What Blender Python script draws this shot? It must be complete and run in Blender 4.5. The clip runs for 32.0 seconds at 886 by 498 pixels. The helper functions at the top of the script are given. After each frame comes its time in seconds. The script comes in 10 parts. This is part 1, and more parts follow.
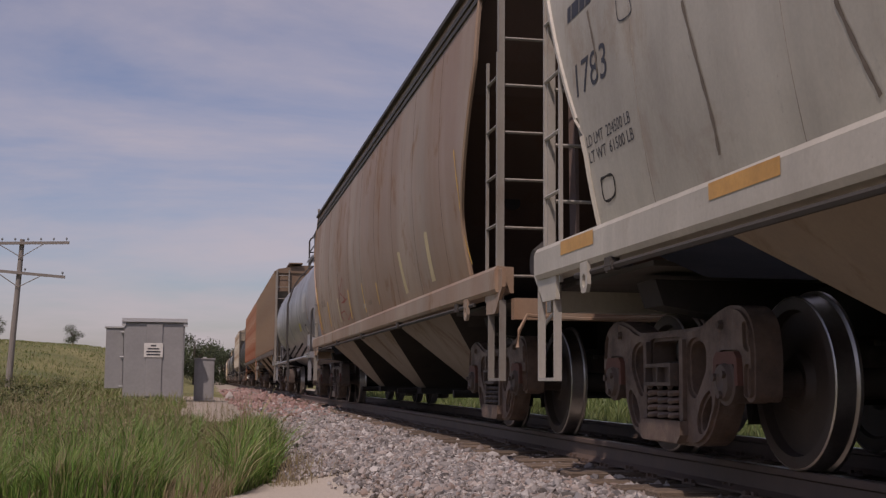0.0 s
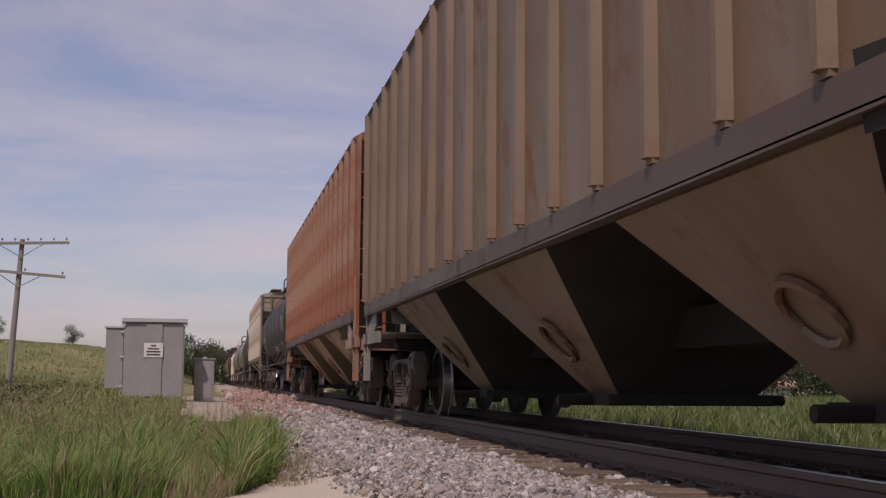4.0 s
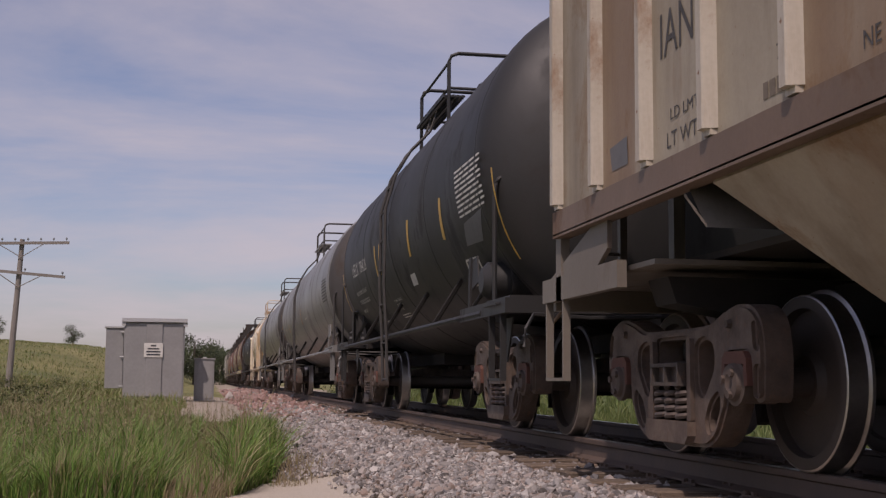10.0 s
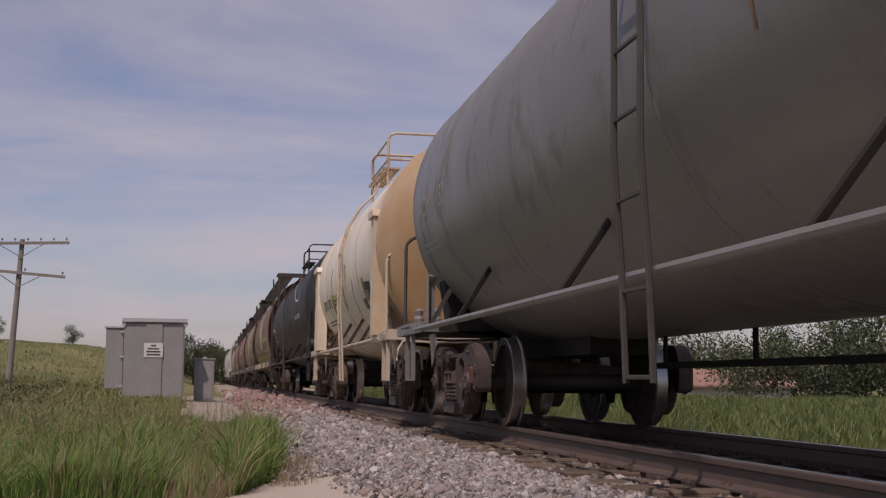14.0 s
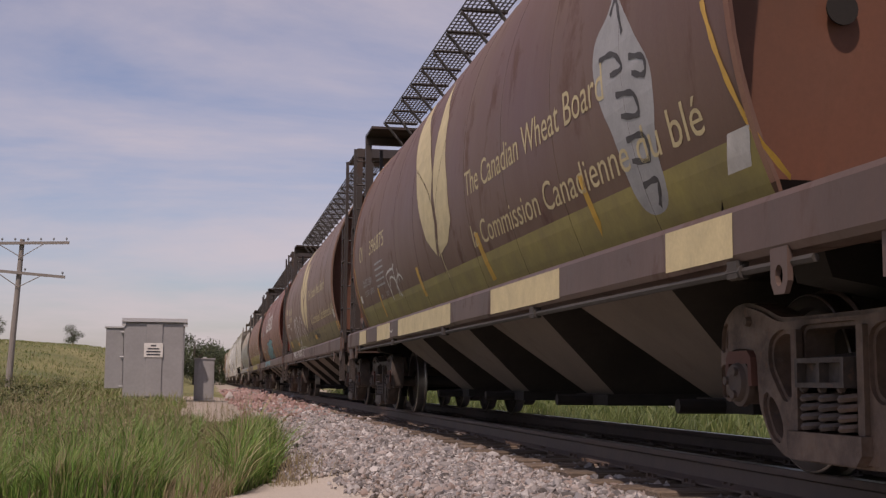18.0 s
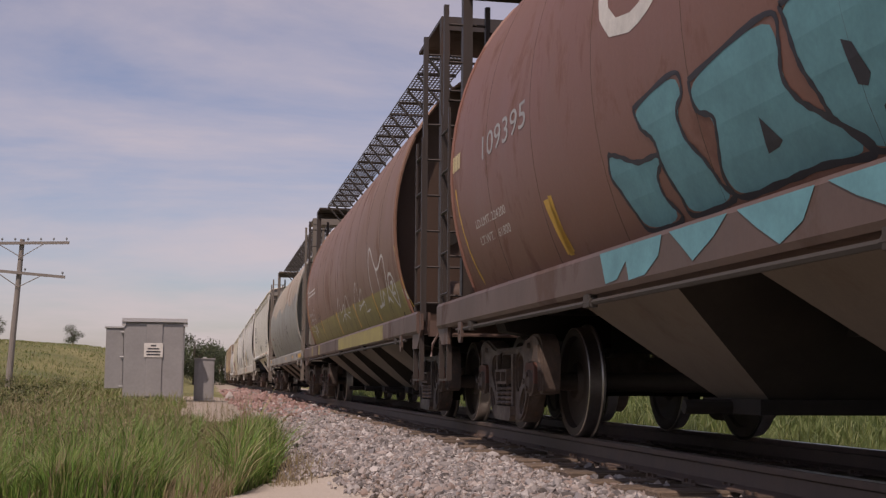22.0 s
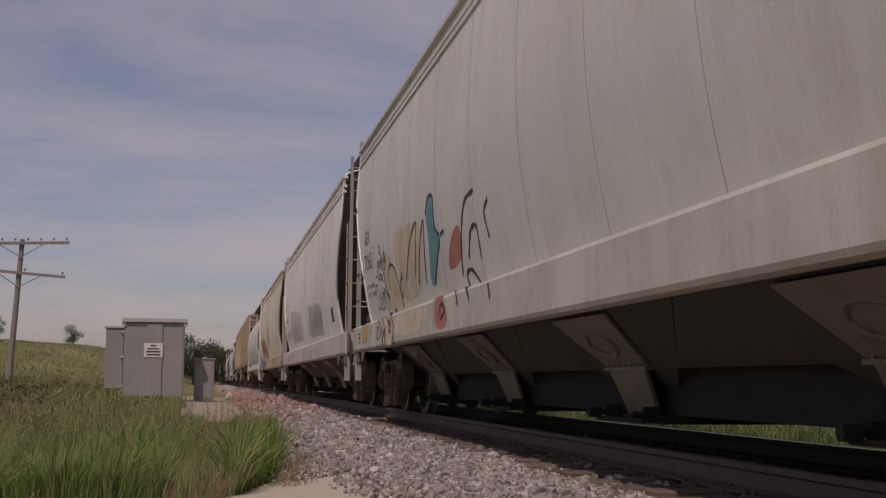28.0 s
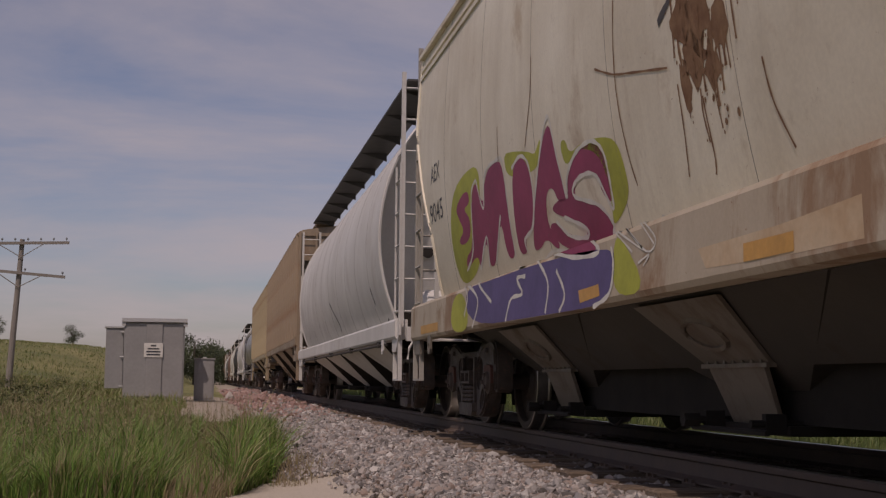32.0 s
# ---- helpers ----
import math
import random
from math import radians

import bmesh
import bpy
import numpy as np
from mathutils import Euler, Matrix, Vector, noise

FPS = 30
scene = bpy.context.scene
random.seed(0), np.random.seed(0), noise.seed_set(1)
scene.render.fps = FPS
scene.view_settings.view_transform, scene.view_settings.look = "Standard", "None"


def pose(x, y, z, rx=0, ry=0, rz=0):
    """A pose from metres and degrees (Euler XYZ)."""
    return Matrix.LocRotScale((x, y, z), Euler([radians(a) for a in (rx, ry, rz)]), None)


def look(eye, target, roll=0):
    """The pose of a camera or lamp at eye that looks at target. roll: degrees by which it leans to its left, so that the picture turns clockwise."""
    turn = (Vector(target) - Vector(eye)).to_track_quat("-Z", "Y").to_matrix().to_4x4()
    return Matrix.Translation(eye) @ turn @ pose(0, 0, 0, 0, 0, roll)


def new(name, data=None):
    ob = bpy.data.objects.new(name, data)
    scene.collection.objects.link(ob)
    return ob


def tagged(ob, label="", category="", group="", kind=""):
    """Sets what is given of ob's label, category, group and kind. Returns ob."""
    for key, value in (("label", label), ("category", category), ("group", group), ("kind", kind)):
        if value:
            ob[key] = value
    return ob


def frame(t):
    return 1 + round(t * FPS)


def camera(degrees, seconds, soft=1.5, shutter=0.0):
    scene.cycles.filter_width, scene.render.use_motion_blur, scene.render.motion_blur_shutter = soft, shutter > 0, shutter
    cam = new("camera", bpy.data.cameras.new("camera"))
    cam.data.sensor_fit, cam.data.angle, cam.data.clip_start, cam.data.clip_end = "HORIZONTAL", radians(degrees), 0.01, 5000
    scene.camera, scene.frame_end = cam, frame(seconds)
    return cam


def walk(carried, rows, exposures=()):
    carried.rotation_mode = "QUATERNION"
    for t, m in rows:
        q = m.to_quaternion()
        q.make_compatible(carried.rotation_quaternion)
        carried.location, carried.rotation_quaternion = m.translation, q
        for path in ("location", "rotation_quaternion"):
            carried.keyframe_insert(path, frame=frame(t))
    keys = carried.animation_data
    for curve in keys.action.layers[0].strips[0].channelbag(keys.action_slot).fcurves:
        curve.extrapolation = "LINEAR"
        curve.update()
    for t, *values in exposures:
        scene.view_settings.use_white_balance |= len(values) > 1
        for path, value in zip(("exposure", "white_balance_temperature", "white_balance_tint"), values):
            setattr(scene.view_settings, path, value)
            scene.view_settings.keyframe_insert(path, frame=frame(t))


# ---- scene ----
cam = camera(40.25, 32.0, 1.3)
EYE = Vector((0.0, 0.0, 0.447))
YAW, PITCH, ROLL = radians(10.791), radians(6.28), 0.445
AHEAD = Vector((math.sin(YAW) * math.cos(PITCH), math.cos(YAW) * math.cos(PITCH), math.sin(PITCH)))
VIEW = look(EYE, EYE + 10 * AHEAD, ROLL)
EXPOSURES = [(t, e, 7050 if t < 17 else 7250 if t < 20 else 7400, 29) for t, e in ((0, -0.17), (2.6, -0.08), (3, 0.03), (3.6, 0.04), (6, 0.06), (7, 0.1), (9, 0.02), (10.3, -0.02), (12.5, 0.02), (14, -0.13), (15, -0.35), (15.6, -0.34), (17.4, 0.07), (18.5, 0.12), (19.3, 0.06), (21, 0.1), (24, 0.1), (26, -0.17), (28.5, -0.47), (32, -0.48))]


def jolt(right, down):
    """The resting view, shaken a little by the passing wheels; both in thousandths of the distance."""
    side = Vector((math.cos(YAW), -math.sin(YAW), 0))
    return look(EYE, EYE + 10 * (AHEAD + 0.001 * (right * side - down * Vector((0, 0, 1)))), ROLL)


walk(cam, [(0, VIEW), (2.7, VIEW), (2.85, VIEW), (3.0, jolt(3.6, -1.4)), (3.15, VIEW), (3.3, VIEW), (5.7, VIEW), (5.85, VIEW), (6.0, jolt(-1.2, 1.2)), (6.15, VIEW), (6.3, VIEW), (15.0, VIEW), (15.15, VIEW), (15.3, jolt(1.2, -0.3)), (15.45, VIEW), (15.6, VIEW), (31.9, VIEW), (32, VIEW)], EXPOSURES)

# ---- world and sun ----
SUN_TO = Vector((-0.31, -0.49, 0.82)).normalized()
world = bpy.data.worlds.new("sky")
scene.world = world
world.use_nodes = True


def sky():
    nt = world.node_tree
    N, L = nt.nodes, nt.links
    N.clear()
    out, bg = N.new("ShaderNodeOutputWorld"), N.new("ShaderNodeBackground")
    tex = N.new("ShaderNodeTexSky")
    tex.sky_type, tex.sun_disc = "NISHITA", False
    tex.sun_elevation = math.asin(SUN_TO.z)
    tex.sun_rotation = math.atan2(SUN_TO.x, SUN_TO.y)
    tex.air_density, tex.dust_density, tex.ozone_density = 1.0, 1.2, 1.6
    co = N.new("ShaderNodeTexCoord")
    sep = N.new("ShaderNodeSeparateXYZ")
    L.new(co.outputs["Generated"], sep.inputs[0])
    # directions flattened onto a high sheet, so that the streaks run out towards the skyline
    add = N.new("ShaderNodeMath")
    add.operation = "ADD"
    add.inputs[1].default_value = 0.22
    L.new(sep.outputs["Z"], add.inputs[0])
    flat = []
    for axis in "XY":
        d = N.new("ShaderNodeMath")
        d.operation = "DIVIDE"
        L.new(sep.outputs[axis], d.inputs[0])
        L.new(add.outputs[0], d.inputs[1])
        flat.append(d)
    comb = N.new("ShaderNodeCombineXYZ")
    L.new(flat[0].outputs[0], comb.inputs[0])
    L.new(flat[1].outputs[0], comb.inputs[1])
    mp = N.new("ShaderNodeMapping")
    mp.inputs["Rotation"].default_value = (0, 0, radians(-22))
    mp.inputs["Scale"].default_value = (0.55, 1.0, 1)
    mp.inputs["Location"].default_value = (0.9, 2.2, 0)
    L.new(comb.outputs[0], mp.inputs[0])
    no = N.new("ShaderNodeTexNoise")
    no.inputs["Scale"].default_value, no.inputs["Detail"].default_value = 1.25, 9
    no.inputs["Roughness"].default_value, no.inputs["Distortion"].default_value = 0.58, 0.35
    L.new(mp.outputs[0], no.inputs[0])
    ramp = N.new("ShaderNodeValToRGB")
    ramp.color_ramp.elements[0].position, ramp.color_ramp.elements[1].position = 0.41, 0.64
    L.new(no.outputs["Fac"], ramp.inputs[0])
    fac = N.new("ShaderNodeMath")
    fac.operation = "MULTIPLY"
    fac.inputs[1].default_value = 0.7
    L.new(ramp.outputs[0], fac.inputs[0])
    mix = N.new("ShaderNodeMixRGB")
    mix.inputs[2].default_value = SKY_CLOUD
    L.new(fac.outputs[0], mix.inputs[0])
    blue = N.new("ShaderNodeMixRGB")
    blue.blend_type = "MULTIPLY"
    blue.inputs[0].default_value = 1.0
    blue.inputs[2].default_value = (0.92, 0.965, 1.06, 1)
    L.new(tex.outputs[0], blue.inputs[1])
    L.new(blue.outputs[0], mix.inputs[1])
    bg.inputs[1].default_value = SKY_STRENGTH
    L.new(mix.outputs[0], bg.inputs[0])
    L.new(bg.outputs[0], out.inputs[0])


SKY_STRENGTH = 0.09
SKY_CLOUD = (5.75, 5.75, 6.1, 1)
sky()
sun = new("sun", bpy.data.lights.new("sun", "SUN"))
sun.data.energy, sun.data.angle, sun.data.color = 2.6, radians(0.6), (1.0, 0.95, 0.87)
sun.matrix_world = look(EYE + 300 * SUN_TO, EYE)

# ---- materials ----
class Nodes:
    """A small wrapper round one node material."""

    def __init__(self, name):
        self.mat = bpy.data.materials.new(name)
        self.mat.use_nodes = True
        self.nt = self.mat.node_tree
        self.bsdf = self.nt.nodes["Principled BSDF"]
        self.co = self.nt.nodes.new("ShaderNodeTexCoord").outputs["Object"]

    def node(self, kind, **values):
        n = self.nt.nodes.new(kind)
        for k, v in values.items():
            n.inputs[k.replace("_", " ")].default_value = v
        return n

    def link(self, a, b):
        self.nt.links.new(a, b)

    def mapped(self, scale=(1, 1, 1), loc=(0, 0, 0)):
        m = self.node("ShaderNodeMapping", Scale=scale, Location=loc)
        self.link(self.co, m.inputs[0])
        return m.outputs[0]

    def noise(self, scale, detail=4, rough=0.55, stretch=(1, 1, 1), loc=(0, 0, 0), distort=0.0):
        n = self.node("ShaderNodeTexNoise", Scale=scale, Detail=detail, Roughness=rough, Distortion=distort)
        self.link(self.mapped(stretch, loc), n.inputs[0])
        return n.outputs["Fac"]

    def ramp(self, fac, *stops):
        r = self.nt.nodes.new("ShaderNodeValToRGB")
        e = r.color_ramp.elements
        while len(e) < len(stops):
            e.new(0.5)
        for el, (p, c) in zip(e, stops):
            el.position = p
            el.color = (c, c, c, 1) if isinstance(c, (int, float)) else (*c, 1)
        self.link(fac, r.inputs[0])
        return r.outputs[0]

    def mix(self, fac, a, b, blend="MIX"):
        m = self.nt.nodes.new("ShaderNodeMixRGB")
        m.blend_type = blend
        for k, v in ((0, fac), (1, a), (2, b)):
            if isinstance(v, (int, float)):
                m.inputs[k].default_value = v if k == 0 else (v, v, v, 1)
            elif isinstance(v, tuple):
                m.inputs[k].default_value = (*v, 1)
            else:
                self.link(v, m.inputs[k])
        return m.outputs[0]

    def math(self, op, a, b=0.0):
        m = self.nt.nodes.new("ShaderNodeMath")
        m.operation = op
        for k, v in ((0, a), (1, b)):
            if isinstance(v, (int, float)):
                m.inputs[k].default_value = v
            else:
                self.link(v, m.inputs[k])
        return m.outputs[0]

    def random(self):
        return self.nt.nodes.new("ShaderNodeObjectInfo").outputs["Random"]

    def island(self):
        return self.nt.nodes.new("ShaderNodeNewGeometry").outputs["Random Per Island"]

    def done(self, color, rough=0.6, metal=0.0, bump=None, depth=0.02, strength=0.4):
        for key, v in (("Base Color", color), ("Roughness", rough), ("Metallic", metal)):
            if isinstance(v, tuple):
                self.bsdf.inputs[key].default_value = (*v, 1)
            elif isinstance(v, (int, float)):
                self.bsdf.inputs[key].default_value = v
            else:
                self.link(v, self.bsdf.inputs[key])
        if bump is not None:
            b = self.node("ShaderNodeBump", Strength=strength, Distance=depth)
            self.link(bump, b.inputs["Height"])
            self.link(b.outputs[0], self.bsdf.inputs["Normal"])
        return self.mat


SEED = [0]


def paint(name, base, rust=(0.20, 0.085, 0.04), rusty=0.25, streak=0.35, dirt=0.3, grime=(0.10, 0.085, 0.07), rough=0.55, blotch=0.55, panels=0.0):
    """Weathered paint: blotches of rust, streaks that run down, a film of dirt and scuffs."""
    SEED[0] += 1
    o = (SEED[0] * 7.3, SEED[0] * 3.1, SEED[0] * 1.7)
    n = Nodes(name)
    film = n.ramp(n.noise(0.55, 5, 0.6, (1, 1, 1.2), o), (0.32, 0.0), (0.72, 1.0))
    c = n.mix(n.math("MULTIPLY", film, dirt), base, grime)
    runs = n.ramp(n.noise(2.2, 6, 0.62, (1, 1.2, 0.14), o, 0.25), (0.46, 0.0), (0.70, 1.0))
    c = n.mix(n.math("MULTIPLY", runs, streak), c, grime)
    patchy = n.ramp(n.noise(0.8, 4, 0.6, (1, 1, 1), (o[1], o[0], 5.0)), (0.46, 0.0), (0.66, 1.0))
    fine = n.math("MULTIPLY", n.ramp(n.noise(9.0, 6, 0.7, (1, 1.3, 0.16), o, 0.3), (0.52, 0.0), (0.72, 1.0)), patchy)
    c = n.mix(n.math("MULTIPLY", fine, streak * 0.9), c, rust)
    scuff = n.ramp(n.noise(6.0, 9, 0.75, (1, 1, 0.8), (o[2], o[0], o[1])), (0.60, 0.0), (0.70, 1.0))
    c = n.mix(n.math("MULTIPLY", scuff, 0.10 + 0.35 * dirt), c, grime)
    chips = n.ramp(n.noise(26.0, 5, 0.6, (1, 1, 1), o), (0.685, 0.0), (0.72, 1.0))
    c = n.mix(n.math("MULTIPLY", chips, min(1.0, rusty * 2.5)), c, rust)
    if panels:
        wide = n.ramp(n.noise(0.9, 3, 0.5, (1, 1, 0.07), o), (0.44, 0.0), (0.56, 1.0))
        c = n.mix(n.math("MULTIPLY", wide, panels), c, rust)
    spots = n.ramp(n.noise(1.5, 8, 0.68, (1, 1, 0.6), o, 0.4), (blotch, 0.0), (blotch + 0.12, 1.0))
    c = n.mix(n.math("MULTIPLY", spots, min(1.0, rusty * 2.2)), c, rust)
    grain = n.noise(40.0, 3, 0.6, (1, 1, 1), o)
    c = n.mix(0.12, c, n.ramp(grain, (0.3, 0.25), (0.7, 1.0)), "MULTIPLY")
    r = n.math("ADD", n.ramp(spots, (0.0, rough - 0.08), (1.0, 0.78)), n.math("MULTIPLY", film, 0.14))
    # plates dished a little between their welds, over a fine tooth
    dents = n.math("ADD", n.noise(1.1, 2, 0.5, (1, 1, 0.8), o), n.math("MULTIPLY", n.noise(5.0, 6, 0.6, (1, 1, 0.5), o), 0.35))
    return n.done(c, r, 0.0, dents, 0.03, 0.25)


def plain(name, base, vary=0.25, scale=6.0, rough=0.6, metal=0.0, bump=0.2, second=None):
    n = Nodes(name)
    a = n.noise(scale, 6, 0.6)
    c = n.mix(n.ramp(a, (0.3, 0.0), (0.75, 1.0)), base, second or tuple(v * (1 - vary) for v in base))
    c = n.mix(0.15, c, n.ramp(n.noise(scale * 9, 3), (0.3, 0.3), (0.7, 1.0)), "MULTIPLY")
    return n.done(c, rough, metal, n.noise(scale * 5, 4), 0.004, bump)


def stones_mat(name, cols, rough=0.85):
    n = Nodes(name)
    c = n.ramp(n.island(), *[(i / (len(cols) - 1), k) for i, k in enumerate(cols)])
    c = n.mix(0.4, c, n.ramp(n.noise(30, 5), (0.3, 0.45), (0.7, 1.0)), "MULTIPLY")
    return n.done(c, rough, 0.0, n.noise(60, 3), 0.004, 0.3)


def truck_steel():
    """Cast steel caked with brake dust, greyer on one truck and rustier on the next."""
    n = Nodes("dusty_cast_truck_steel")
    c = n.ramp(n.random(), (0.0, (0.058, 0.048, 0.042)), (0.5, (0.092, 0.068, 0.054)), (1.0, (0.16, 0.105, 0.075)))
    dust = n.ramp(n.noise(5.0, 7, 0.65), (0.40, 0.0), (0.66, 0.8))
    c = n.mix(dust, c, (0.05, 0.038, 0.032))
    c = n.mix(n.ramp(n.noise(16.0, 6, 0.7), (0.56, 0.0), (0.70, 0.7)), c, (0.155, 0.085, 0.055))
    c = n.mix(n.ramp(n.noise(3.2, 5, 0.6, (1, 1, 1), (4, 9, 2)), (0.60, 0.0), (0.72, 0.55)), c, (0.22, 0.175, 0.145))
    return n.done(c, n.ramp(dust, (0.0, 0.55), (1.0, 0.9)), 0.0, n.noise(30.0, 6, 0.7), 0.008, 0.5)


M = {}
M["cream"] = paint("cream_grey_paint", (0.54, 0.51, 0.43), rusty=0.10, streak=0.22, dirt=0.45)
M["brown_b"] = paint("rust_brown_paint", (0.36, 0.26, 0.18), (0.25, 0.125, 0.06), 0.3, 0.35, 0.5, (0.22, 0.19, 0.15), panels=0.45)
M["grey_tank"] = paint("mid_grey_tank_paint", (0.255, 0.26, 0.272), rusty=0.03, streak=0.2, dirt=0.25, rough=0.36, grime=(0.10, 0.098, 0.095))
M["brown_d"] = paint("oxide_brown_paint", (0.22, 0.15, 0.095), (0.16, 0.078, 0.038), 0.32, 0.5, 0.5, (0.13, 0.095, 0.065), panels=0.6)
M["orange_e"] = paint("faded_grey_paint_rusted_orange", (0.185, 0.172, 0.14), (0.25, 0.088, 0.036), 0.42, 0.8, 0.4, (0.15, 0.075, 0.045), rough=0.45, blotch=0.49, panels=0.8)
M["black_tank"] = paint("black_tank_paint", (0.022, 0.0215, 0.021), (0.05, 0.036, 0.03), 0.06, 0.18, 0.4, (0.032, 0.03, 0.028), rough=0.6)
M["cream_g"] = paint("cream_paint_rust_streaked", (0.38, 0.33, 0.245), (0.215, 0.115, 0.052), 0.34, 0.7, 0.6, (0.165, 0.12, 0.075), blotch=0.53, panels=0.65)
M["grey_tank_i"] = paint("warm_grey_tank_paint", (0.205, 0.202, 0.19), (0.17, 0.10, 0.055), 0.04, 0.12, 0.3, (0.14, 0.134, 0.125), rough=0.42)
M["brown_m"] = paint("maroon_brown_paint", (0.145, 0.066, 0.044), (0.10, 0.05, 0.036), 0.25, 0.35, 0.55, (0.20, 0.135, 0.09))
M["brown_n"] = paint("olive_brown_paint", (0.19, 0.116, 0.082), (0.15, 0.09, 0.06), 0.2, 0.3, 0.4, (0.21, 0.148, 0.108))
M["red_o"] = paint("dull_red_paint", (0.225, 0.098, 0.07), (0.16, 0.08, 0.055), 0.25, 0.35, 0.5, (0.22, 0.125, 0.095))
M["brown_p"] = paint("sandy_brown_paint", (0.23, 0.115, 0.076), (0.16, 0.085, 0.055), 0.2, 0.35, 0.5, (0.23, 0.155, 0.105))
M["grey_q"] = paint("blue_grey_paint", (0.265, 0.275, 0.245), (0.30, 0.17, 0.10), 0.1, 0.35, 0.35, (0.3, 0.27, 0.22))
M["white_r"] = paint("off_white_paint", (0.70, 0.68, 0.595), rusty=0.04, streak=0.18, dirt=0.25, grime=(0.4, 0.37, 0.31))
M["white_s"] = paint("grey_white_paint", (0.78, 0.77, 0.715), rusty=0.05, streak=0.18, dirt=0.35, grime=(0.40, 0.375, 0.335))
M["white_t"] = paint("dirty_white_paint", (0.85, 0.835, 0.775), rusty=0.06, streak=0.2, dirt=0.3, grime=(0.45, 0.43, 0.39))
M["tan_u"] = paint("stained_cream_paint", (0.82, 0.77, 0.63), (0.28, 0.155, 0.08), 0.2, 0.28, 0.55, (0.42, 0.345, 0.245), blotch=0.57)
M["white_v"] = paint("pale_grey_paint", (0.68, 0.665, 0.63), rusty=0.06, streak=0.2, dirt=0.35, grime=(0.32, 0.30, 0.27))
M["brown_w"] = paint("tan_brown_paint", (0.36, 0.27, 0.18), rusty=0.25, streak=0.5, dirt=0.4)


def stained_tank():
    """Off-white tank paint, rusted brown at the two heads and along the top, with faint runs down the sides."""
    n = Nodes("off_white_tank_paint_rust_stained")
    sep = n.nt.nodes.new("ShaderNodeSeparateXYZ")
    n.link(n.co, sep.inputs[0])
    c = n.mix(n.ramp(n.noise(0.6, 5), (0.35, 0.0), (0.75, 0.5)), (0.84, 0.78, 0.63), (0.68, 0.59, 0.43))
    runs = n.ramp(n.noise(2.2, 5, 0.6, (1, 1.2, 0.08), (3, 8, 1)), (0.48, 0.0), (0.72, 0.55))
    c = n.mix(runs, c, (0.45, 0.31, 0.17))
    wob = n.math("MULTIPLY", n.math("SUBTRACT", n.noise(1.6, 6, 0.65), 0.5), 2.4)
    far = n.math("ADD", n.math("ABSOLUTE", n.math("SUBTRACT", sep.outputs[1], 6.6)), wob)
    ends = n.ramp(n.math("DIVIDE", far, 6.0), (0.64, 0.0), (0.92, 0.92))
    c = n.mix(ends, c, (0.40, 0.235, 0.10))
    head = n.ramp(n.math("DIVIDE", n.math("ADD", sep.outputs[1], n.math("MULTIPLY", wob, 0.3)), 2.0), (0.45, 0.85), (0.85, 0.0))
    c = n.mix(head, c, (0.25, 0.15, 0.062))
    run = n.math("ABSOLUTE", n.math("ADD", sep.outputs[0], n.math("ADD", n.math("MULTIPLY", wob, 0.10), 0.62)))
    c = n.mix(n.math("MULTIPLY", n.ramp(run, (0.10, 0.85), (0.42, 0.0)), n.ramp(sep.outputs[1], (0.9, 1.0), (1.5, 0.0))), c, (0.05, 0.022, 0.010))
    top = n.ramp(n.math("DIVIDE", n.math("ADD", sep.outputs[2], n.math("MULTIPLY", wob, 0.4)), 4.1), (0.86, 0.0), (0.98, 0.7))
    c = n.mix(top, c, (0.40, 0.23, 0.11))
    c = n.mix(n.ramp(n.noise(7, 7, 0.7), (0.62, 0.0), (0.70, 0.6)), c, (0.33, 0.19, 0.09))
    return n.done(c, 0.45, 0.0, n.noise(5, 6, 0.6), 0.01, 0.2)


M["white_tank"] = stained_tank()
M["ochre_x"] = paint("ochre_paint", (0.44, 0.35, 0.215), rusty=0.2, streak=0.4, dirt=0.35)
M["seam"] = plain("dirt_caught_along_pale_welds", (0.30, 0.27, 0.225), 0.5, 3.0, 0.7)
M["seam_dark"] = plain("dirt_caught_along_brown_welds", (0.11, 0.07, 0.05), 0.5, 3.0, 0.7)
M["stand_dark"] = paint("grimy_dark_ladder_paint", (0.05, 0.038, 0.032), (0.08, 0.045, 0.03), 0.25, 0.3, 0.4, (0.03, 0.026, 0.023))
M["sill_brown"] = paint("grimed_brown_sill_paint", (0.125, 0.075, 0.058), (0.09, 0.05, 0.035), 0.25, 0.4, 0.6, (0.075, 0.06, 0.05))
M["sill_white"] = paint("road_grimed_white_sill_paint", (0.64, 0.62, 0.55), (0.2, 0.11, 0.06), 0.14, 0.35, 0.6, (0.30, 0.265, 0.215))
M["sill_grey"] = paint("road_grimed_grey_sill_paint", (0.33, 0.325, 0.295), (0.2, 0.11, 0.07), 0.15, 0.35, 0.6, (0.19, 0.17, 0.14))
# near-black, since the shade under the sloped sheets is put into the colour
M["slope_shade"] = plain("shade_dark_slope_sheet", (0.042, 0.034, 0.027), 0.5, 2.5, 0.85)
M["brown_pocket"] = paint("brown_stained_pocket_paint", (0.24, 0.185, 0.125), (0.17, 0.10, 0.06), 0.3, 0.4, 0.5, (0.14, 0.105, 0.075))
# grime, with a base darkened further for the shade below the bodies
M["pocket"] = paint("grimy_pocket_paint_with_shade", (0.055, 0.047, 0.039), (0.07, 0.045, 0.03), 0.2, 0.3, 0.5, (0.04, 0.036, 0.032), rough=0.75)
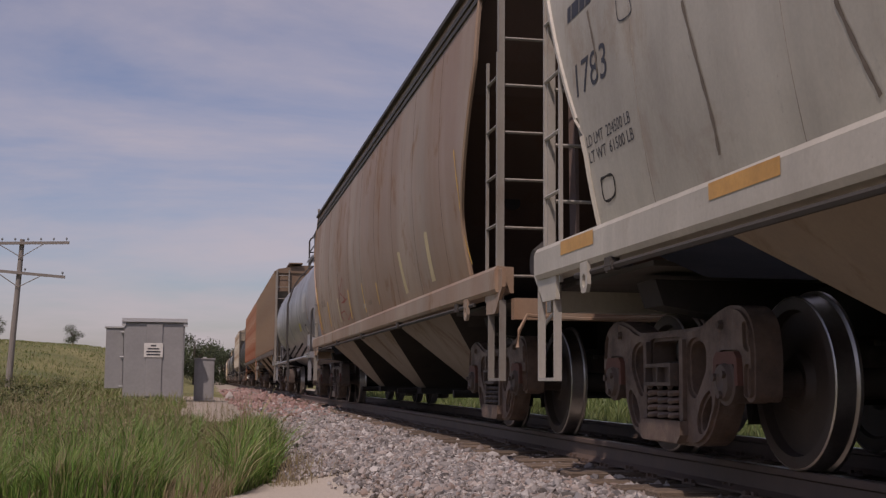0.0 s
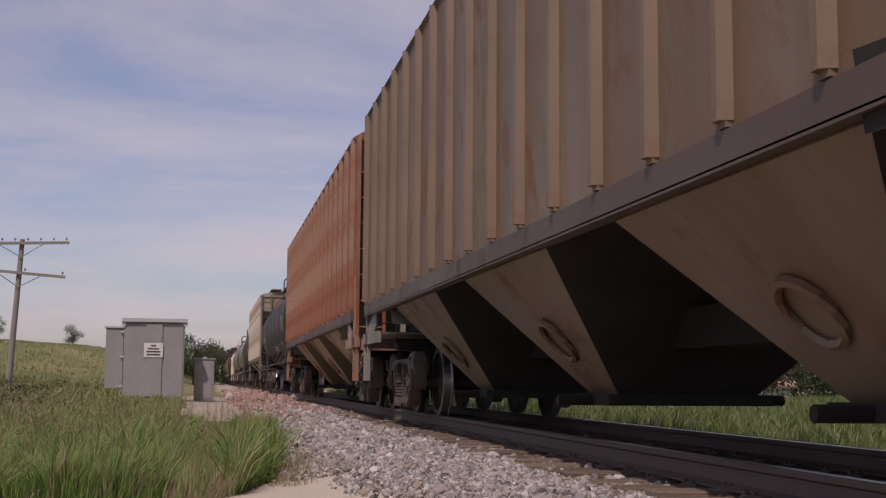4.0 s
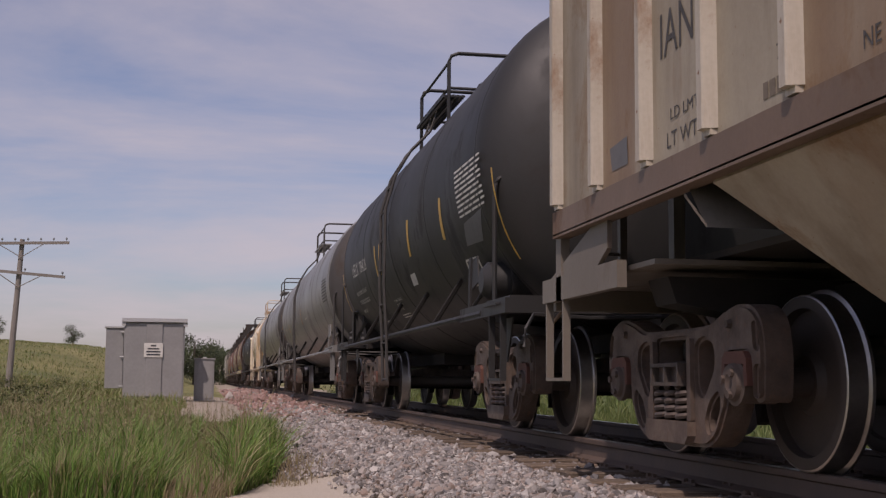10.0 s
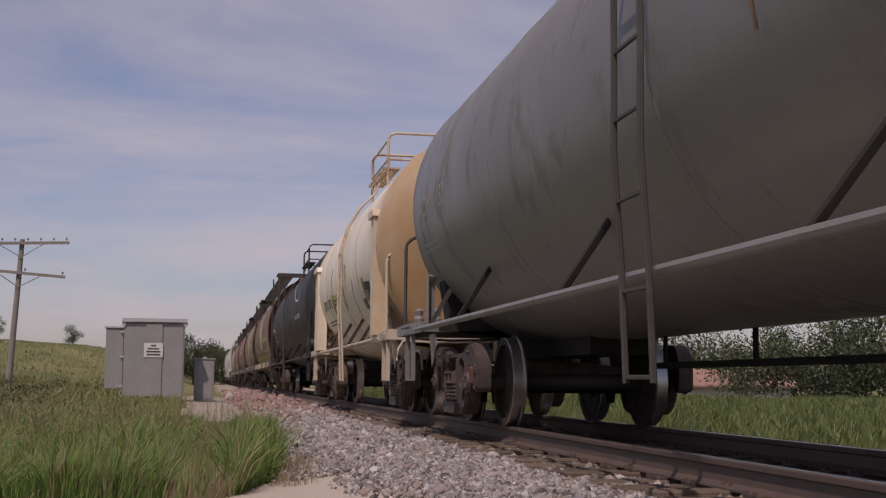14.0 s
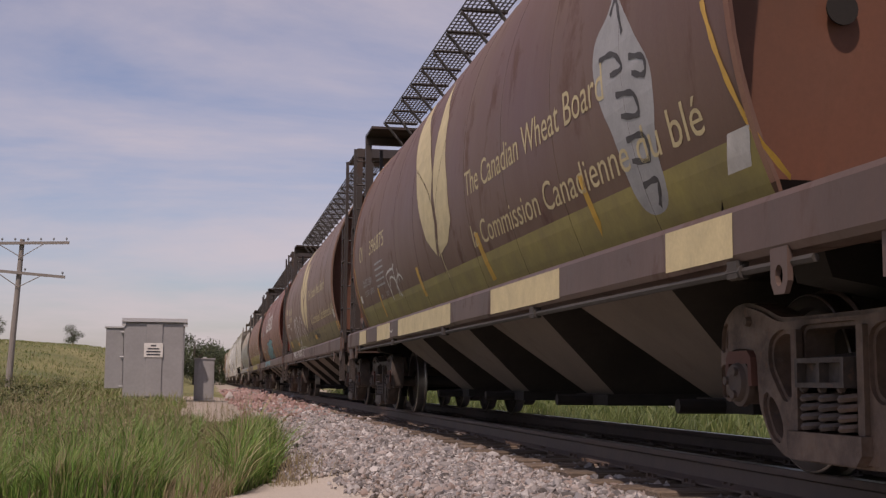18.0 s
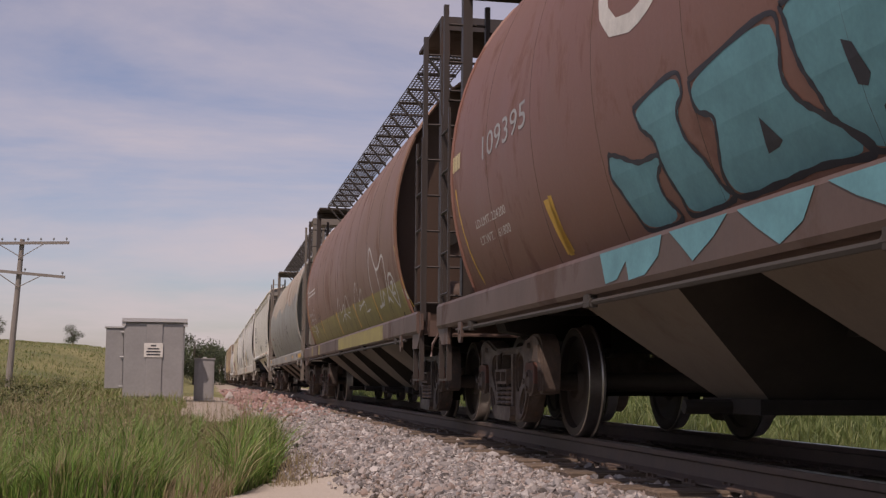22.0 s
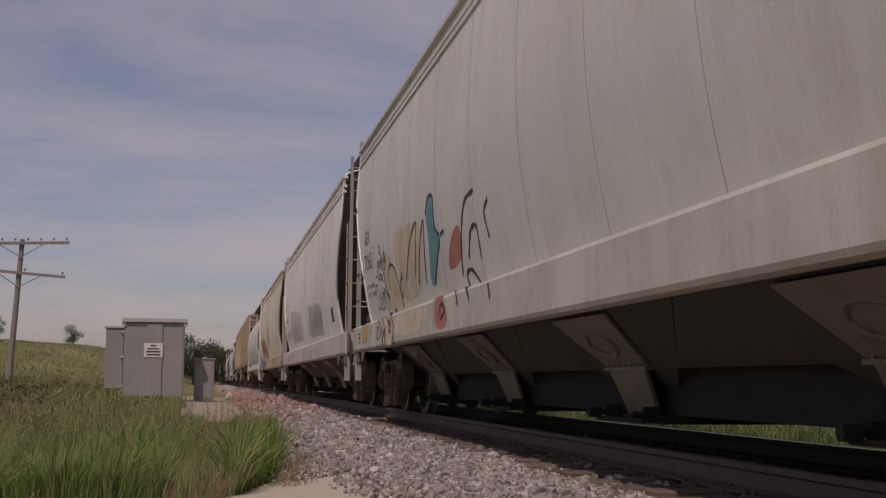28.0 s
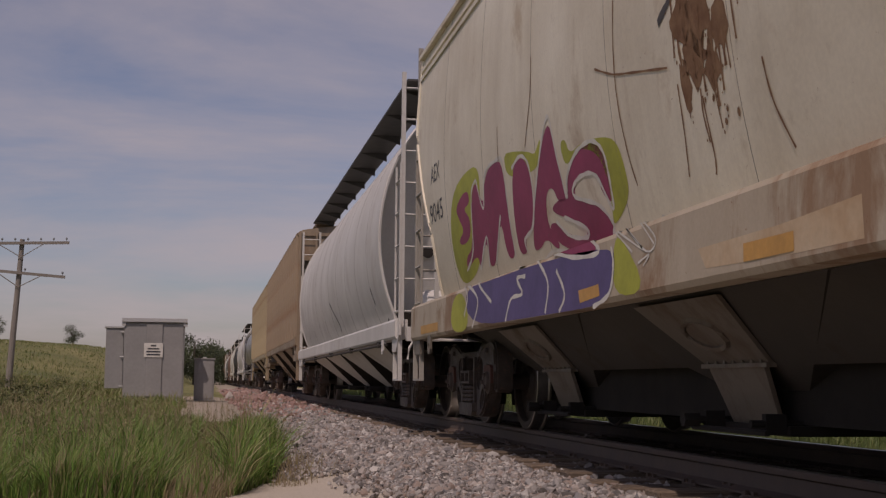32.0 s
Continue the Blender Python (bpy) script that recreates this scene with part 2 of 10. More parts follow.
M["sand"] = paint("sun_bleached_sandy_paint", (0.46, 0.37, 0.255), (0.33, 0.2, 0.12), 0.3, 0.4, 0.5, (0.34, 0.31, 0.25))
M["red_end"] = paint("clean_red_end_paint", (0.30, 0.06, 0.034), (0.15, 0.05, 0.035), 0.2, 0.3, 0.4, (0.10, 0.05, 0.04))
M["rust_end"] = paint("rust_red_end_paint", (0.24, 0.095, 0.055), (0.17, 0.075, 0.045), 0.25, 0.3, 0.4, (0.12, 0.07, 0.05))
M["dark_end"] = paint("dark_brown_end_paint", (0.10, 0.062, 0.045), (0.12, 0.06, 0.04), 0.25, 0.3, 0.4, (0.07, 0.05, 0.04))
M["rust_pocket"] = paint("rust_mottled_ochre_pocket_paint", (0.36, 0.235, 0.12), (0.17, 0.075, 0.035), 0.42, 0.5, 0.5, (0.24, 0.125, 0.06), blotch=0.46)
M["olive_slope"] = paint("olive_brown_slope_sheet_paint", (0.175, 0.135, 0.075), (0.11, 0.065, 0.035), 0.2, 0.35, 0.5, (0.12, 0.09, 0.055))
M["foot_rust"] = paint("rust_brown_sill_paint", (0.19, 0.125, 0.085), (0.13, 0.07, 0.04), 0.35, 0.3, 0.5, (0.10, 0.07, 0.05))
M["chute"] = paint("dirty_pale_chute_paint", (0.185, 0.16, 0.13), (0.14, 0.08, 0.05), 0.2, 0.4, 0.5, (0.13, 0.11, 0.09))
# grime film plus the self-shade of the recessed ends, both in the colour
M["shaded_grimy_end"] = paint("shaded_grimy_end_paint", (0.30, 0.28, 0.24), (0.16, 0.10, 0.06), 0.2, 0.5, 0.6, (0.12, 0.105, 0.09))
M["cream_trim"] = paint("rust_spotted_cream_trim_paint", (0.60, 0.52, 0.40), (0.30, 0.13, 0.06), 0.3, 0.45, 0.4, (0.38, 0.26, 0.16), blotch=0.52)
M["dirty_trim"] = paint("dirty_grey_white_ladder_paint", (0.42, 0.40, 0.355), (0.2, 0.11, 0.07), 0.25, 0.4, 0.5, (0.22, 0.195, 0.165))
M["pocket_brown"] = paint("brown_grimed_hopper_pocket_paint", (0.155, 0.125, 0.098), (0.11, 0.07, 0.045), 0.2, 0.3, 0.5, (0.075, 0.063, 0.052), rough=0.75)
M["rib_white"] = paint("whitish_rib_paint", (0.52, 0.48, 0.40), (0.21, 0.10, 0.045), 0.4, 0.7, 0.5, (0.24, 0.165, 0.10), blotch=0.52)
M["rib_rust"] = paint("glossy_rust_rib_paint", (0.40, 0.27, 0.18), (0.22, 0.072, 0.034), 0.44, 0.7, 0.4, (0.17, 0.08, 0.045), rough=0.34, blotch=0.46, panels=0.5)
M["head_grime"] = paint("brake_dust_grimed_head", (0.075, 0.07, 0.066), (0.07, 0.045, 0.032), 0.2, 0.35, 0.6, (0.04, 0.035, 0.031), rough=0.6)
M["rusty_sill"] = paint("rust_washed_sill_paint", (0.50, 0.43, 0.325), (0.25, 0.135, 0.07), 0.35, 0.4, 0.6, (0.30, 0.225, 0.15), blotch=0.5)
M["steel"] = truck_steel()
M["adapter"] = paint("red_rust_adapter_steel", (0.13, 0.05, 0.034), (0.10, 0.05, 0.035), 0.3, 0.1, 0.5, (0.05, 0.035, 0.03), rough=0.8)
M["bearing"] = paint("rusty_bearing_steel", (0.085, 0.058, 0.046), (0.09, 0.052, 0.038), 0.4, 0.2, 0.4, rough=0.7)
M["wheel"] = paint("wheel_steel", (0.062, 0.047, 0.039), (0.065, 0.036, 0.025), 0.35, 0.1, 0.5, (0.03, 0.025, 0.022), rough=0.65)
M["tread"] = plain("polished_wheel_tread", (0.60, 0.57, 0.54), 0.3, 4, 0.33, 1.0, 0.1)
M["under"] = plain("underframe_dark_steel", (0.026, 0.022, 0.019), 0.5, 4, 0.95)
M["rail"] = plain("rail_brown_steel", (0.085, 0.062, 0.052), 0.4, 3, 0.7, 0.0, 0.3, (0.12, 0.08, 0.06))
M["railtop"] = plain("rail_running_surface", (0.42, 0.40, 0.38), 0.3, 3, 0.35, 1.0, 0.05)
M["walk"] = plain("dark_galvanised_grating", (0.07, 0.065, 0.06), 0.4, 5, 0.7)
M["white"] = plain("white_stencil_paint", (0.72, 0.70, 0.64), 0.25, 8, 0.6)
M["black"] = plain("black_stencil_paint", (0.035, 0.035, 0.045), 0.3, 8, 0.6)
M["yellow"] = plain("yellow_reflector_paint", (0.72, 0.42, 0.06), 0.25, 5, 0.5)
M["olive"] = plain("olive_yellow_band_paint", (0.26, 0.22, 0.09), 0.3, 3, 0.6, 0, 0.2, (0.17, 0.14, 0.07))
M["olive2"] = plain("mustard_olive_band_paint", (0.37, 0.31, 0.095), 0.3, 3, 0.6, 0, 0.2, (0.25, 0.205, 0.085))
M["straw"] = plain("pale_straw_paint", (0.66, 0.55, 0.30), 0.25, 5, 0.6)
M["cab"] = plain("galvanised_cabinet_paint", (0.29, 0.285, 0.275), 0.16, 1.2, 0.55, 0.0, 0.05)
M["cabtop"] = plain("cabinet_roof_metal", (0.50, 0.50, 0.49), 0.1, 2, 0.45, 0.2, 0.05)


def wood():
    n = Nodes("weathered_tie_wood")
    g = n.noise(3.0, 6, 0.7, (1.2, 18, 18))
    c = n.ramp(g, (0.25, (0.055, 0.04, 0.03)), (0.55, (0.17, 0.125, 0.09)), (0.8, (0.33, 0.26, 0.19)))
    v = n.ramp(n.random(), (0.0, 0.65), (1.0, 1.1))
    return n.done(n.mix(1.0, c, v, "MULTIPLY"), 0.9, 0.0, g, 0.02, 0.8)


def pole_wood():
    n = Nodes("grey_pole_wood")
    g = n.noise(4.0, 6, 0.7, (14, 14, 0.8))
    return n.done(n.ramp(g, (0.25, (0.13, 0.11, 0.095)), (0.8, (0.33, 0.30, 0.265))), 0.9, 0.0, g, 0.01, 0.6)


M["tie"], M["pole"] = wood(), pole_wood()


def ground_mat():
    n = Nodes("ground_dirt_and_turf")
    sep = n.nt.nodes.new("ShaderNodeSeparateXYZ")
    n.link(n.co, sep.inputs[0])
    x, y = sep.outputs[0], sep.outputs[1]
    fine = n.noise(45, 6, 0.7)
    dirt = n.ramp(fine, (0.25, (0.20, 0.16, 0.12)), (0.55, (0.33, 0.28, 0.22)), (0.8, (0.45, 0.40, 0.33)))
    pale = n.noise(1.1, 4)
    dirt = n.mix(n.ramp(pale, (0.4, 0.0), (0.7, 0.5)), dirt, (0.40, 0.34, 0.27))
    turf = n.ramp(n.noise(1.3, 7, 0.7, (1, 1, 1), (4, 1, 0)), (0.3, (0.075, 0.095, 0.026)), (0.55, (0.125, 0.14, 0.042)), (0.78, (0.20, 0.185, 0.075)))
    turf = n.mix(0.6, turf, n.ramp(n.noise(14, 6, 0.7), (0.3, 0.45), (0.75, 1.1)), "MULTIPLY")
    back = n.ramp(n.math("DIVIDE", y, 100.0), (0.28, 0.0), (0.42, 1.0))
    straw = n.ramp(n.noise(0.16, 6, 0.65, (1, 0.5, 1), (2, 5, 0)), (0.36, (0.10, 0.115, 0.035)), (0.52, (0.19, 0.175, 0.06)), (0.68, (0.27, 0.235, 0.10)))
    turf = n.mix(n.math("MULTIPLY", back, 0.85), turf, straw)
    rut = n.math("ADD", y, n.math("MULTIPLY", n.noise(0.3, 4), 3.0))
    turf = n.mix(n.math("MULTIPLY", n.math("MULTIPLY", n.math("GREATER_THAN", rut, 25.5), n.math("LESS_THAN", rut, 29.0)), n.math("LESS_THAN", x, -4.0)), turf, (0.36, 0.30, 0.22))
    edge = n.math("ADD", x, n.math("MULTIPLY", n.math("SUBTRACT", n.noise(0.5, 5, 0.6), 0.5), 2.6))
    near = n.math("GREATER_THAN", edge, GRASS_EDGE)
    far = n.math("LESS_THAN", edge, 8.3)
    c = n.mix(n.math("MULTIPLY", near, far), turf, dirt)
    pad = n.math("MULTIPLY", n.math("MULTIPLY", n.math("GREATER_THAN", edge, -1.6), n.math("LESS_THAN", x, 2)), n.math("MULTIPLY", n.math("GREATER_THAN", y, 24.5), n.math("LESS_THAN", y, 50)))
    c = n.mix(pad, c, dirt)
    bare = n.math("LESS_THAN", n.math("ADD", y, n.math("MULTIPLY", n.noise(3.0, 4), 0.8)), 11.7)
    c = n.mix(n.math("MULTIPLY", bare, n.math("MULTIPLY", n.math("LESS_THAN", edge, 1.6), n.math("GREATER_THAN", edge, -0.6))), c, n.ramp(fine, (0.25, (0.36, 0.31, 0.25)), (0.75, (0.56, 0.50, 0.42))))
    # dark ballast below the train, with the train's shade put into its colour
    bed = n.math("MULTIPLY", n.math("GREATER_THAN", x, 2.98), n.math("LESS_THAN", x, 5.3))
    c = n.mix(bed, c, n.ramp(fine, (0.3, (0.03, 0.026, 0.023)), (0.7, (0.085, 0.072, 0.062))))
    return n.done(c, 0.95, 0.0, n.math("ADD", fine, n.noise(6, 5)), 0.03, 0.5)


GRASS_EDGE = 0.6
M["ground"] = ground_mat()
M["ballast"] = stones_mat("ballast_limestone", [(0.10, 0.088, 0.08), (0.24, 0.222, 0.21), (0.34, 0.315, 0.295), (0.27, 0.205, 0.17), (0.54, 0.51, 0.475), (0.17, 0.16, 0.16)])


M["pink_ballast"] = stones_mat("pink_granite_ballast", [(0.22, 0.13, 0.11), (0.36, 0.22, 0.185), (0.30, 0.20, 0.175), (0.44, 0.30, 0.26)])


def leaf_mat(name, stops, rough=0.6):
    n = Nodes(name)
    c = n.ramp(n.island(), *stops)
    c = n.mix(0.35, c, n.ramp(n.noise(1.2, 4), (0.3, 0.45), (0.7, 1.0)), "MULTIPLY")
    m = n.done(c, rough)
    return m


M["grass"] = leaf_mat("tall_grass_blades", [(0.0, (0.06, 0.125, 0.018)), (0.55, (0.12, 0.235, 0.034)), (0.85, (0.20, 0.29, 0.06)), (1.0, (0.36, 0.32, 0.15))])
M["field"] = leaf_mat("deep_green_field_grass_blades", [(0.0, (0.045, 0.075, 0.014)), (0.6, (0.095, 0.14, 0.028)), (1.0, (0.17, 0.185, 0.06))])
M["dry"] = leaf_mat("dry_grass_stems", [(0.0, (0.20, 0.16, 0.08)), (0.6, (0.30, 0.25, 0.13)), (1.0, (0.18, 0.12, 0.09))])
M["leaf"] = leaf_mat("tree_leaves", [(0.0, (0.035, 0.06, 0.014)), (0.6, (0.075, 0.11, 0.026)), (1.0, (0.13, 0.16, 0.045))])
M["far_leaf"] = leaf_mat("dark_hedgerow_leaves", [(0.0, (0.028, 0.045, 0.016)), (0.6, (0.05, 0.07, 0.026)), (1.0, (0.085, 0.10, 0.04))])
M["bark"] = plain("bark", (0.10, 0.08, 0.06), 0.4, 6, 0.9)

# ---- mesh helpers ----
TRACK = 3.822
SPEED = 11.0


def mesh_of(bm, material, name, smooth=False):
    me = bpy.data.meshes.new(name)
    bm.normal_update()
    if smooth:
        for f in bm.faces:
            f.smooth = True
        for e in bm.edges:
            if len(e.link_faces) == 2 and e.calc_face_angle() > 0.6:
                e.smooth = False
    bm.to_mesh(me)
    bm.free()
    for m in material if isinstance(material, (list, tuple)) else [material]:
        me.materials.append(m)
    return me


def put(name, me, parent=None, m=None, label=""):
    ob = new(name, me)
    if parent is not None:
        ob.parent = parent
    if m is not None:
        ob.matrix_basis = m
    if label:
        ob["label"] = label
    return ob


def part(name, bm, material, parent, label="", smooth=False):
    return put(name, mesh_of(bm, material, name, smooth), parent, None, label)


def box(bm, x0, x1, y0, y1, z0, z1, mi=0):
    v = [bm.verts.new((x, y, z)) for x in (x0, x1) for y in (y0, y1) for z in (z0, z1)]
    for q in ((0, 1, 3, 2), (4, 6, 7, 5), (0, 4, 5, 1), (2, 3, 7, 6), (0, 2, 6, 4), (1, 5, 7, 3)):
        bm.faces.new([v[i] for i in q]).material_index = mi
    return v


def prism(bm, outline, axis, a, b, mi=0):
    """A flat outline, as (u, v) pairs, drawn out from a to b along an axis."""
    def at(u, v, w):
        return {"x": (w, u, v), "y": (u, w, v), "z": (u, v, w)}[axis]
    lo = [bm.verts.new(at(u, v, a)) for u, v in outline]
    hi = [bm.verts.new(at(u, v, b)) for u, v in outline]
    fs = [bm.faces.new(lo), bm.faces.new(hi[::-1])]
    n = len(outline)
    for i in range(n):
        fs.append(bm.faces.new((lo[i], hi[i], hi[(i + 1) % n], lo[(i + 1) % n])))
    for f in fs:
        f.material_index = mi


def tube(bm, pts, r, n=6, mi=0, closed=False):
    """A round bar along a run of points."""
    pts = [Vector(p) for p in pts]
    rings = []
    for i, p in enumerate(pts):
        a = pts[max(i - 1, 0)] if not closed else pts[i - 1]
        b = pts[min(i + 1, len(pts) - 1)] if not closed else pts[(i + 1) % len(pts)]
        d = (b - a).normalized()
        s = d.cross(Vector((0, 0, 1)) if abs(d.z) < 0.9 else Vector((0, 1, 0))).normalized()
        t = s.cross(d)
        rings.append([bm.verts.new(p + r * (math.cos(k * math.tau / n) * s + math.sin(k * math.tau / n) * t)) for k in range(n)])
    for i in range(len(rings) if closed else len(rings) - 1):
        A, B = rings[i], rings[(i + 1) % len(rings)]
        for k in range(n):
            bm.faces.new((A[k], A[(k + 1) % n], B[(k + 1) % n], B[k])).material_index = mi
    if not closed:
        bm.faces.new(rings[0][::-1]).material_index = mi
        bm.faces.new(rings[-1]).material_index = mi


def lathe(bm, prof, n=32, axis="x", centre=(0, 0, 0), mi=0, mis=None):
    """Turns (w, r) pairs round an axis."""
    c = Vector(centre)
    rings = []
    for w, r in prof:
        ring = []
        for k in range(n):
            a = k * math.tau / n
            u, v = r * math.cos(a), r * math.sin(a)
            ring.append(bm.verts.new(c + Vector({"x": (w, u, v), "y": (u, w, v), "z": (u, v, w)}[axis])))
        rings.append(ring)
    for i in range(len(rings) - 1):
        for k in range(n):
            f = bm.faces.new((rings[i][k], rings[i][(k + 1) % n], rings[i + 1][(k + 1) % n], rings[i + 1][k]))
            f.material_index = mis[i] if mis else mi
    for ring in (rings[0][::-1], rings[-1]):
        if (ring[0].co - ring[1].co).length > 1e-4:
            bm.faces.new(ring).material_index = mi


def ring_outline(cx, cz, rx, rz, n=14, turn=0.0):
    return [(cx + rx * math.cos(turn + k * math.tau / n), cz + rz * math.sin(turn + k * math.tau / n)) for k in range(n)]


# ---- trucks ----
def plate_with_holes(bm, outline, holes, axis, a, b):
    """A flat plate with openings, from a to b along x."""
    edges = []
    for loop in (outline, *holes):
        vs = [bm.verts.new((a, y, z)) for y, z in loop]
        edges += [bm.edges.new((vs[i], vs[(i + 1) % len(vs)])) for i in range(len(vs))]
    made = bmesh.ops.triangle_fill(bm, edges=edges, use_beauty=True)
    faces = [g for g in made["geom"] if isinstance(g, bmesh.types.BMFace)]
    out = bmesh.ops.extrude_face_region(bm, geom=faces)
    for v in out["geom"]:
        if isinstance(v, bmesh.types.BMVert):
            v.co.x = b


def rounded(pts, r=0.035, n=3):
    """The corners of a closed outline, rounded off."""
    out = []
    k = len(pts)
    for i, p in enumerate(pts):
        p = Vector(p)
        u, w = Vector(pts[i - 1]) - p, Vector(pts[(i + 1) % k]) - p
        d = min(r, u.length * 0.45, w.length * 0.45)
        a, c = p + u.normalized() * d, p + w.normalized() * d
        for j in range(n + 1):
            t = j / n
            q = a * (1 - t) ** 2 + p * 2 * t * (1 - t) + c * t * t
            out.append((q.x, q.y))
    return out


def side_frame_mesh():
    """Cast side frame in the y-z plane: a deep truss with teardrop windows, the spring opening in the middle and crowned jaws over the bearings."""
    bm = bmesh.new()
    half = [(0.28, 0.76), (0.50, 0.765), (0.66, 0.82), (0.86, 0.862), (1.03, 0.845), (1.135, 0.765), (1.17, 0.60), (1.155, 0.36), (1.045, 0.355), (1.03, 0.605), (0.745, 0.605), (0.735, 0.43), (0.72, 0.33), (0.60, 0.165), (0.47, 0.105), (0.30, 0.10)]
    outline = rounded(half + [(-y, z) for y, z in half[::-1]], 0.06)
    window = [(0.335, 0.665), (0.46, 0.695), (0.575, 0.645), (0.58, 0.54), (0.43, 0.375), (0.345, 0.42)]
    low = [(0.53, 0.345), (0.635, 0.40), (0.645, 0.33), (0.57, 0.215), (0.49, 0.185), (0.47, 0.25)]
    eye = [(1.07, 0.755), (1.11, 0.72), (1.122, 0.625), (1.08, 0.64)]
    toe = [(1.085, 0.53), (1.125, 0.53), (1.12, 0.40), (1.08, 0.40)]
    middle = [(-0.26, 0.70), (0.26, 0.70), (0.26, 0.235), (-0.26, 0.235)]
    holes = [rounded(middle, 0.05)]
    for h, r in ((window, 0.08), (low, 0.05), (eye, 0.025), (toe, 0.015)):
        holes += [rounded(h, r), rounded([(-y, z) for y, z in h[::-1]], r)]
    plate_with_holes(bm, outline, holes, "x", -0.075, 0.09)
    bmesh.ops.recalc_face_normals(bm, faces=bm.faces)
    rim = [e for e in bm.edges if len(e.link_faces) == 2 and all(v.co.x < -0.07 for v in e.verts) and e.calc_face_angle(0) > 1]
    bmesh.ops.bevel(bm, geom=rim, offset=0.02, segments=2, affect="EDGES", clamp_overlap=True)
    # spring seat, and ribs beside the opening
    prism(bm, [(-0.28, 0.115), (0.28, 0.115), (0.325, 0.16), (0.325, 0.238), (-0.325, 0.238), (-0.325, 0.16)], "x", -0.125, 0.12)
    for k in (-1, 1):
        prism(bm, rounded([(k * 0.262, 0.24), (k * 0.262, 0.70), (k * 0.315, 0.70), (k * 0.315, 0.24)], 0.01), "x", -0.10, -0.07)
        lathe(bm, [(-0.10, 0.0), (-0.10, 0.022), (-0.07, 0.03)], 6, "x", (0, k * 0.80, 0.76))
    bmesh.ops.recalc_face_normals(bm, faces=bm.faces)
    return mesh_of(bm, M["steel"], "side_frame", True)


def wheelset_mesh():
    """Two wheels on their axle, with the turning bearing caps and their bolts; the axle lies along x through the origin."""
    bm = bmesh.new()
    lathe(bm, [(-1.0, 0.07), (-0.70, 0.085), (0.70, 0.085), (1.0, 0.07)], 14, "x", mi=0)
    for s in (-1, 1):
        # outer face, rim, tread, flange, back
        prof = [(0.80, 0.09), (0.815, 0.14), (0.775, 0.17), (0.752, 0.30), (0.765, 0.375), (0.82, 0.385), (0.822, 0.445), (0.816, 0.455), (0.745, 0.459), (0.716, 0.462), (0.708, 0.484), (0.692, 0.486), (0.682, 0.465),
                (0.682, 0.38), (0.705, 0.36), (0.72, 0.18), (0.68, 0.13), (0.68, 0.09)]
        mis = [0, 0, 0, 0, 0, 0, 1, 1, 1, 1, 1, 1, 0, 0, 0, 0, 0]
        lathe(bm, [(s * w, r) for w, r in prof], 48, "x", mis=mis)
        lathe(bm, [(s * 0.98, 0.11), (s * 1.16, 0.11), (s * 1.165, 0.122), (s * 1.195, 0.122), (s * 1.20, 0.10), (s * 1.225, 0.09), (s * 1.23, 0.045), (s * 1.22, 0.03), (s * 1.22, 0.0)], 22, "x", mi=2)
        for k in range(3):
            a = k * math.tau / 3 + 0.4
            lathe(bm, [(s * 1.18, 0.022), (s * 1.245, 0.022), (s * 1.245, 0.0)], 6, "x", (0, 0.066 * math.cos(a), 0.066 * math.sin(a)), mi=2)
    bmesh.ops.recalc_face_normals(bm, faces=bm.faces)
    return mesh_of(bm, [M["wheel"], M["tread"], M["bearing"]], "wheelset", True)


def spring_mesh():
    bm = bmesh.new()
    turns, n = 4.5, 50
    tube(bm, [(0.062 * math.cos(k / n * turns * math.tau), 0.062 * math.sin(k / n * turns * math.tau), 0.01 + 0.19 * k / n) for k in range(n + 1)], 0.0175, 6)
    return mesh_of(bm, M["steel"], "spring", True)


def bolster_mesh():
    bm = bmesh.new()
    prism(bm, [(-1.19, 0.435), (-0.85, 0.425), (-0.4, 0.34), (0.4, 0.34), (0.85, 0.425), (1.19, 0.435), (1.19, 0.565), (0.6, 0.64), (0.2, 0.68), (-0.2, 0.68), (-0.6, 0.64), (-1.19, 0.565)], "y", -0.21, 0.21)
    lathe(bm, [(0.66, 0.19), (0.78, 0.19), (0.78, 0.0)], 16, "z")
    for s in (-1, 1):
        # the two square pockets in each end
        x0, x1 = sorted((s * 1.186, s * 1.235))
        for z in (0.435, 0.543):
            box(bm, x0, x1, -0.215, 0.215, z, z + 0.022)
        for y in (-0.215, -0.012, 0.191):
            box(bm, x0, x1, y, y + 0.024, 0.457, 0.543)
    return mesh_of(bm, M["steel"], "bolster")


def brake_beam_mesh():
    bm = bmesh.new()
    tube(bm, [(-0.78, 0, 0.36), (0.78, 0, 0.36)], 0.03, 6)
    tube(bm, [(-0.74, 0, 0.36), (0, 0.16, 0.38), (0.74, 0, 0.36)], 0.022, 6)
    for s in (-1, 1):
        prism(bm, [(-0.045, 0.22), (-0.005, 0.24), (0.03, 0.36), (-0.005, 0.50), (-0.045, 0.52), (-0.075, 0.36)], "x", s * 0.76 - 0.045, s * 0.76 + 0.045)
    return mesh_of(bm, M["under"], "brake_beam")


def adapter_mesh():
    bm = bmesh.new()
    prism(bm, [(-0.155, 0.44), (-0.145, 0.58), (-0.11, 0.615), (0.11, 0.615), (0.145, 0.58), (0.155, 0.44), (0.12, 0.44), (0.11, 0.55), (-0.11, 0.55), (-0.12, 0.44)], "x", -0.10, 0.08)
    return mesh_of(bm, M["adapter"], "bearing_adapter")


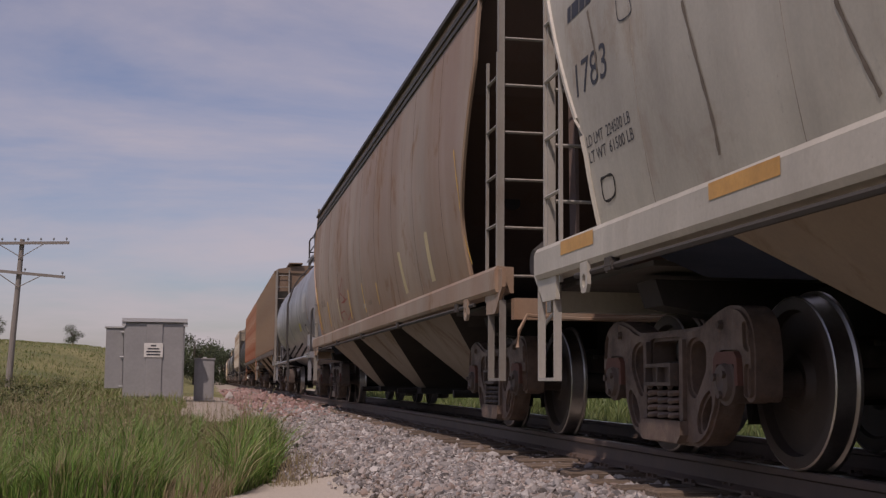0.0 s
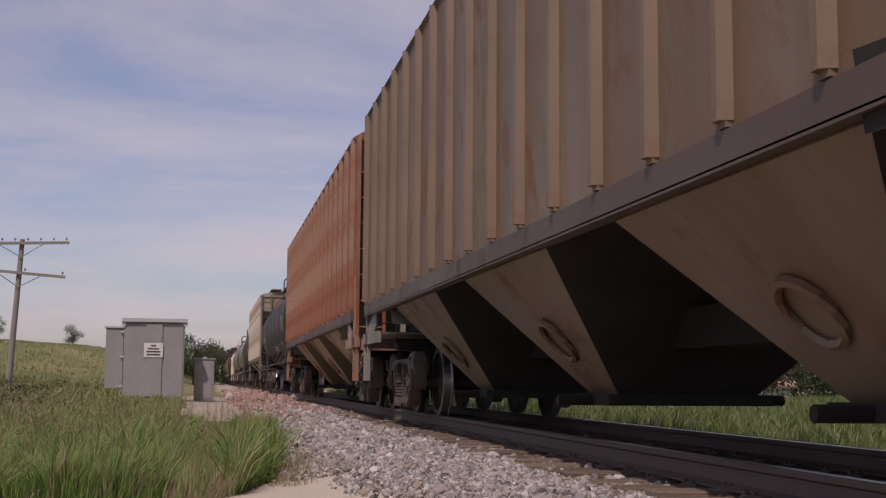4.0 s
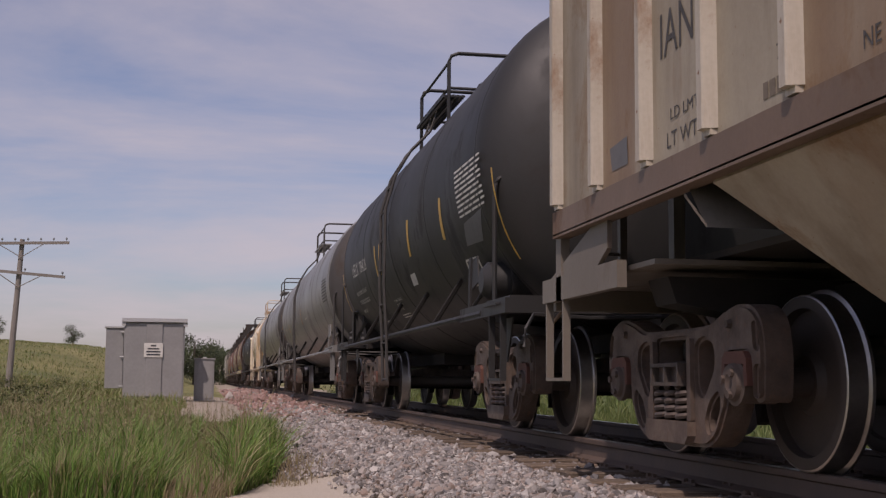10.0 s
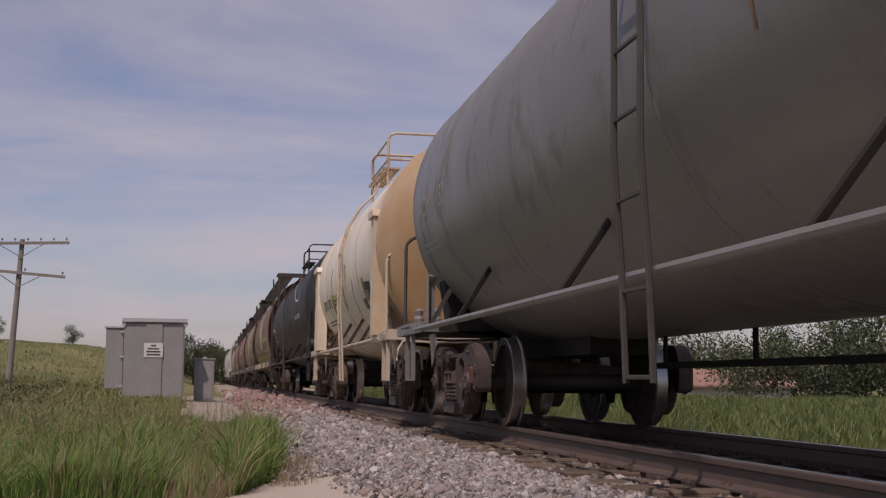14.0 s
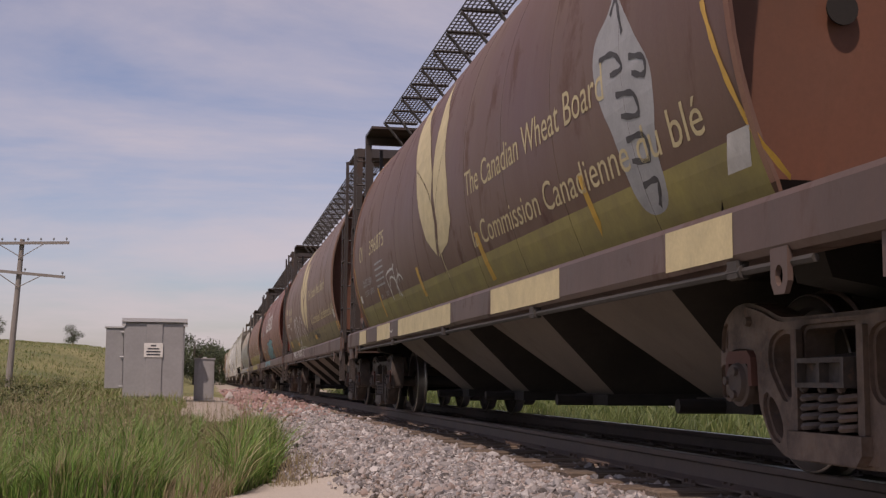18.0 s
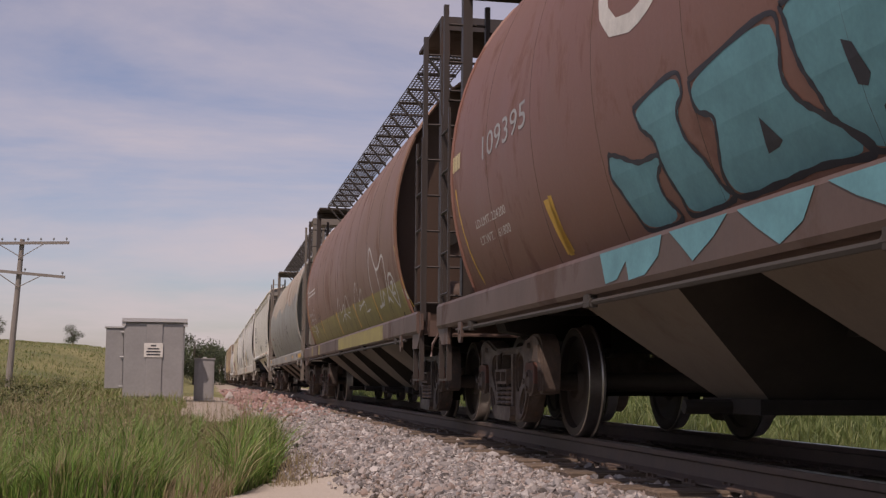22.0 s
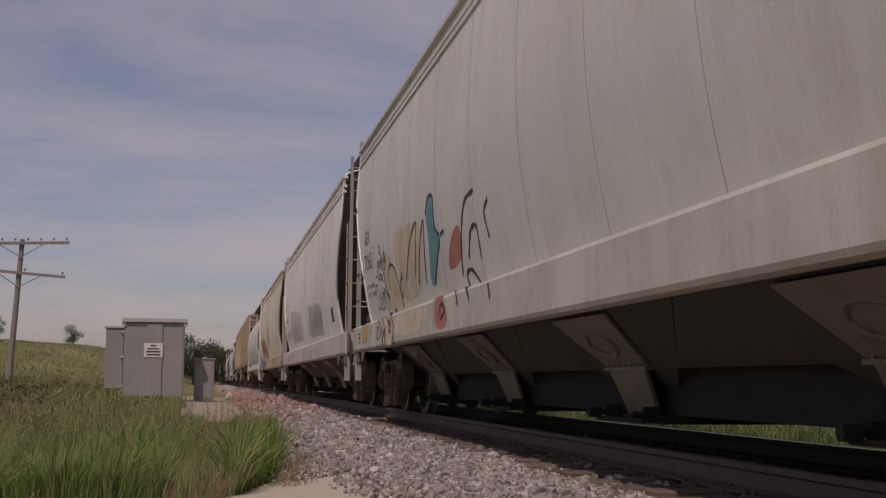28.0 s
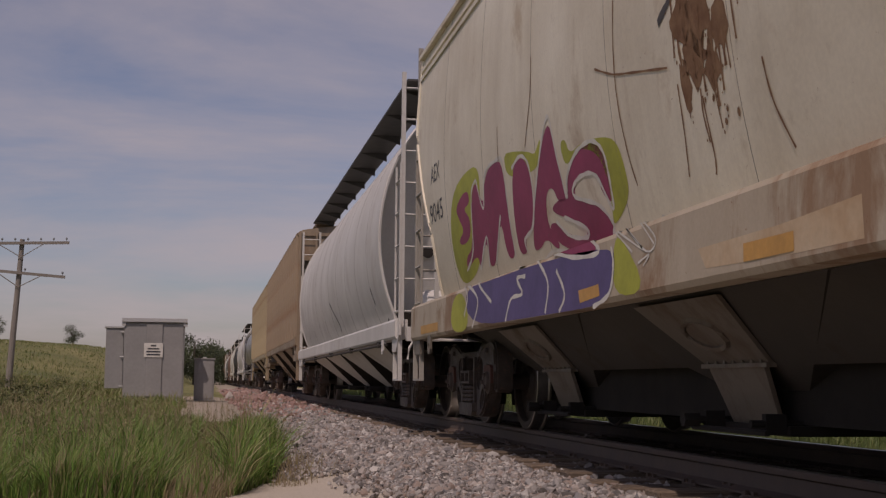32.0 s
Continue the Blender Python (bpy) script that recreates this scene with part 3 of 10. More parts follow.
FRAME, WHEELS, SPRING, BOLSTER, BEAM, ADAPTER = side_frame_mesh(), wheelset_mesh(), spring_mesh(), bolster_mesh(), brake_beam_mesh(), adapter_mesh()
AXLES = []
HALF = 0.889


def truck(car, y):
    """Two-axle freight truck at y on its car, with side frames, springs, bolster, brake beams and turning wheelsets."""
    t = put("truck", BOLSTER, car, pose(0, y, 0), "dark rusty cast steel two-axle truck")
    for s in (-1, 1):
        put("side_frame", FRAME, t, pose(s * 1.10, 0, 0, 0, 0, 0 if s < 0 else 180))
        for dx in (-0.05, 0.085):
            for dy in (-0.165, 0.0, 0.165) if dx < 0 else (-0.1, 0.1):
                put("spring", SPRING, t, pose(s * (1.10 - dx), dy, 0.232))
        for dy in (-HALF, HALF):
            put("bearing_adapter", ADAPTER, t, pose(s * 1.10, dy, 0, 0, 0, 0 if s < 0 else 180))
    for dy in (-HALF, HALF):
        w = put("wheelset", WHEELS, t, pose(0, dy, 0.457), "steel wheels with polished treads on their axle")
        AXLES.append((w, car, dy))
        put("brake_beam", BEAM, t, pose(0, dy * 0.40, 0, 0, 0, 0 if dy > 0 else 180))
    return t


def coupler(car, y, way, material):
    """Knuckle coupler with its shank, in the end of the centre sill; way -1 at the front end."""
    bm = bmesh.new()
    box(bm, -0.08, 0.08, y - way * 0.02, y + way * -0.9, 0.79, 0.95)
    prism(bm, [(-0.17, y - way * 0.36), (-0.17, y - way * 0.14), (-0.05, y - way * 0.02), (0.04, y + way * 0.02), (0.16, y - way * 0.10), (0.16, y - way * 0.36)], "z", 0.72, 1.02)
    prism(bm, [(0.06, y - way * 0.12), (0.17, y - way * 0.04), (0.15, y + way * 0.06), (0.02, y + way * 0.08), (0.0, y + way * 0.02)], "z", 0.74, 1.0)
    bmesh.ops.recalc_face_normals(bm, faces=bm.faces)
    part("coupler", bm, M["bearing"], car)
    bm = bmesh.new()
    hose = [(0.35, y - way * 0.5, 0.82), (0.36, y - way * 0.36, 0.62), (0.33, y - way * 0.2, 0.45), (0.30, y - way * 0.02, 0.40)]
    tube(bm, hose, 0.03, 6)
    part("brake_hose", bm, M["under"], car)
    bm = bmesh.new()
    tube(bm, [(-0.2, y - way * 0.42, 0.98), (-0.9, y - way * 0.45, 0.96), (-1.36, y - way * 0.42, 0.98), (-1.44, y - way * 0.36, 0.86), (-1.46, y - way * 0.34, 0.72)], 0.016, 5)
    part("uncoupling_lever", bm, material, car)


def ladder_mesh(bm, x0, x1, y, z0, z1, rungs, r=0.014, stile=0.05, depth=0.03, axis="x"):
    """Stiles at both sides and round rungs between them; the rungs run along x or along y."""
    for s in (x0, x1):
        if axis == "x":
            box(bm, s - stile / 2, s + stile / 2, y - depth, y + depth, z0, z1)
        else:
            box(bm, y - depth, y + depth, s - stile / 2, s + stile / 2, z0, z1)
    for k in range(rungs):
        z = z0 + (k + 0.5) * (z1 - z0) / rungs
        tube(bm, [(x0, y, z), (x1, y, z)] if axis == "x" else [(y, x0, z), (y, x1, z)], r, 6)


def ladder_parts(name, car, q, material, x0, x1, y, z0, z1, rungs, r=0.014, stile=0.05, depth=0.03, axis="x"):
    """A ladder with its second stile and each rung as pieces of their own; one mesh on the cars that stay far away."""
    bm = bmesh.new()
    if q > 385:
        ladder_mesh(bm, x0, x1, y, z0, z1, rungs, r, stile, depth, axis)
        part(name, bm, material, car)
        return
    at = (lambda u: pose(u, y, 0)) if axis == "x" else (lambda u: pose(y, u, 0))
    sx, sy = (stile / 2, depth) if axis == "x" else (depth, stile / 2)
    box(bm, -sx, sx, -sy, sy, z0, z1)
    me = mesh_of(bm, material, "stile")
    first = put(name, me, car, at(x0))
    put("stile", me, first, at(x0).inverted() @ at(x1))
    bm = bmesh.new()
    w = x1 - x0
    tube(bm, [(0, 0, 0), (w, 0, 0)] if axis == "x" else [(0, 0, 0), (0, w, 0)], r, 6)
    me = mesh_of(bm, material, "rung")
    for k in range(rungs):
        put("rung", me, first, pose(0, 0, z0 + (k + 0.5) * (z1 - z0) / rungs))


def stirrup(car, y, x, z, material, width=0.36):
    bm = bmesh.new()
    h = width / 2 + 0.03
    prism(bm, [(y - h, z), (y - h, 0.46), (y + h, 0.46), (y + h, z), (y + h - 0.02, z), (y + h - 0.02, 0.482), (y - h + 0.02, 0.482), (y - h + 0.02, z)], "x", x - 0.026, x + 0.026)
    bmesh.ops.recalc_face_normals(bm, faces=bm.faces)
    part("sill_step", bm, material, car)


def oval_profile(w, zc, b, zs, n=26):
    """Half of an oval car section with its widest level at zc, from the sill up to the middle of the roof."""
    a0 = -math.asin(min(1.0, (zc - zs) / b))
    out = []
    for k in range(n + 1):
        a = a0 + (math.pi / 2 - a0) * k / n
        out.append((w * math.cos(a), zc + b * math.sin(a)))
    out[-1] = (0.0, zc + b)
    return out


def bowed_profile(w, zs, zm, ze, zt, tuck=0.2, lean=0.08, n=12):
    """Half of a bowed car section: tucked in at the sill, fullest at zm, rounded over at the eaves ze to a gently arched roof zt."""
    out = [(w - tuck * (1 - k / n) ** 2, zs + (zm - zs) * k / n) for k in range(n)]
    out += [(w - lean * (k / n) ** 2, zm + (ze - zm) * k / n) for k in range(n + 1)]
    x = w - lean
    for k in range(1, 6):
        a = k / 5 * math.pi / 2.6
        out.append((x - 0.14 * (1 - math.cos(a)), ze + 0.12 * math.sin(a)))
    x, z = out[-1]
    out += [(x * (1 - k / 6), z + (zt - z) * math.sin(k / 6 * math.pi / 2)) for k in range(1, 7)]
    out[-1] = (0.0, zt)
    return out


def side_at(prof, z):
    for (x0, z0), (x1, z1) in zip(prof, prof[1:]):
        if z0 <= z <= z1 and z1 > z0:
            return x0 + (x1 - x0) * (z - z0) / (z1 - z0)
    return prof[0][0] if z < prof[0][1] else prof[-1][0]


def bay(bm, y0, y1, zt, xt, zb, xb, yb, gap=0.0, first=False, last=False):
    """One hopper pocket, narrowing down to its outlet; past the open gap its end slopes run on up into the body, but for the outermost ones."""
    yc = (y0 + y1) / 2
    half = (y1 - y0 - gap) / 2
    rise = gap / 2 * (zt - zb) / max(0.1, half - yb)
    lo, hi = (half if first else half + gap / 2), (half if last else half + gap / 2)
    rings = [(xb, yb, yb, zb), (xt, half, half, zt)] + ([(xt * 0.84, lo, hi, zt + rise)] if gap else [])
    loops = [[bm.verts.new(q) for q in ((-x, yc - a, z), (x, yc - a, z), (x, yc + b, z), (-x, yc + b, z))] for x, a, b, z in rings]
    for low, top in zip(loops, loops[1:]):
        for k in range(4):
            # end faces take the second material, by default one with shade painted in
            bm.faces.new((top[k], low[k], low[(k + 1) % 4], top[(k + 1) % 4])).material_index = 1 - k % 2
    bm.faces.new(loops[0])


def new_car(name, label, q, category, group):
    car = new(name)
    tagged(car, label, category, group)
    car.matrix_basis = pose(TRACK, q, 0)
    CARS.append((car, q))
    return car


CARS = []
SIDES = {}
LEVELS = {}
GROUP = "cars of the freight train"


def frame_work(car, L, trim, sill_z=1.0):
    """Centre sill, end sills and bolsters under the body, with couplers at both ends."""
    bm = bmesh.new()
    box(bm, -0.28, 0.28, 0.55, L - 0.55, 0.72, 1.02)
    for y in (2.1, L - 2.1):
        prism(bm, [(-1.3, 1.05), (-1.25, 0.90), (-0.4, 0.76), (0.4, 0.76), (1.25, 0.90), (1.3, 1.05)], "y", y - 0.16, y + 0.16)
    part("centre_sill", bm, M["under"], car)
    coupler(car, 0.0, -1, trim)
    coupler(car, L, 1, trim)
    front, rear = TRUCKS.get(round(car.matrix_basis.translation.y, 2), TRUCK_IN)
    truck(car, front)
    truck(car, L - rear)


# how far the truck centres stand in from the two ends: usual, then car by car, by the place of the car in the train
TRUCK_IN = (2.1, 1.97)
TRUCKS = {-10.2: (2.1, 2.09), 8.9: (2.33, 1.99), 28.0: (2.34, 1.88), 44.4: (2.05, 2.02), 63.0: (2.1, 2.08), 81.55: (2.18, 1.85), 100.5: (2.28, 2.00), 118.7: (2.28, 2.05), 132.5: (2.32, 2.00), 151.0: (2.15, 1.97), 169.2: (2.27, 1.97),
          182.4: (2.1, 1.88), 200.75: (2.12, 1.84), 218.8: (2.03, 1.98), 236.7: (1.96, 1.96), 254.7: (2.05, 1.96), 272.4: (2.01, 1.97), 290.0: (2.07, 1.97), 308.4: (2.1, 1.99), 328.0: (2.03, 1.92), 347.1: (2.04, 1.97)}


def brake_wheel(car, y, material):
    """Spoked hand brake wheel on a bracket at the rear end."""
    bm = bmesh.new()
    tube(bm, [(-0.95 + 0.26 * math.cos(k * math.tau / 20), y, 2.25 + 0.26 * math.sin(k * math.tau / 20)) for k in range(20)], 0.022, 6, closed=True)
    for k in range(5):
        a = k * math.tau / 5 + 0.3
        tube(bm, [(-0.95, y - 0.03, 2.25), (-0.95 + 0.26 * math.cos(a), y, 2.25 + 0.26 * math.sin(a))], 0.018, 5)
    tube(bm, [(-0.95, y, 2.25), (-0.95, y - 0.25, 2.25)], 0.05, 8)
    part("brake_wheel", bm, M["under"], car)
    bm = bmesh.new()
    box(bm, -1.12, -0.78, y - 0.25, y - 0.12, 1.95, 2.55)
    tube(bm, [(-0.95, y - 0.2, 1.95), (-0.95, y - 0.2, 1.14)], 0.03, 6)
    part("brake_housing", bm, material, car)


def curved_hopper(name, label, q, L, mat, sill_mat=None, end_mat=None, prof=None, bays=4, roofwalk="brackets", sill=(0.98, 1.22), sill_x=1.58, y_in=(0.95, 0.95), header=0.0, bay_x=1.42, cut=0.0, slope=0.30, pocket_mat=None, eaves=None, eaves_dark=False, ladder_out=0.34, runs=None, gap=0.0, chute_mat=None, slope_mat=None, sill_in=(0.62, 0.62), deck_mat=None, stand_mat=None, webs=0.0):
    """Covered hopper with a rounded body, side sills, sloped end sheets, hopper pockets, ladders and roof walk."""
    car = new_car(name, label, q, "train car", GROUP)
    sill_mat, end_mat, pocket_mat = sill_mat or mat, end_mat or mat, pocket_mat or mat
    SIDES[car] = lambda z: side_at(prof, z) if z > sill[1] + 0.012 else sill_x
    LEVELS[car] = [sill[1] + 0.0115, sill[1] + 0.0125] + [z for _, z in prof]
    full = [(-x, z) for x, z in prof[::1]] + [(x, z) for x, z in prof[::-1][1:]]
    y0, y1 = y_in[0], L - y_in[1]
    bm = bmesh.new()
    cuts = {z: cut * min(1.0, max(0.0, (3.25 - z) / 1.3)) for _, z in full}
    rows = [[bm.verts.new((x, y0 + cuts[z] + (y1 - y0 - 2 * cuts[z]) * i / 24, z)) for x, z in full] for i in range(25)]
    for i in range(24):
        for k in range(len(full) - 1):
            bm.faces.new((rows[i][k], rows[i][k + 1], rows[i + 1][k + 1], rows[i + 1][k]))
    for s in (0, 1):
        tube(bm, [(x, (y1 - cuts[z]) if s else (y0 + cuts[z]), z) for x, z in full], 0.022, 5)
    part("body", bm, mat, car, smooth=True)
    zt, zs = prof[-1][1], prof[0][1]
    if q < 385:
        # welds between the body plates, and the plates' lap at mid height
        seam = bmesh.new()
        side = [(-x, z) for x, z in prof if z < zt - 0.25]
        tube(seam, [(x + 0.0065, 0, z) for x, z in side], 0.0085, 5)
        seam = mesh_of(seam, M["seam_dark" if mat in (M["brown_b"], M["brown_m"], M["brown_n"], M["red_o"], M["brown_p"]) else "seam"], "weld_seam", True)
        for k in range(1, 10):
            put("weld_seam", seam, car, pose(0, y0 + (y1 - y0) * k / 10, 0))
        # train pipe under the near sill with its clamps, where it runs outside, and roping lugs at both ends
        if not chute_mat:
            bm = bmesh.new()
            tube(bm, [(-sill_x + 0.03, sill_in[0] + 0.9, sill[0] - 0.045), (-sill_x + 0.03, L - sill_in[1] - 0.9, sill[0] - 0.045)], 0.019, 6)
            pipe = part("train_pipe", bm, M["pocket"], car)
            clamp = bmesh.new()
            box(clamp, -0.03, 0.03, -0.05, 0.05, -0.028, 0.05)
            lathe(clamp, [(-0.07, 0.032), (0.07, 0.032)], 8, "y")
            clamp = mesh_of(clamp, M["pocket"], "pipe_clamp")
            for k in range(5):
                put("pipe_clamp", clamp, pipe, pose(-sill_x + 0.03, sill_in[0] + 1.6 + (L - sill_in[0] - sill_in[1] - 3.2) * k / 4, sill[0] - 0.045))
        lug = bmesh.new()
        ring = [(0.075, 0.0), (0.075, -0.14), (0.045, -0.19), (-0.045, -0.19), (-0.075, -0.14), (-0.075, 0.0)]
        plate_with_holes(lug, ring, [[(y * 1.0, z) for y, z in ring_outline(0, -0.115, 0.035, 0.045, 10)]], "x", -0.012, 0.012)
        bmesh.ops.recalc_face_normals(lug, faces=lug.faces)
        lug = mesh_of(lug, M["chute"] if sill_mat in (M["sill_white"], M["rusty_sill"]) else sill_mat, "roping_lug")
        for y in (sill_in[0] + 1.15, L - sill_in[1] - 1.15):
            put("roping_lug", lug, car, pose(-sill_x + 0.012, y, sill[0] + 0.02))
    # sloped end sheets
    for ya, way in ((y0, 1), (y1, -1)):
        yp = 0.95 if way > 0 else L - 0.95
        bm = bmesh.new()
        zh = zt - header
        levels = [zs + (zh - zs) * k / 10 for k in range(11)]
        rows = []
        for z in levels:
            x = side_at(prof, min(z, zt - 0.02)) - 0.012
            y = ya + way * (0.10 + cut * min(1.0, max(0.0, (3.25 - z) / 1.3)) + (zh - z) * slope)
            rows.append([bm.verts.new((u * x, y, z)) for u in (-1, -0.5, 0, 0.5, 1)])
        for a, b in zip(rows, rows[1:]):
            for k in range(4):
                bm.faces.new((a[k], a[k + 1], b[k + 1], b[k]))
        if header:
            top = [bm.verts.new((u * (side_at(prof, z) - 0.01), ya + way * 0.05, z)) for z in (zh, zh + header * 0.5, zt - 0.02) for u in (-1, 1)]
            bm.faces.new((top[0], top[1], top[3], top[2]))
            bm.faces.new((top[2], top[3], top[5], top[4]))
        for x in (-0.75, 0.75):
            tube(bm, [(x, yp + way * 0.15, 1.1), (x * 0.8, ya + way * 0.30, zt - 1.2)], 0.045, 4)
        part("end_slope_sheet", bm, end_mat, car)
        if way > 0:
            bm = bmesh.new()
            lathe(bm, [(-0.42, 0.0), (-0.42, 0.12), (-0.34, 0.19), (0.34, 0.19), (0.42, 0.12), (0.42, 0.0)], 16, "x", (-0.72, (0.95 + ya) / 2 - 0.1, 1.46))
            box(bm, -1.0, -0.9, (0.95 + ya) / 2 - 0.15, (0.95 + ya) / 2 - 0.05, 1.12, 1.35)
            box(bm, -0.54, -0.44, (0.95 + ya) / 2 - 0.15, (0.95 + ya) / 2 - 0.05, 1.12, 1.35)
            part("air_reservoir", bm, deck_mat or sill_mat, car, smooth=True)
        # dark discs stand for round holes in the end sheet; none are cut
        for x in (-0.8, 0.8):
            bm = bmesh.new()
            lathe(bm, [(0.0, 0.085), (way * -0.012, 0.085), (way * -0.012, 0.0)], 16, "y", (x, ya + way * (0.07 + cut * 0.73 + (zh - 2.3) * slope), 2.3))
            part("inspection_cover", bm, M["under"], car)
        bm = bmesh.new()
        box(bm, -1.45, 1.45, yp - way * 0.42 - 0.05, yp - way * 0.42 + 0.05, 0.95, 1.12)
        part("end_sill", bm, sill_mat, car)
        bm = bmesh.new()
        box(bm, -1.42, 1.42, min(yp - way * 0.37, ya + way * 1.6), max(yp - way * 0.37, ya + way * 1.6), 1.10, 1.13)
        part("end_platform", bm, deck_mat or sill_mat, car)
        # corner ladders on the end and the side
        for s in (-1, 1):
            ladder_parts("end_ladder", car, q, stand_mat or sill_mat, s * 1.50, s * 1.06, yp - way * ladder_out, 1.12, zt - 0.15, 8)
            ladder_parts("side_ladder", car, q, stand_mat or sill_mat, yp - way * (ladder_out + 0.02), yp - way * (ladder_out - 0.36), s * 1.53, 1.12, 3.2, 5, stile=0.03, depth=0.012, axis="y")
            stirrup(car, yp - way * 0.16, s * 1.52, min(1.11, sill[0] + 0.04), stand_mat or sill_mat)
            bm = bmesh.new()
            if sill_in[0] > 1:
                yq = sill_in[0] + 0.22 if way > 0 else L - sill_in[1] - 0.22
                box(bm, s * (sill_x - 0.12), s * (sill_x - 0.02), yq - 0.46, yq + 0.46, sill[0] - 0.55, sill[0] - 0.01)
                bmesh.ops.bevel(bm, geom=bm.edges[:], offset=0.03, segments=2, affect="EDGES")
            else:
                prism(bm, [(yp - way * 0.46, sill[1] - 0.02), (yp + way * 0.1, sill[1] - 0.02), (yp + way * 0.1, sill[0] - 0.16), (yp - way * 0.22, sill[0] - 0.16), (yp - way * 0.46, sill[0] + 0.04)][::way * s], "x", s * (sill_x - 0.06), s * (sill_x - 0.03))
            bmesh.ops.recalc_face_normals(bm, faces=bm.faces)
            part("jacking_plate", bm, M["dirty_trim"] if sill_in[0] > 1 else M["chute"] if sill_mat in (M["sill_white"], M["rusty_sill"]) else sill_mat, car)
    # side sills
    for s in (-1, 1):
        bm = bmesh.new()
        x0, x1 = s * (sill_x - 0.16), s * sill_x
        outline = [(x0, sill[1]), (x1 - s * 0.02, sill[1] + 0.01), (x1, sill[1] - 0.02), (x1, sill[0] + 0.03), (x1 - s * 0.02, sill[0]), (x0, sill[0])]
        prism(bm, outline[::s], "y", sill_in[0], L - sill_in[1])
        bmesh.ops.recalc_face_normals(bm, faces=bm.faces)
        part("side_sill", bm, sill_mat, car)
    # hopper pockets
    ya, yb = runs or (3.0, L - 3.0)
    for k in range(bays):
        bm = bmesh.new()
        a, b = ya + (yb - ya) * k / bays, ya + (yb - ya) * (k + 1) / bays
        bay(bm, a + 0.03, b - 0.03, sill[0] + 0.03, bay_x, 0.36, 0.62, 0.36, gap, k == 0, k == bays - 1)
        b1 = part("hopper_pocket", bm, [pocket_mat, slope_mat or M["slope_shade"]], car)
        if chute_mat:
            for s in (-1, 1):
                cm = bmesh.new()
                yc = (a + b) / 2
                x0, x1, z0, z1 = s * (bay_x + 0.012), s * 0.86, sill[0] + 0.0, 0.55
                v = [cm.verts.new(q) for q in ((x0, yc - 0.62, z0), (x0, yc + 0.62, z0), (x1, yc + 0.42, z1), (x1, yc - 0.42, z1))]
                f = cm.faces.new(v)
                out = bmesh.ops.extrude_face_region(cm, geom=[f])
                for g in out["geom"]:
                    if isinstance(g, bmesh.types.BMVert):
                        g.co.x -= s * 0.03
                tube(cm, [((x0 + (x1 - x0) * (0.5 + 0.22 * math.sin(k))), yc + 0.24 * math.cos(k), (z0 + (z1 - z0) * (0.5 + 0.22 * math.sin(k)))) for k in [i * math.tau / 14 for i in range(14)]], 0.022, 5, closed=True)
                bmesh.ops.recalc_face_normals(cm, faces=cm.faces)
                part("chute_plate", cm, chute_mat, b1)
                # the chute's lower half, bolted on with a flange
                cm = bmesh.new()
                prism(cm, [(yc - 0.37, 0.545), (yc + 0.37, 0.545), (yc + 0.30, 0.21), (yc - 0.30, 0.21)], "x", s * 0.72, s * 0.75)
                for v in cm.verts:
                    v.co.x += s * 0.13 * (v.co.z - 0.21) / 0.335
                box(cm, min(s * 0.84, s * 0.90), max(s * 0.84, s * 0.90), yc - 0.44, yc + 0.44, 0.54, 0.565)
                for i in range(7):
                    box(cm, min(s * 0.86, s * 0.90), max(s * 0.86, s * 0.90), yc - 0.38 + 0.12 * i, yc - 0.36 + 0.12 * i, 0.565, 0.585)
                bmesh.ops.recalc_face_normals(cm, faces=cm.faces)
                part("lower_chute", cm, chute_mat, b1)
        if webs and k < bays - 1:
            # the side sheet runs on across the gap and is cut out below in a rounded arch
            z1, z0 = sill[0] + 0.03, 0.36
            half = (b - a - 0.06 - gap) / 2
            foot = lambda z, y, w: y + w * (0.36 + (half - 0.36) * (z - z0) / (z1 - z0))
            y_l, y_r = (a + b) / 2, (a + b) / 2 + (b - a)
            lo = z1 - webs
            mid = (y_l + y_r) / 2
            wide = (foot(lo, y_r, -1) - foot(lo, y_l, 1)) / 2
            arch = [(mid + wide * math.cos(u), lo + 0.62 * webs * math.sin(u) ** 0.7) for u in [math.pi * i / 12 for i in range(13)]]
            line = [(foot(z1, y_l, 1), z1), (foot(z1, y_r, -1), z1)] + arch
            wm = bmesh.new()
            x_at = lambda z: 0.62 + (bay_x - 0.62) * (z - z0) / (z1 - z0) + 0.003
            for s in (-1, 1):
                vs = [wm.verts.new((s * x_at(z), y, z)) for y, z in line]
                ed = [wm.edges.new((vs[i], vs[(i + 1) % len(vs)])) for i in range(len(vs))]
                fs = [g for g in bmesh.ops.triangle_fill(wm, edges=ed, use_beauty=True)["geom"] if isinstance(g, bmesh.types.BMFace)]
                for g in bmesh.ops.extrude_face_region(wm, geom=fs)["geom"]:
                    if isinstance(g, bmesh.types.BMVert):
                        g.co.x -= s * 0.012
            bmesh.ops.recalc_face_normals(wm, faces=wm.faces)
            part("side_web", wm, pocket_mat, b1)
        bm = bmesh.new()
        yc = (a + b) / 2
        if chute_mat:
            box(bm, -0.78, 0.78, yc - 0.46, yc + 0.46, 0.17, 0.225)
            for y in (yc - 0.40, yc + 0.40):
                tube(bm, [(-0.98, y, 0.235), (0.98, y, 0.235)], 0.022, 8)
                box(bm, -0.90, -0.78, y - 0.025, y + 0.025, 0.18, 0.29)
            tube(bm, [(-0.93, yc - 0.5, 0.19), (-0.93, yc + 0.5, 0.19)], 0.018, 6)
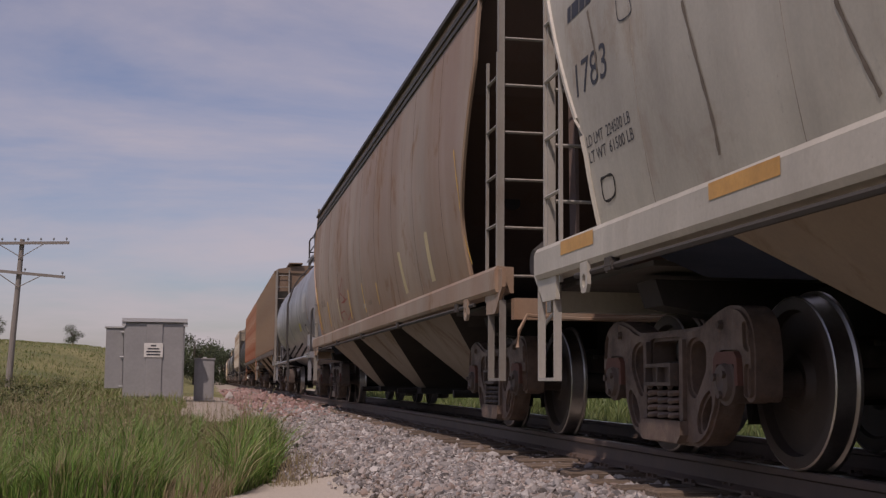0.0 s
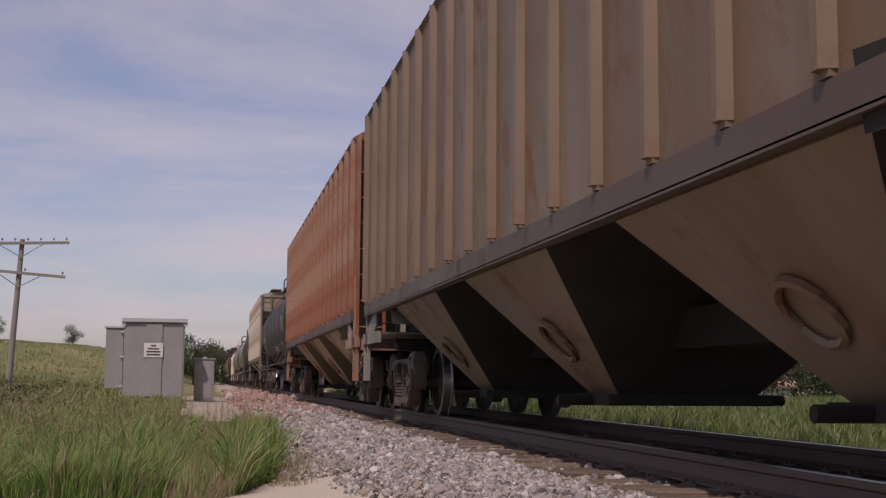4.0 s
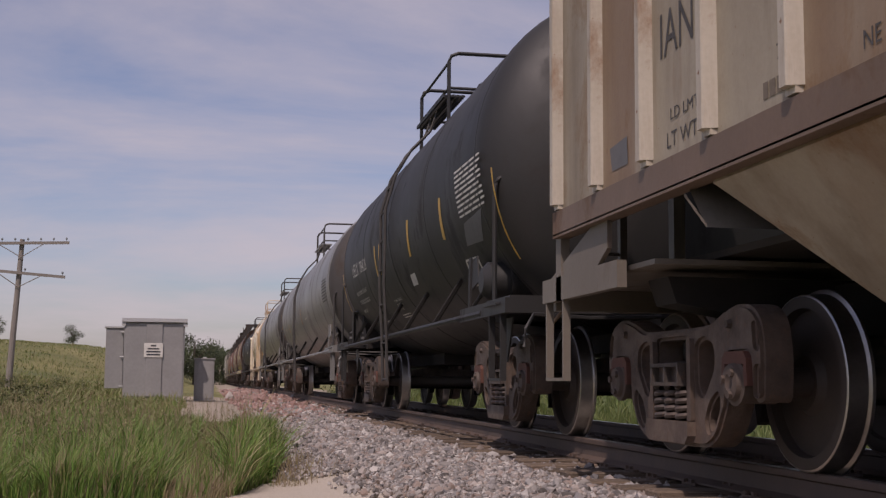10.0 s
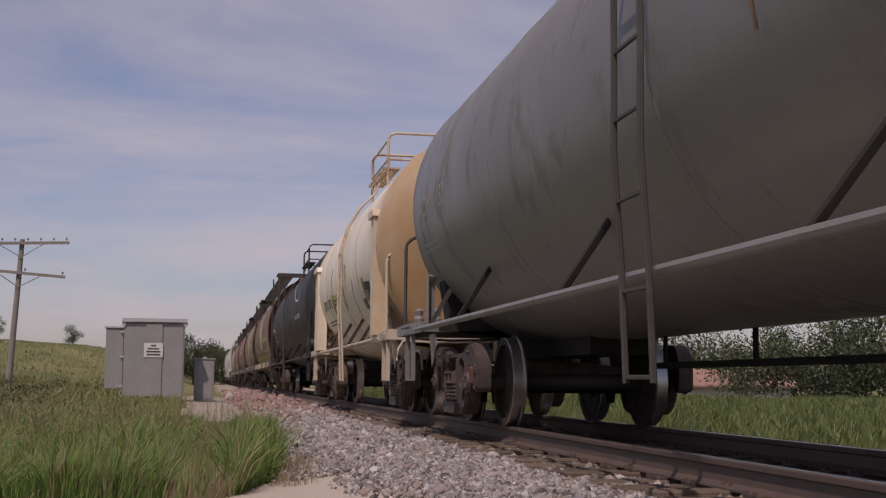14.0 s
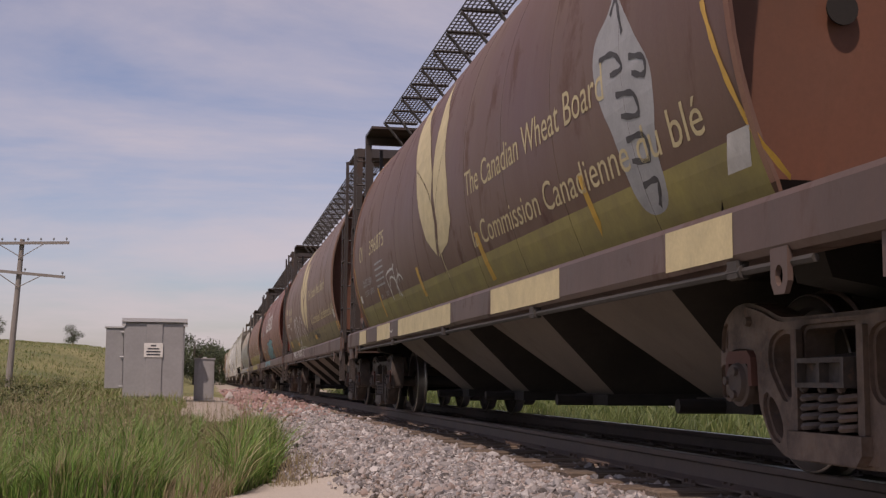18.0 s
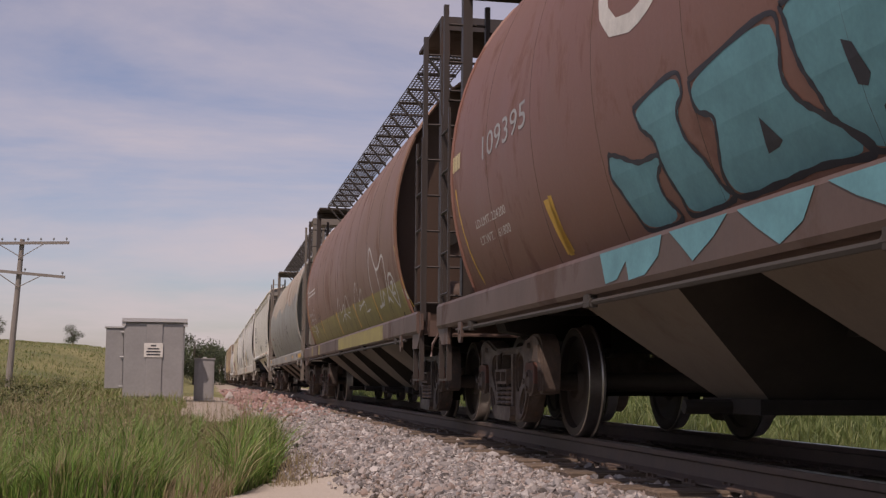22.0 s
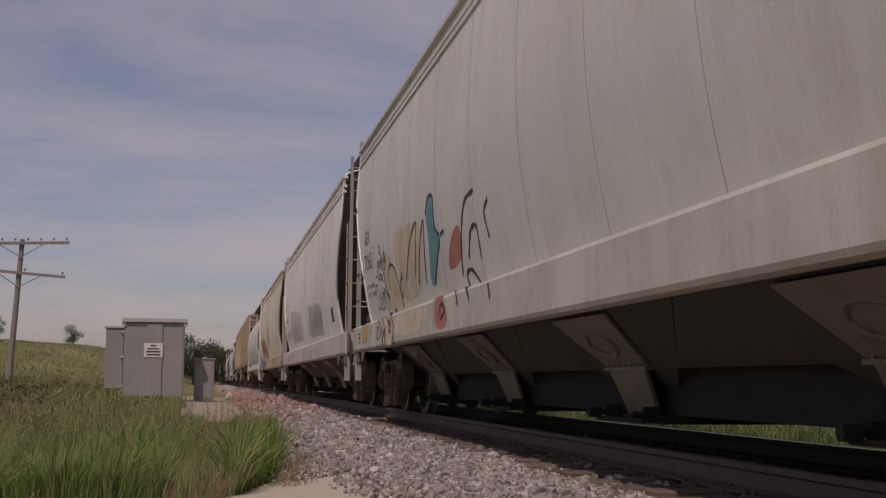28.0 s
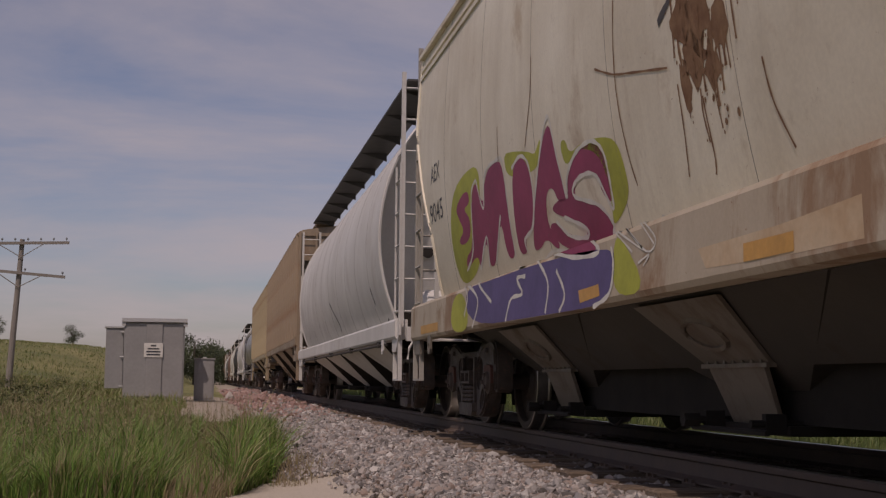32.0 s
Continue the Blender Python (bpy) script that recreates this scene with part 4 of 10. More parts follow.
            lathe(bm, [(-1.04, 0.0), (-1.04, 0.045), (-0.94, 0.045)], 6, "x", (0, yc + 0.40, 0.235))
        else:
            box(bm, -0.7, 0.7, yc - 0.42, yc + 0.42, 0.27, 0.36)
            tube(bm, [(-1.0, yc, 0.31), (1.0, yc, 0.31)], 0.045, 8)
        part("outlet_gate", bm, M["under"], b1)
    if chute_mat:
        # the slope sheets run on from pocket to pocket; a dark box is added for the darkness under them
        for s in (-1, 1):
            bm = bmesh.new()
            xs, zs_ = s * (bay_x - 0.015), sill[0] + 0.03
            v = [bm.verts.new(p) for p in ((xs, ya + 0.3, zs_), (xs, yb - 0.3, zs_), (s * 0.83, yb - 1.1, 0.55), (s * 0.83, ya + 1.1, 0.55))]
            out = bmesh.ops.extrude_face_region(bm, geom=[bm.faces.new(v)])
            for g in out["geom"]:
                if isinstance(g, bmesh.types.BMVert):
                    g.co.x -= s * 0.012
            bmesh.ops.recalc_face_normals(bm, faces=bm.faces)
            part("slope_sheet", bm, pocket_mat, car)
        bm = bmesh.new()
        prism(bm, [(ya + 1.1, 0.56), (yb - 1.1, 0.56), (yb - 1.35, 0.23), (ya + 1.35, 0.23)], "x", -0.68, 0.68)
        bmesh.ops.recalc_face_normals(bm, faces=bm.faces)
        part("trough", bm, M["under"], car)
    # dark sheets under both ends, with the shade there put into their colour
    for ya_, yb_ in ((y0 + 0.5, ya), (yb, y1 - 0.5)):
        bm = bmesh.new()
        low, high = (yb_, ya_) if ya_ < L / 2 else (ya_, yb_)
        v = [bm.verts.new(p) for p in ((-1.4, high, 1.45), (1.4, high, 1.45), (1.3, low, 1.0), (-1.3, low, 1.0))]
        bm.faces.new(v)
        part("end_slope_underside", bm, M["slope_shade"], car)
    # roof
    bm = bmesh.new()
    if roofwalk == "brackets":
        for s in (-1, 1):
            for k in range(17):
                y = y0 + 0.2 + (y1 - y0 - 0.4) * k / 16
                xe = side_at(prof, zt - 0.30)
                tube(bm, [(s * xe, y, zt - 0.30), (s * 1.10, y, zt + 0.03), (s * 1.155, y, zt + 0.075), (s * 1.15, y, zt + 0.10), (s * 1.10, y, zt + 0.105), (s * 0.62, y, zt + 0.105)], 0.021, 6)
            for k in range(11):
                x = s * (0.62 + 0.53 * k / 10)
                box(bm, x - 0.0025, x + 0.0025, y0, y1, zt + 0.115, zt + 0.14)
            for k in range(110):
                y = y0 + (y1 - y0) * k / 109
                box(bm, s * 0.885 - 0.265, s * 0.885 + 0.265, y - 0.0035, y + 0.0035, zt + 0.12, zt + 0.132)
    elif roofwalk == "flat":
        for s in (-1, 1):
            box(bm, s * 1.02 - 0.26, s * 1.02 + 0.26, y0 - 0.3, y1 + 0.3, zt + 0.02, zt + 0.05)
            for k in range(10):
                y = y0 + 0.3 + (y1 - y0 - 0.6) * k / 9
                prism(bm, [(s * 0.8, zt - 0.12), (s * 1.28, zt + 0.02), (s * 0.8, zt + 0.02)][::s], "y", y - 0.02, y + 0.02)
    if roofwalk != "none":
        part("roof_walk", bm, M["walk"], car)
    if eaves:
        for s in (-1, 1):
            for dz, out in ((0.0, 0.055), (-0.16, 0.02), (-0.26, 0.02)):
                bm = bmesh.new()
                x = side_at(prof, eaves + dz)
                box(bm, min(s * (x - 0.05), s * (x + out)), max(s * (x - 0.05), s * (x + out)), y0 - 0.05, y1 + 0.05, eaves + dz - 0.022, eaves + dz + 0.022)
                part("eaves_rail", bm, M["walk"] if eaves_dark else mat, car)
    lid = bmesh.new()
    lathe(lid, [(-0.05, 0.40), (0.09, 0.40), (0.13, 0.30), (0.14, 0.0)], 14, "z")
    lid = mesh_of(lid, mat, "roof_hatch", True)
    for k in range(8):
        put("roof_hatch", lid, car, pose(0, y0 + 1.0 + (y1 - y0 - 2.0) * k / 7, zt))
    # end stands that carry the roof walk over the couplers
    if roofwalk == "brackets":
        for ya, way in ((y0, 1), (y1, -1)):
            yp = 0.62 if way > 0 else L - 0.62
            bm = bmesh.new()
            box(bm, -1.33, 1.33, min(yp - 0.06, ya - way * 0.1), max(yp + 0.06, ya - way * 0.1), zt + 0.06, zt + 0.10)
            box(bm, -1.33, 1.33, yp - 0.06, yp + 0.06, zt - 0.06, zt + 0.06)
            stand = part("end_stand", bm, stand_mat or end_mat, car)
            for x in (-1.28, 1.28):
                bm = bmesh.new()
                box(bm, x - 0.05, x + 0.05, yp - 0.05, yp + 0.05, 1.12, zt - 0.06)
                part("post", bm, stand_mat or end_mat, stand)
    brake_wheel(car, L - 0.62, deck_mat or sill_mat)
    frame_work(car, L, sill_mat)
    return car


def ribbed_hopper(name, label, q, L, mat, ribs=19, zb=1.5, zt=4.5, pocket_mat=None, w=1.52, bays=3, slope_mat=None, rib_mat=None, y_in=(0.85, 0.85), stand_mat=None, foot_mat=None):
    """Covered hopper with flat riveted sides stiffened by outside posts, and deep sloped pockets below."""
    car = new_car(name, label, q, "train car", GROUP)
    pocket_mat, stand_mat = pocket_mat or mat, stand_mat or mat
    y0, y1 = y_in[0], L - y_in[1]
    SIDES[car] = lambda z: w + 0.02
    bm = bmesh.new()
    for s in (-1, 1):
        box(bm, s * w - 0.02, s * w + 0.02, y0, y1, zb, zt)
    part("side_sheet", bm, mat, car)
    bm = bmesh.new()
    prism(bm, [(-w - 0.06, zt), (-w + 0.1, zt + 0.10), (-0.5, zt + 0.24), (0.5, zt + 0.24), (w - 0.1, zt + 0.10), (w + 0.06, zt), (w, zt - 0.06), (-w, zt - 0.06)], "y", y0 - 0.05, y1 + 0.05)
    part("roof", bm, mat, car)
    bm = bmesh.new()
    for s in (-1, 1):
        box(bm, s * 0.8 - 0.25, s * 0.8 + 0.25, y0 - 0.2, y1 + 0.2, zt + 0.28, zt + 0.32)
        for k in range(8):
            y = y0 + 0.4 + (y1 - y0 - 0.8) * k / 7
            box(bm, s * 0.8 - 0.22, s * 0.8 + 0.22, y - 0.03, y + 0.03, zt + 0.12, zt + 0.28)
    part("roof_walk", bm, mat, car)
    rib = bmesh.new()
    prism(rib, [(0, -0.058), (-0.062, -0.036), (-0.07, -0.028), (-0.07, 0.028), (-0.062, 0.036), (0, 0.058)], "z", zb + 0.13, zt - 0.02)
    box(rib, -0.035, 0.0, -0.045, 0.045, zb + 0.10, zb + 0.132)
    bmesh.ops.recalc_face_normals(rib, faces=rib.faces)
    ribm = mesh_of(rib, rib_mat or mat, "side_post")
    for s in (-1, 1):
        for k in range(ribs):
            y = y0 + 0.10 + (y1 - y0 - 0.20) * k / (ribs - 1)
            put("side_post", ribm, car, pose(s * (w + 0.02), y, 0, 0, 0, 0 if s < 0 else 180))
        bm = bmesh.new()
        box(bm, s * w - 0.05, s * w + 0.035, y0, y1, zb - 0.07, zb + 0.09)
        box(bm, s * w - 0.05, s * w + 0.055, y0, y1, zb - 0.085, zb - 0.06)
        part("side_sill", bm, foot_mat or mat, car)
    for ya, way in ((y0, 1), (y1, -1)):
        bm = bmesh.new()
        box(bm, -w + 0.03, w - 0.03, min(ya, ya + way * 0.03), max(ya, ya + way * 0.03), zt - 0.75, zt - 0.02)
        v = [bm.verts.new(p) for p in ((-w + 0.03, ya + way * 0.04, zt - 0.75), (w - 0.03, ya + way * 0.04, zt - 0.75), (w - 0.03, ya + way * 2.4, 1.2), (-w + 0.03, ya + way * 2.4, 1.2))]
        bm.faces.new(v).material_index = 1
        part("end_slope_sheet", bm, [mat, M["shaded_grimy_end"]], car)
        # plate added to close the gap under the end, coloured dark for its shade
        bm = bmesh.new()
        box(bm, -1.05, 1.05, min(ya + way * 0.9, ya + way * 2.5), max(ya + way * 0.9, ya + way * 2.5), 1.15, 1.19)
        part("end_slope_underside", bm, M["slope_shade"], car)
        for x in (-0.7, 0.7):
            bm = bmesh.new()
            box(bm, x - 0.04, x + 0.04, min(ya, ya + way * 0.1), max(ya, ya + way * 0.1), 1.1, zt - 0.75)
            part("end_stiffener", bm, M["shaded_grimy_end"], car)
        bm = bmesh.new()
        box(bm, -1.45, 1.45, ya - way * 0.38 - 0.05, ya - way * 0.38 + 0.05, 0.95, 1.13)
        for s in (-1, 1):
            box(bm, s * 1.50 - 0.03, s * 1.50 + 0.03, min(ya - way * 0.40, ya + way * 1.2), max(ya - way * 0.40, ya + way * 1.2), 1.0, 1.16)
        box(bm, -1.45, 1.45, min(ya - way * 0.38, ya + way * 1.6), max(ya - way * 0.38, ya + way * 1.6), 1.10, 1.13)
        part("end_platform", bm, stand_mat, car)
        for s in (-1, 1):
            ladder_parts("end_ladder", car, q, stand_mat, s * 1.48, s * 1.04, ya - way * 0.10, 1.12, zt + 0.05, 8)
            bm = bmesh.new()
            box(bm, s * 1.50 - 0.03, s * 1.50 + 0.03, ya - 0.06, ya + 0.06, 1.0, zt)
            prism(bm, [(ya - way * 0.3, 1.14), (ya + way * 1.0, zb), (ya + way * 1.0, zb - 0.25), (ya + way * 0.5, 1.02), (ya - way * 0.3, 1.02)][::way * s], "x", s * 1.49, s * 1.52)
            bmesh.ops.recalc_face_normals(bm, faces=bm.faces)
            part("corner_post", bm, stand_mat, car)
            stirrup(car, ya - way * 0.12, s * 1.50, 1.02, stand_mat)
    ya, yb = L / 2 - 6.5, L / 2 + 6.5
    for k in range(bays):
        bm = bmesh.new()
        a, b = ya + (yb - ya) * k / bays, ya + (yb - ya) * (k + 1) / bays
        bay(bm, a, b, zb - 0.1, w - 0.025, 0.36, 0.60, 0.36, 1.5, k == 0, k == bays - 1)
        p = part("hopper_pocket", bm, [pocket_mat, slope_mat or M["slope_shade"]], car)
        for s in (-1, 1):
            hatch = bmesh.new()
            yo = (a + b) / 2
            tube(hatch, [(s * (1.0 + 0.14 * math.sin(k)), yo + 0.22 * math.cos(k), 0.79 + 0.15 * math.sin(k)) for k in [i * math.tau / 14 for i in range(14)]], 0.03, 5, closed=True)
            part("vibrator_bracket", hatch, pocket_mat, p)
        bm = bmesh.new()
        yc = (a + b) / 2
        box(bm, -0.7, 0.7, yc - 0.42, yc + 0.42, 0.27, 0.36)
        tube(bm, [(-1.0, yc, 0.31), (1.0, yc, 0.31)], 0.045, 8)
        part("outlet_gate", bm, M["under"], p)
    frame_work(car, L, mat)
    return car


def tank_car(name, label, q, L, mat, r=1.58, zc=2.44, trim=None, ladder=True, rail_z=0.55, ladder_y=None, cylinder=True, strut_mat=None, head_mat=None, rail_mat=None, posts=False):
    """Tank car: a long drum with dished heads on stub sills, with side pipe, ladders, railed platform and cradles."""
    car = new_car(name, label, q, "train car", GROUP)
    trim = trim or mat
    rail_mat = rail_mat or trim
    SIDES[car] = lambda z: math.sqrt(max(0.01, r * r - (z - zc) ** 2))
    y0, y1 = 0.95, L - 0.95
    prof = [(y0 + 0.62 * (1 - math.cos(k / 10 * math.pi / 2)), max(0.001, r * math.sin(k / 10 * math.pi / 2))) for k in range(11)]
    mid = [(y0 + 0.62 + (y1 - y0 - 1.24) * k / 8, r) for k in range(1, 8)]
    back = [(y0 + y1 - y, rr) for y, rr in prof[::-1]]
    bm = bmesh.new()
    drum = prof + mid + back
    lathe(bm, drum, 56, "y", (0, 0, zc), mis=[1 if i < 9 or i > len(drum) - 11 else 0 for i in range(len(drum) - 1)])
    bmesh.ops.recalc_face_normals(bm, faces=bm.faces)
    part("tank", bm, [mat, head_mat or mat], car, smooth=True)
    # weld bands
    bm = bmesh.new()
    lathe(bm, [(-0.02, r + 0.001), (-0.01, r + 0.006), (0.01, r + 0.006), (0.02, r + 0.001)], 56, "y")
    seam = mesh_of(bm, mat if strut_mat is None else trim, "weld_seam", True)
    for k in range(5):
        put("weld_seam", seam, car, pose(0, y0 + 0.66 + (y1 - y0 - 1.32) * k / 4, zc))
    # manway and railed platform on top
    ym, top = ladder_y or L / 2, zc + r
    deck = top + rail_z - 0.95
    bm = bmesh.new()
    lathe(bm, [(top - 0.1, 0.42), (top + 0.34, 0.42), (top + 0.42, 0.38), (top + 0.44, 0.0)], 20, "z", (0, ym, 0))
    part("manway", bm, mat, car, smooth=True)
    for s in (-1, 1):
        bm = bmesh.new()
        for k in range(5):
            x = s * (0.80 + 0.06 * k)
            box(bm, x - 0.012, x + 0.012, ym - 1.0, ym + 1.0, top - 0.02, top + 0.02)
        for k in range(20):
            y = ym - 1.0 + 2.0 * k / 19
            box(bm, s * 0.9 - 0.13, s * 0.9 + 0.13, y - 0.008, y + 0.008, top - 0.012, top + 0.012)
        for y in (ym - 0.9, ym + 0.9):
            tube(bm, [(s * 1.0, y, deck), (s * 0.6, y, top - 0.05)], 0.03, 5)
        part("platform", bm, trim, car)
    # a bent hoop at both ends of the platform, rails between them
    def hoop(y):
        top_z = deck + 0.95
        side = [(0.98, y, deck), (0.98, y, top_z - 0.12), (0.945, y, top_z - 0.035), (0.86, y, top_z)]
        hm = bmesh.new()
        tube(hm, [(-a, b, c) for a, b, c in side] + side[::-1], 0.025, 6)
        return hm
    railing = part("platform_railing", hoop(ym - 1.0), rail_mat, car)
    part("hoop", hoop(ym + 1.0), rail_mat, railing)
    for y in (ym - 1.0, ym + 1.0):
        bm = bmesh.new()
        tube(bm, [(-0.98, y, deck + 0.5), (0.98, y, deck + 0.5)], 0.02, 6)
        part("cross_rail", bm, rail_mat, railing)
    for x in (-0.98, 0.98):
        for z in (deck + 0.5, deck + 0.83):
            bm = bmesh.new()
            tube(bm, [(x, ym - 1.0, z), (x, ym + 1.0, z)], 0.018, 6)
            part("side_rail", bm, rail_mat, railing)
    # side ladders
    if ladder:
        for s in (-1, 1):
            bm = bmesh.new()
            arc = [(1.60, 0.45), (1.62, 1.05), (1.66, 1.7)] + [((r + 0.09) * math.cos(radians(a)), zc + (r + 0.09) * math.sin(radians(a))) for a in (-8, 8, 24, 38, 50)] + [(0.95, top + 0.05)]
            for y in (ym - 0.21, ym + 0.21):
                tube(bm, [(s * x, y, z) for x, z in arc], 0.02, 6)
            run = [Vector(p) for p in arc]
            for k in range(11):
                u = k / 10 * (len(run) - 1) * 0.97 + 0.05
                i = min(int(u), len(run) - 2)
                x, z = run[i].lerp(run[i + 1], u - i)
                tube(bm, [(s * x, ym - 0.21, z), (s * x, ym + 0.21, z)], 0.013, 5)
            part("side_ladder", bm, trim if strut_mat else M["walk"], car)
    # long side pipe with its struts
    for s in (-1, 1):
        bm = bmesh.new()
        tube(bm, [(s * 1.52, 1.5, 1.04), (s * 1.52, L - 1.5, 1.04)], 0.032, 8)
        part("side_pipe", bm, trim, car)
        for k in range(4):
            bm = bmesh.new()
            y = 3.9 + (L - 7.8) * k / 3
            tube(bm, [(s * 1.52, y, 1.04), (s * (r * 0.80), y - 0.30, zc - r * 0.58)], 0.028, 5)
            part("pipe_strut", bm, strut_mat or M["under"], car)
    # cradles, stub sills, end platforms
    ins = TRUCKS.get(round(q, 2), TRUCK_IN)
    for ya, way in ((0.0, 1), (L, -1)):
        bm = bmesh.new()
        yc = ya + way * ins[0 if way > 0 else 1]
        # the front platform stands deeper under the tank than the rear one
        p0, p1, yh, ys = (0.62, 2.4, 1.33, 1.05) if way > 0 else (0.2, 1.95, 0.34, 1.0)
        at = lambda d: ya + way * d
        out = [(-1.22, 1.0), (1.22, 1.0)] + [((r - 0.01) * math.cos(radians(33 + 114 * k / 16)), zc - (r - 0.01) * math.sin(radians(33 + 114 * k / 16))) for k in range(17)]
        prism(bm, out, "y", yc - 0.16, yc + 0.16)
        part("tank_saddle", bm, M["under"] if strut_mat is None else trim, car)
        bm = bmesh.new()
        box(bm, -0.30, 0.30, min(at(0.45), at(4.2)), max(at(0.45), at(4.2)), 0.72, 1.10)
        part("stub_sill", bm, M["under"], car)
        bm = bmesh.new()
        box(bm, -1.5, 1.5, min(at(p0), at(p0 + 0.05)), max(at(p0), at(p0 + 0.05)), 1.0, 1.115)
        box(bm, -1.5, 1.5, min(at(p0), at(p0 + 0.85)), max(at(p0), at(p0 + 0.85)), 1.115, 1.14)
        box(bm, -1.5, 1.5, min(at(p0 + 0.82), at(p0 + 0.88)), max(at(p0 + 0.82), at(p0 + 0.88)), 1.04, 1.115)
        for s in (-1, 1):
            box(bm, s * 1.52 - 0.02, s * 1.52 + 0.02, min(at(p0), at(p1)), max(at(p0), at(p1)), 1.0, 1.12)
        part("end_platform", bm, trim, car)
        for s in (-1, 1):
            bm = bmesh.new()
            bend = [(1.46 - 0.16 * (1 - math.cos(k * math.pi / 10)), 2.09 + 0.16 * math.sin(k * math.pi / 10)) for k in range(6)]
            tube(bm, [(s * 1.46, at(yh), 1.1)] + [(s * x, at(yh), z) for x, z in bend] + [(s * 0.2, at(yh), 2.25)], 0.022, 8)
            part("end_handrail", bm, rail_mat, car)
            bm = bmesh.new()
            tube(bm, [(s * 1.50, at(ys - 0.25), 1.10), (s * 1.57, at(ys - 0.25), 1.08), (s * 1.57, at(ys + 0.2), 1.08), (s * 1.50, at(ys + 0.2), 1.10)], 0.011, 5)
            part("grab_iron", bm, rail_mat, car)
            bm = bmesh.new()
            prism(bm, [(at(ys + 0.22), 1.0), (at(ys + 0.6), 1.0), (at(ys + 0.66), 0.86), (at(ys + 0.42), 0.62)][::way * s], "x", s * 1.30, s * 1.315)
            bmesh.ops.recalc_face_normals(bm, faces=bm.faces)
            part("gusset", bm, trim, car)
            if way < 0:
                # angle post with its diagonal brace
                bm = bmesh.new()
                a0, a1, b1 = at(1.70), at(1.78), at(1.715)
                prism(bm, [(a0, 1.10), (a1, 1.10), (a1, 1.66), (a0, 1.66)][::way * s], "x", s * 1.42, s * 1.435)
                prism(bm, [(a0, 1.10), (b1, 1.10), (b1, 1.66), (a0, 1.66)][::way * s], "x", s * 1.34, s * 1.425)
                tube(bm, [(s * 1.42, at(1.74), 1.64), (s * 1.30, at(1.95), 1.62)], 0.02, 5)
                tube(bm, [(s * 1.42, at(1.95), 1.10), (s * 1.28, at(2.35), 1.45)], 0.032, 4)
                bmesh.ops.recalc_face_normals(bm, faces=bm.faces)
                part("tank_brace", bm, trim, car)
            else:
                # placard holder on a slanted strap, with a stay to the tank
                bm = bmesh.new()
                prism(bm, [(1.98, 1.36), (2.28, 1.30), (2.36, 1.52), (2.06, 1.60)][::s], "x", s * 1.44, s * 1.455)
                prism(bm, [(2.30, 1.08), (2.38, 1.08), (2.34, 1.60), (2.26, 1.60)][::s], "x", s * 1.452, s * 1.47)
                tube(bm, [(s * 1.46, 2.34, 1.10), (s * 1.30, 2.0, 1.42)], 0.018, 5)
                bmesh.ops.recalc_face_normals(bm, faces=bm.faces)
                part("placard_holder", bm, trim, car)
            if posts:
                # channel-shaped jacket post with a small cap
                bm = bmesh.new()
                yp = sorted((at(1.68), at(2.12) if way > 0 else at(2.45)))
                box(bm, min(s * 1.48, s * 1.585), max(s * 1.48, s * 1.585), yp[0], yp[1], 1.10, zc + 0.34)
                box(bm, min(s * 1.40, s * 1.61), max(s * 1.40, s * 1.61), yp[0] - 0.02, yp[0] + 0.03, 1.10, zc + 0.34)
                prism(bm, [(yp[0] - 0.06, zc + 0.34), (yp[1] + 0.06, zc + 0.34), (yp[1], zc + 0.44), (yp[0], zc + 0.44)], "x", min(s * 1.25, s * 1.63), max(s * 1.25, s * 1.63))
                bmesh.ops.recalc_face_normals(bm, faces=bm.faces)
                part("jacket_post", bm, mat, car)
            stirrup(car, at(ys), s * 1.50, 1.0, trim, 0.36)
        coupler(car, ya, -way, trim)
        truck(car, yc)
    # brake cylinder and valves on the front platform
    for x, y, rr, w in ((-1.16, 1.86, 0.18, 0.30), (-0.62, 1.2, 0.11, 0.22)) if cylinder else ():
        bm = bmesh.new()
        lathe(bm, [(-w, 0.0), (-w, rr * 0.6), (-w * 0.8, rr * 0.95), (-w * 0.2, rr), (-w * 0.2, rr * 1.15), (-w * 0.05, rr * 1.15), (-w * 0.05, rr), (w * 0.8, rr), (w, rr * 0.7), (w, 0.0)], 16, "x", (x, y, 1.17 + rr))
        box(bm, x - w * 0.6, x + w * 0.6, y - 0.06, y + 0.06, 1.14, 1.17 + rr)
        part("brake_cylinder", bm, trim, car, smooth=True)
    for k in range(4):
        bm = bmesh.new()
        x = -1.30 + 0.22 * k
        lathe(bm, [(1.14, 0.05), (1.22, 0.07), (1.26, 0.045), (1.32, 0.06), (1.36, 0.0)], 8, "z", (x, L - 0.42, 0))
        tube(bm, [(x, L - 0.42, 1.3), (x + 0.12, L - 0.38, 1.36), (x + 0.2, L - 0.42, 1.2)], 0.014, 5)
        part("brake_valve", bm, trim, car)
    # brake rod under the tank
    bm = bmesh.new()
    tube(bm, [(0.45, 3.6, 0.62), (0.45, L - 3.6, 0.62)], 0.035, 6)
    for k in range(6):
        y = 4.2 + (L - 8.4) * k / 5
        tube(bm, [(0.45, y, 0.62), (0.45, y, 0.98)], 0.025, 5)
    part("brake_rod", bm, M["under"], car)
    return car

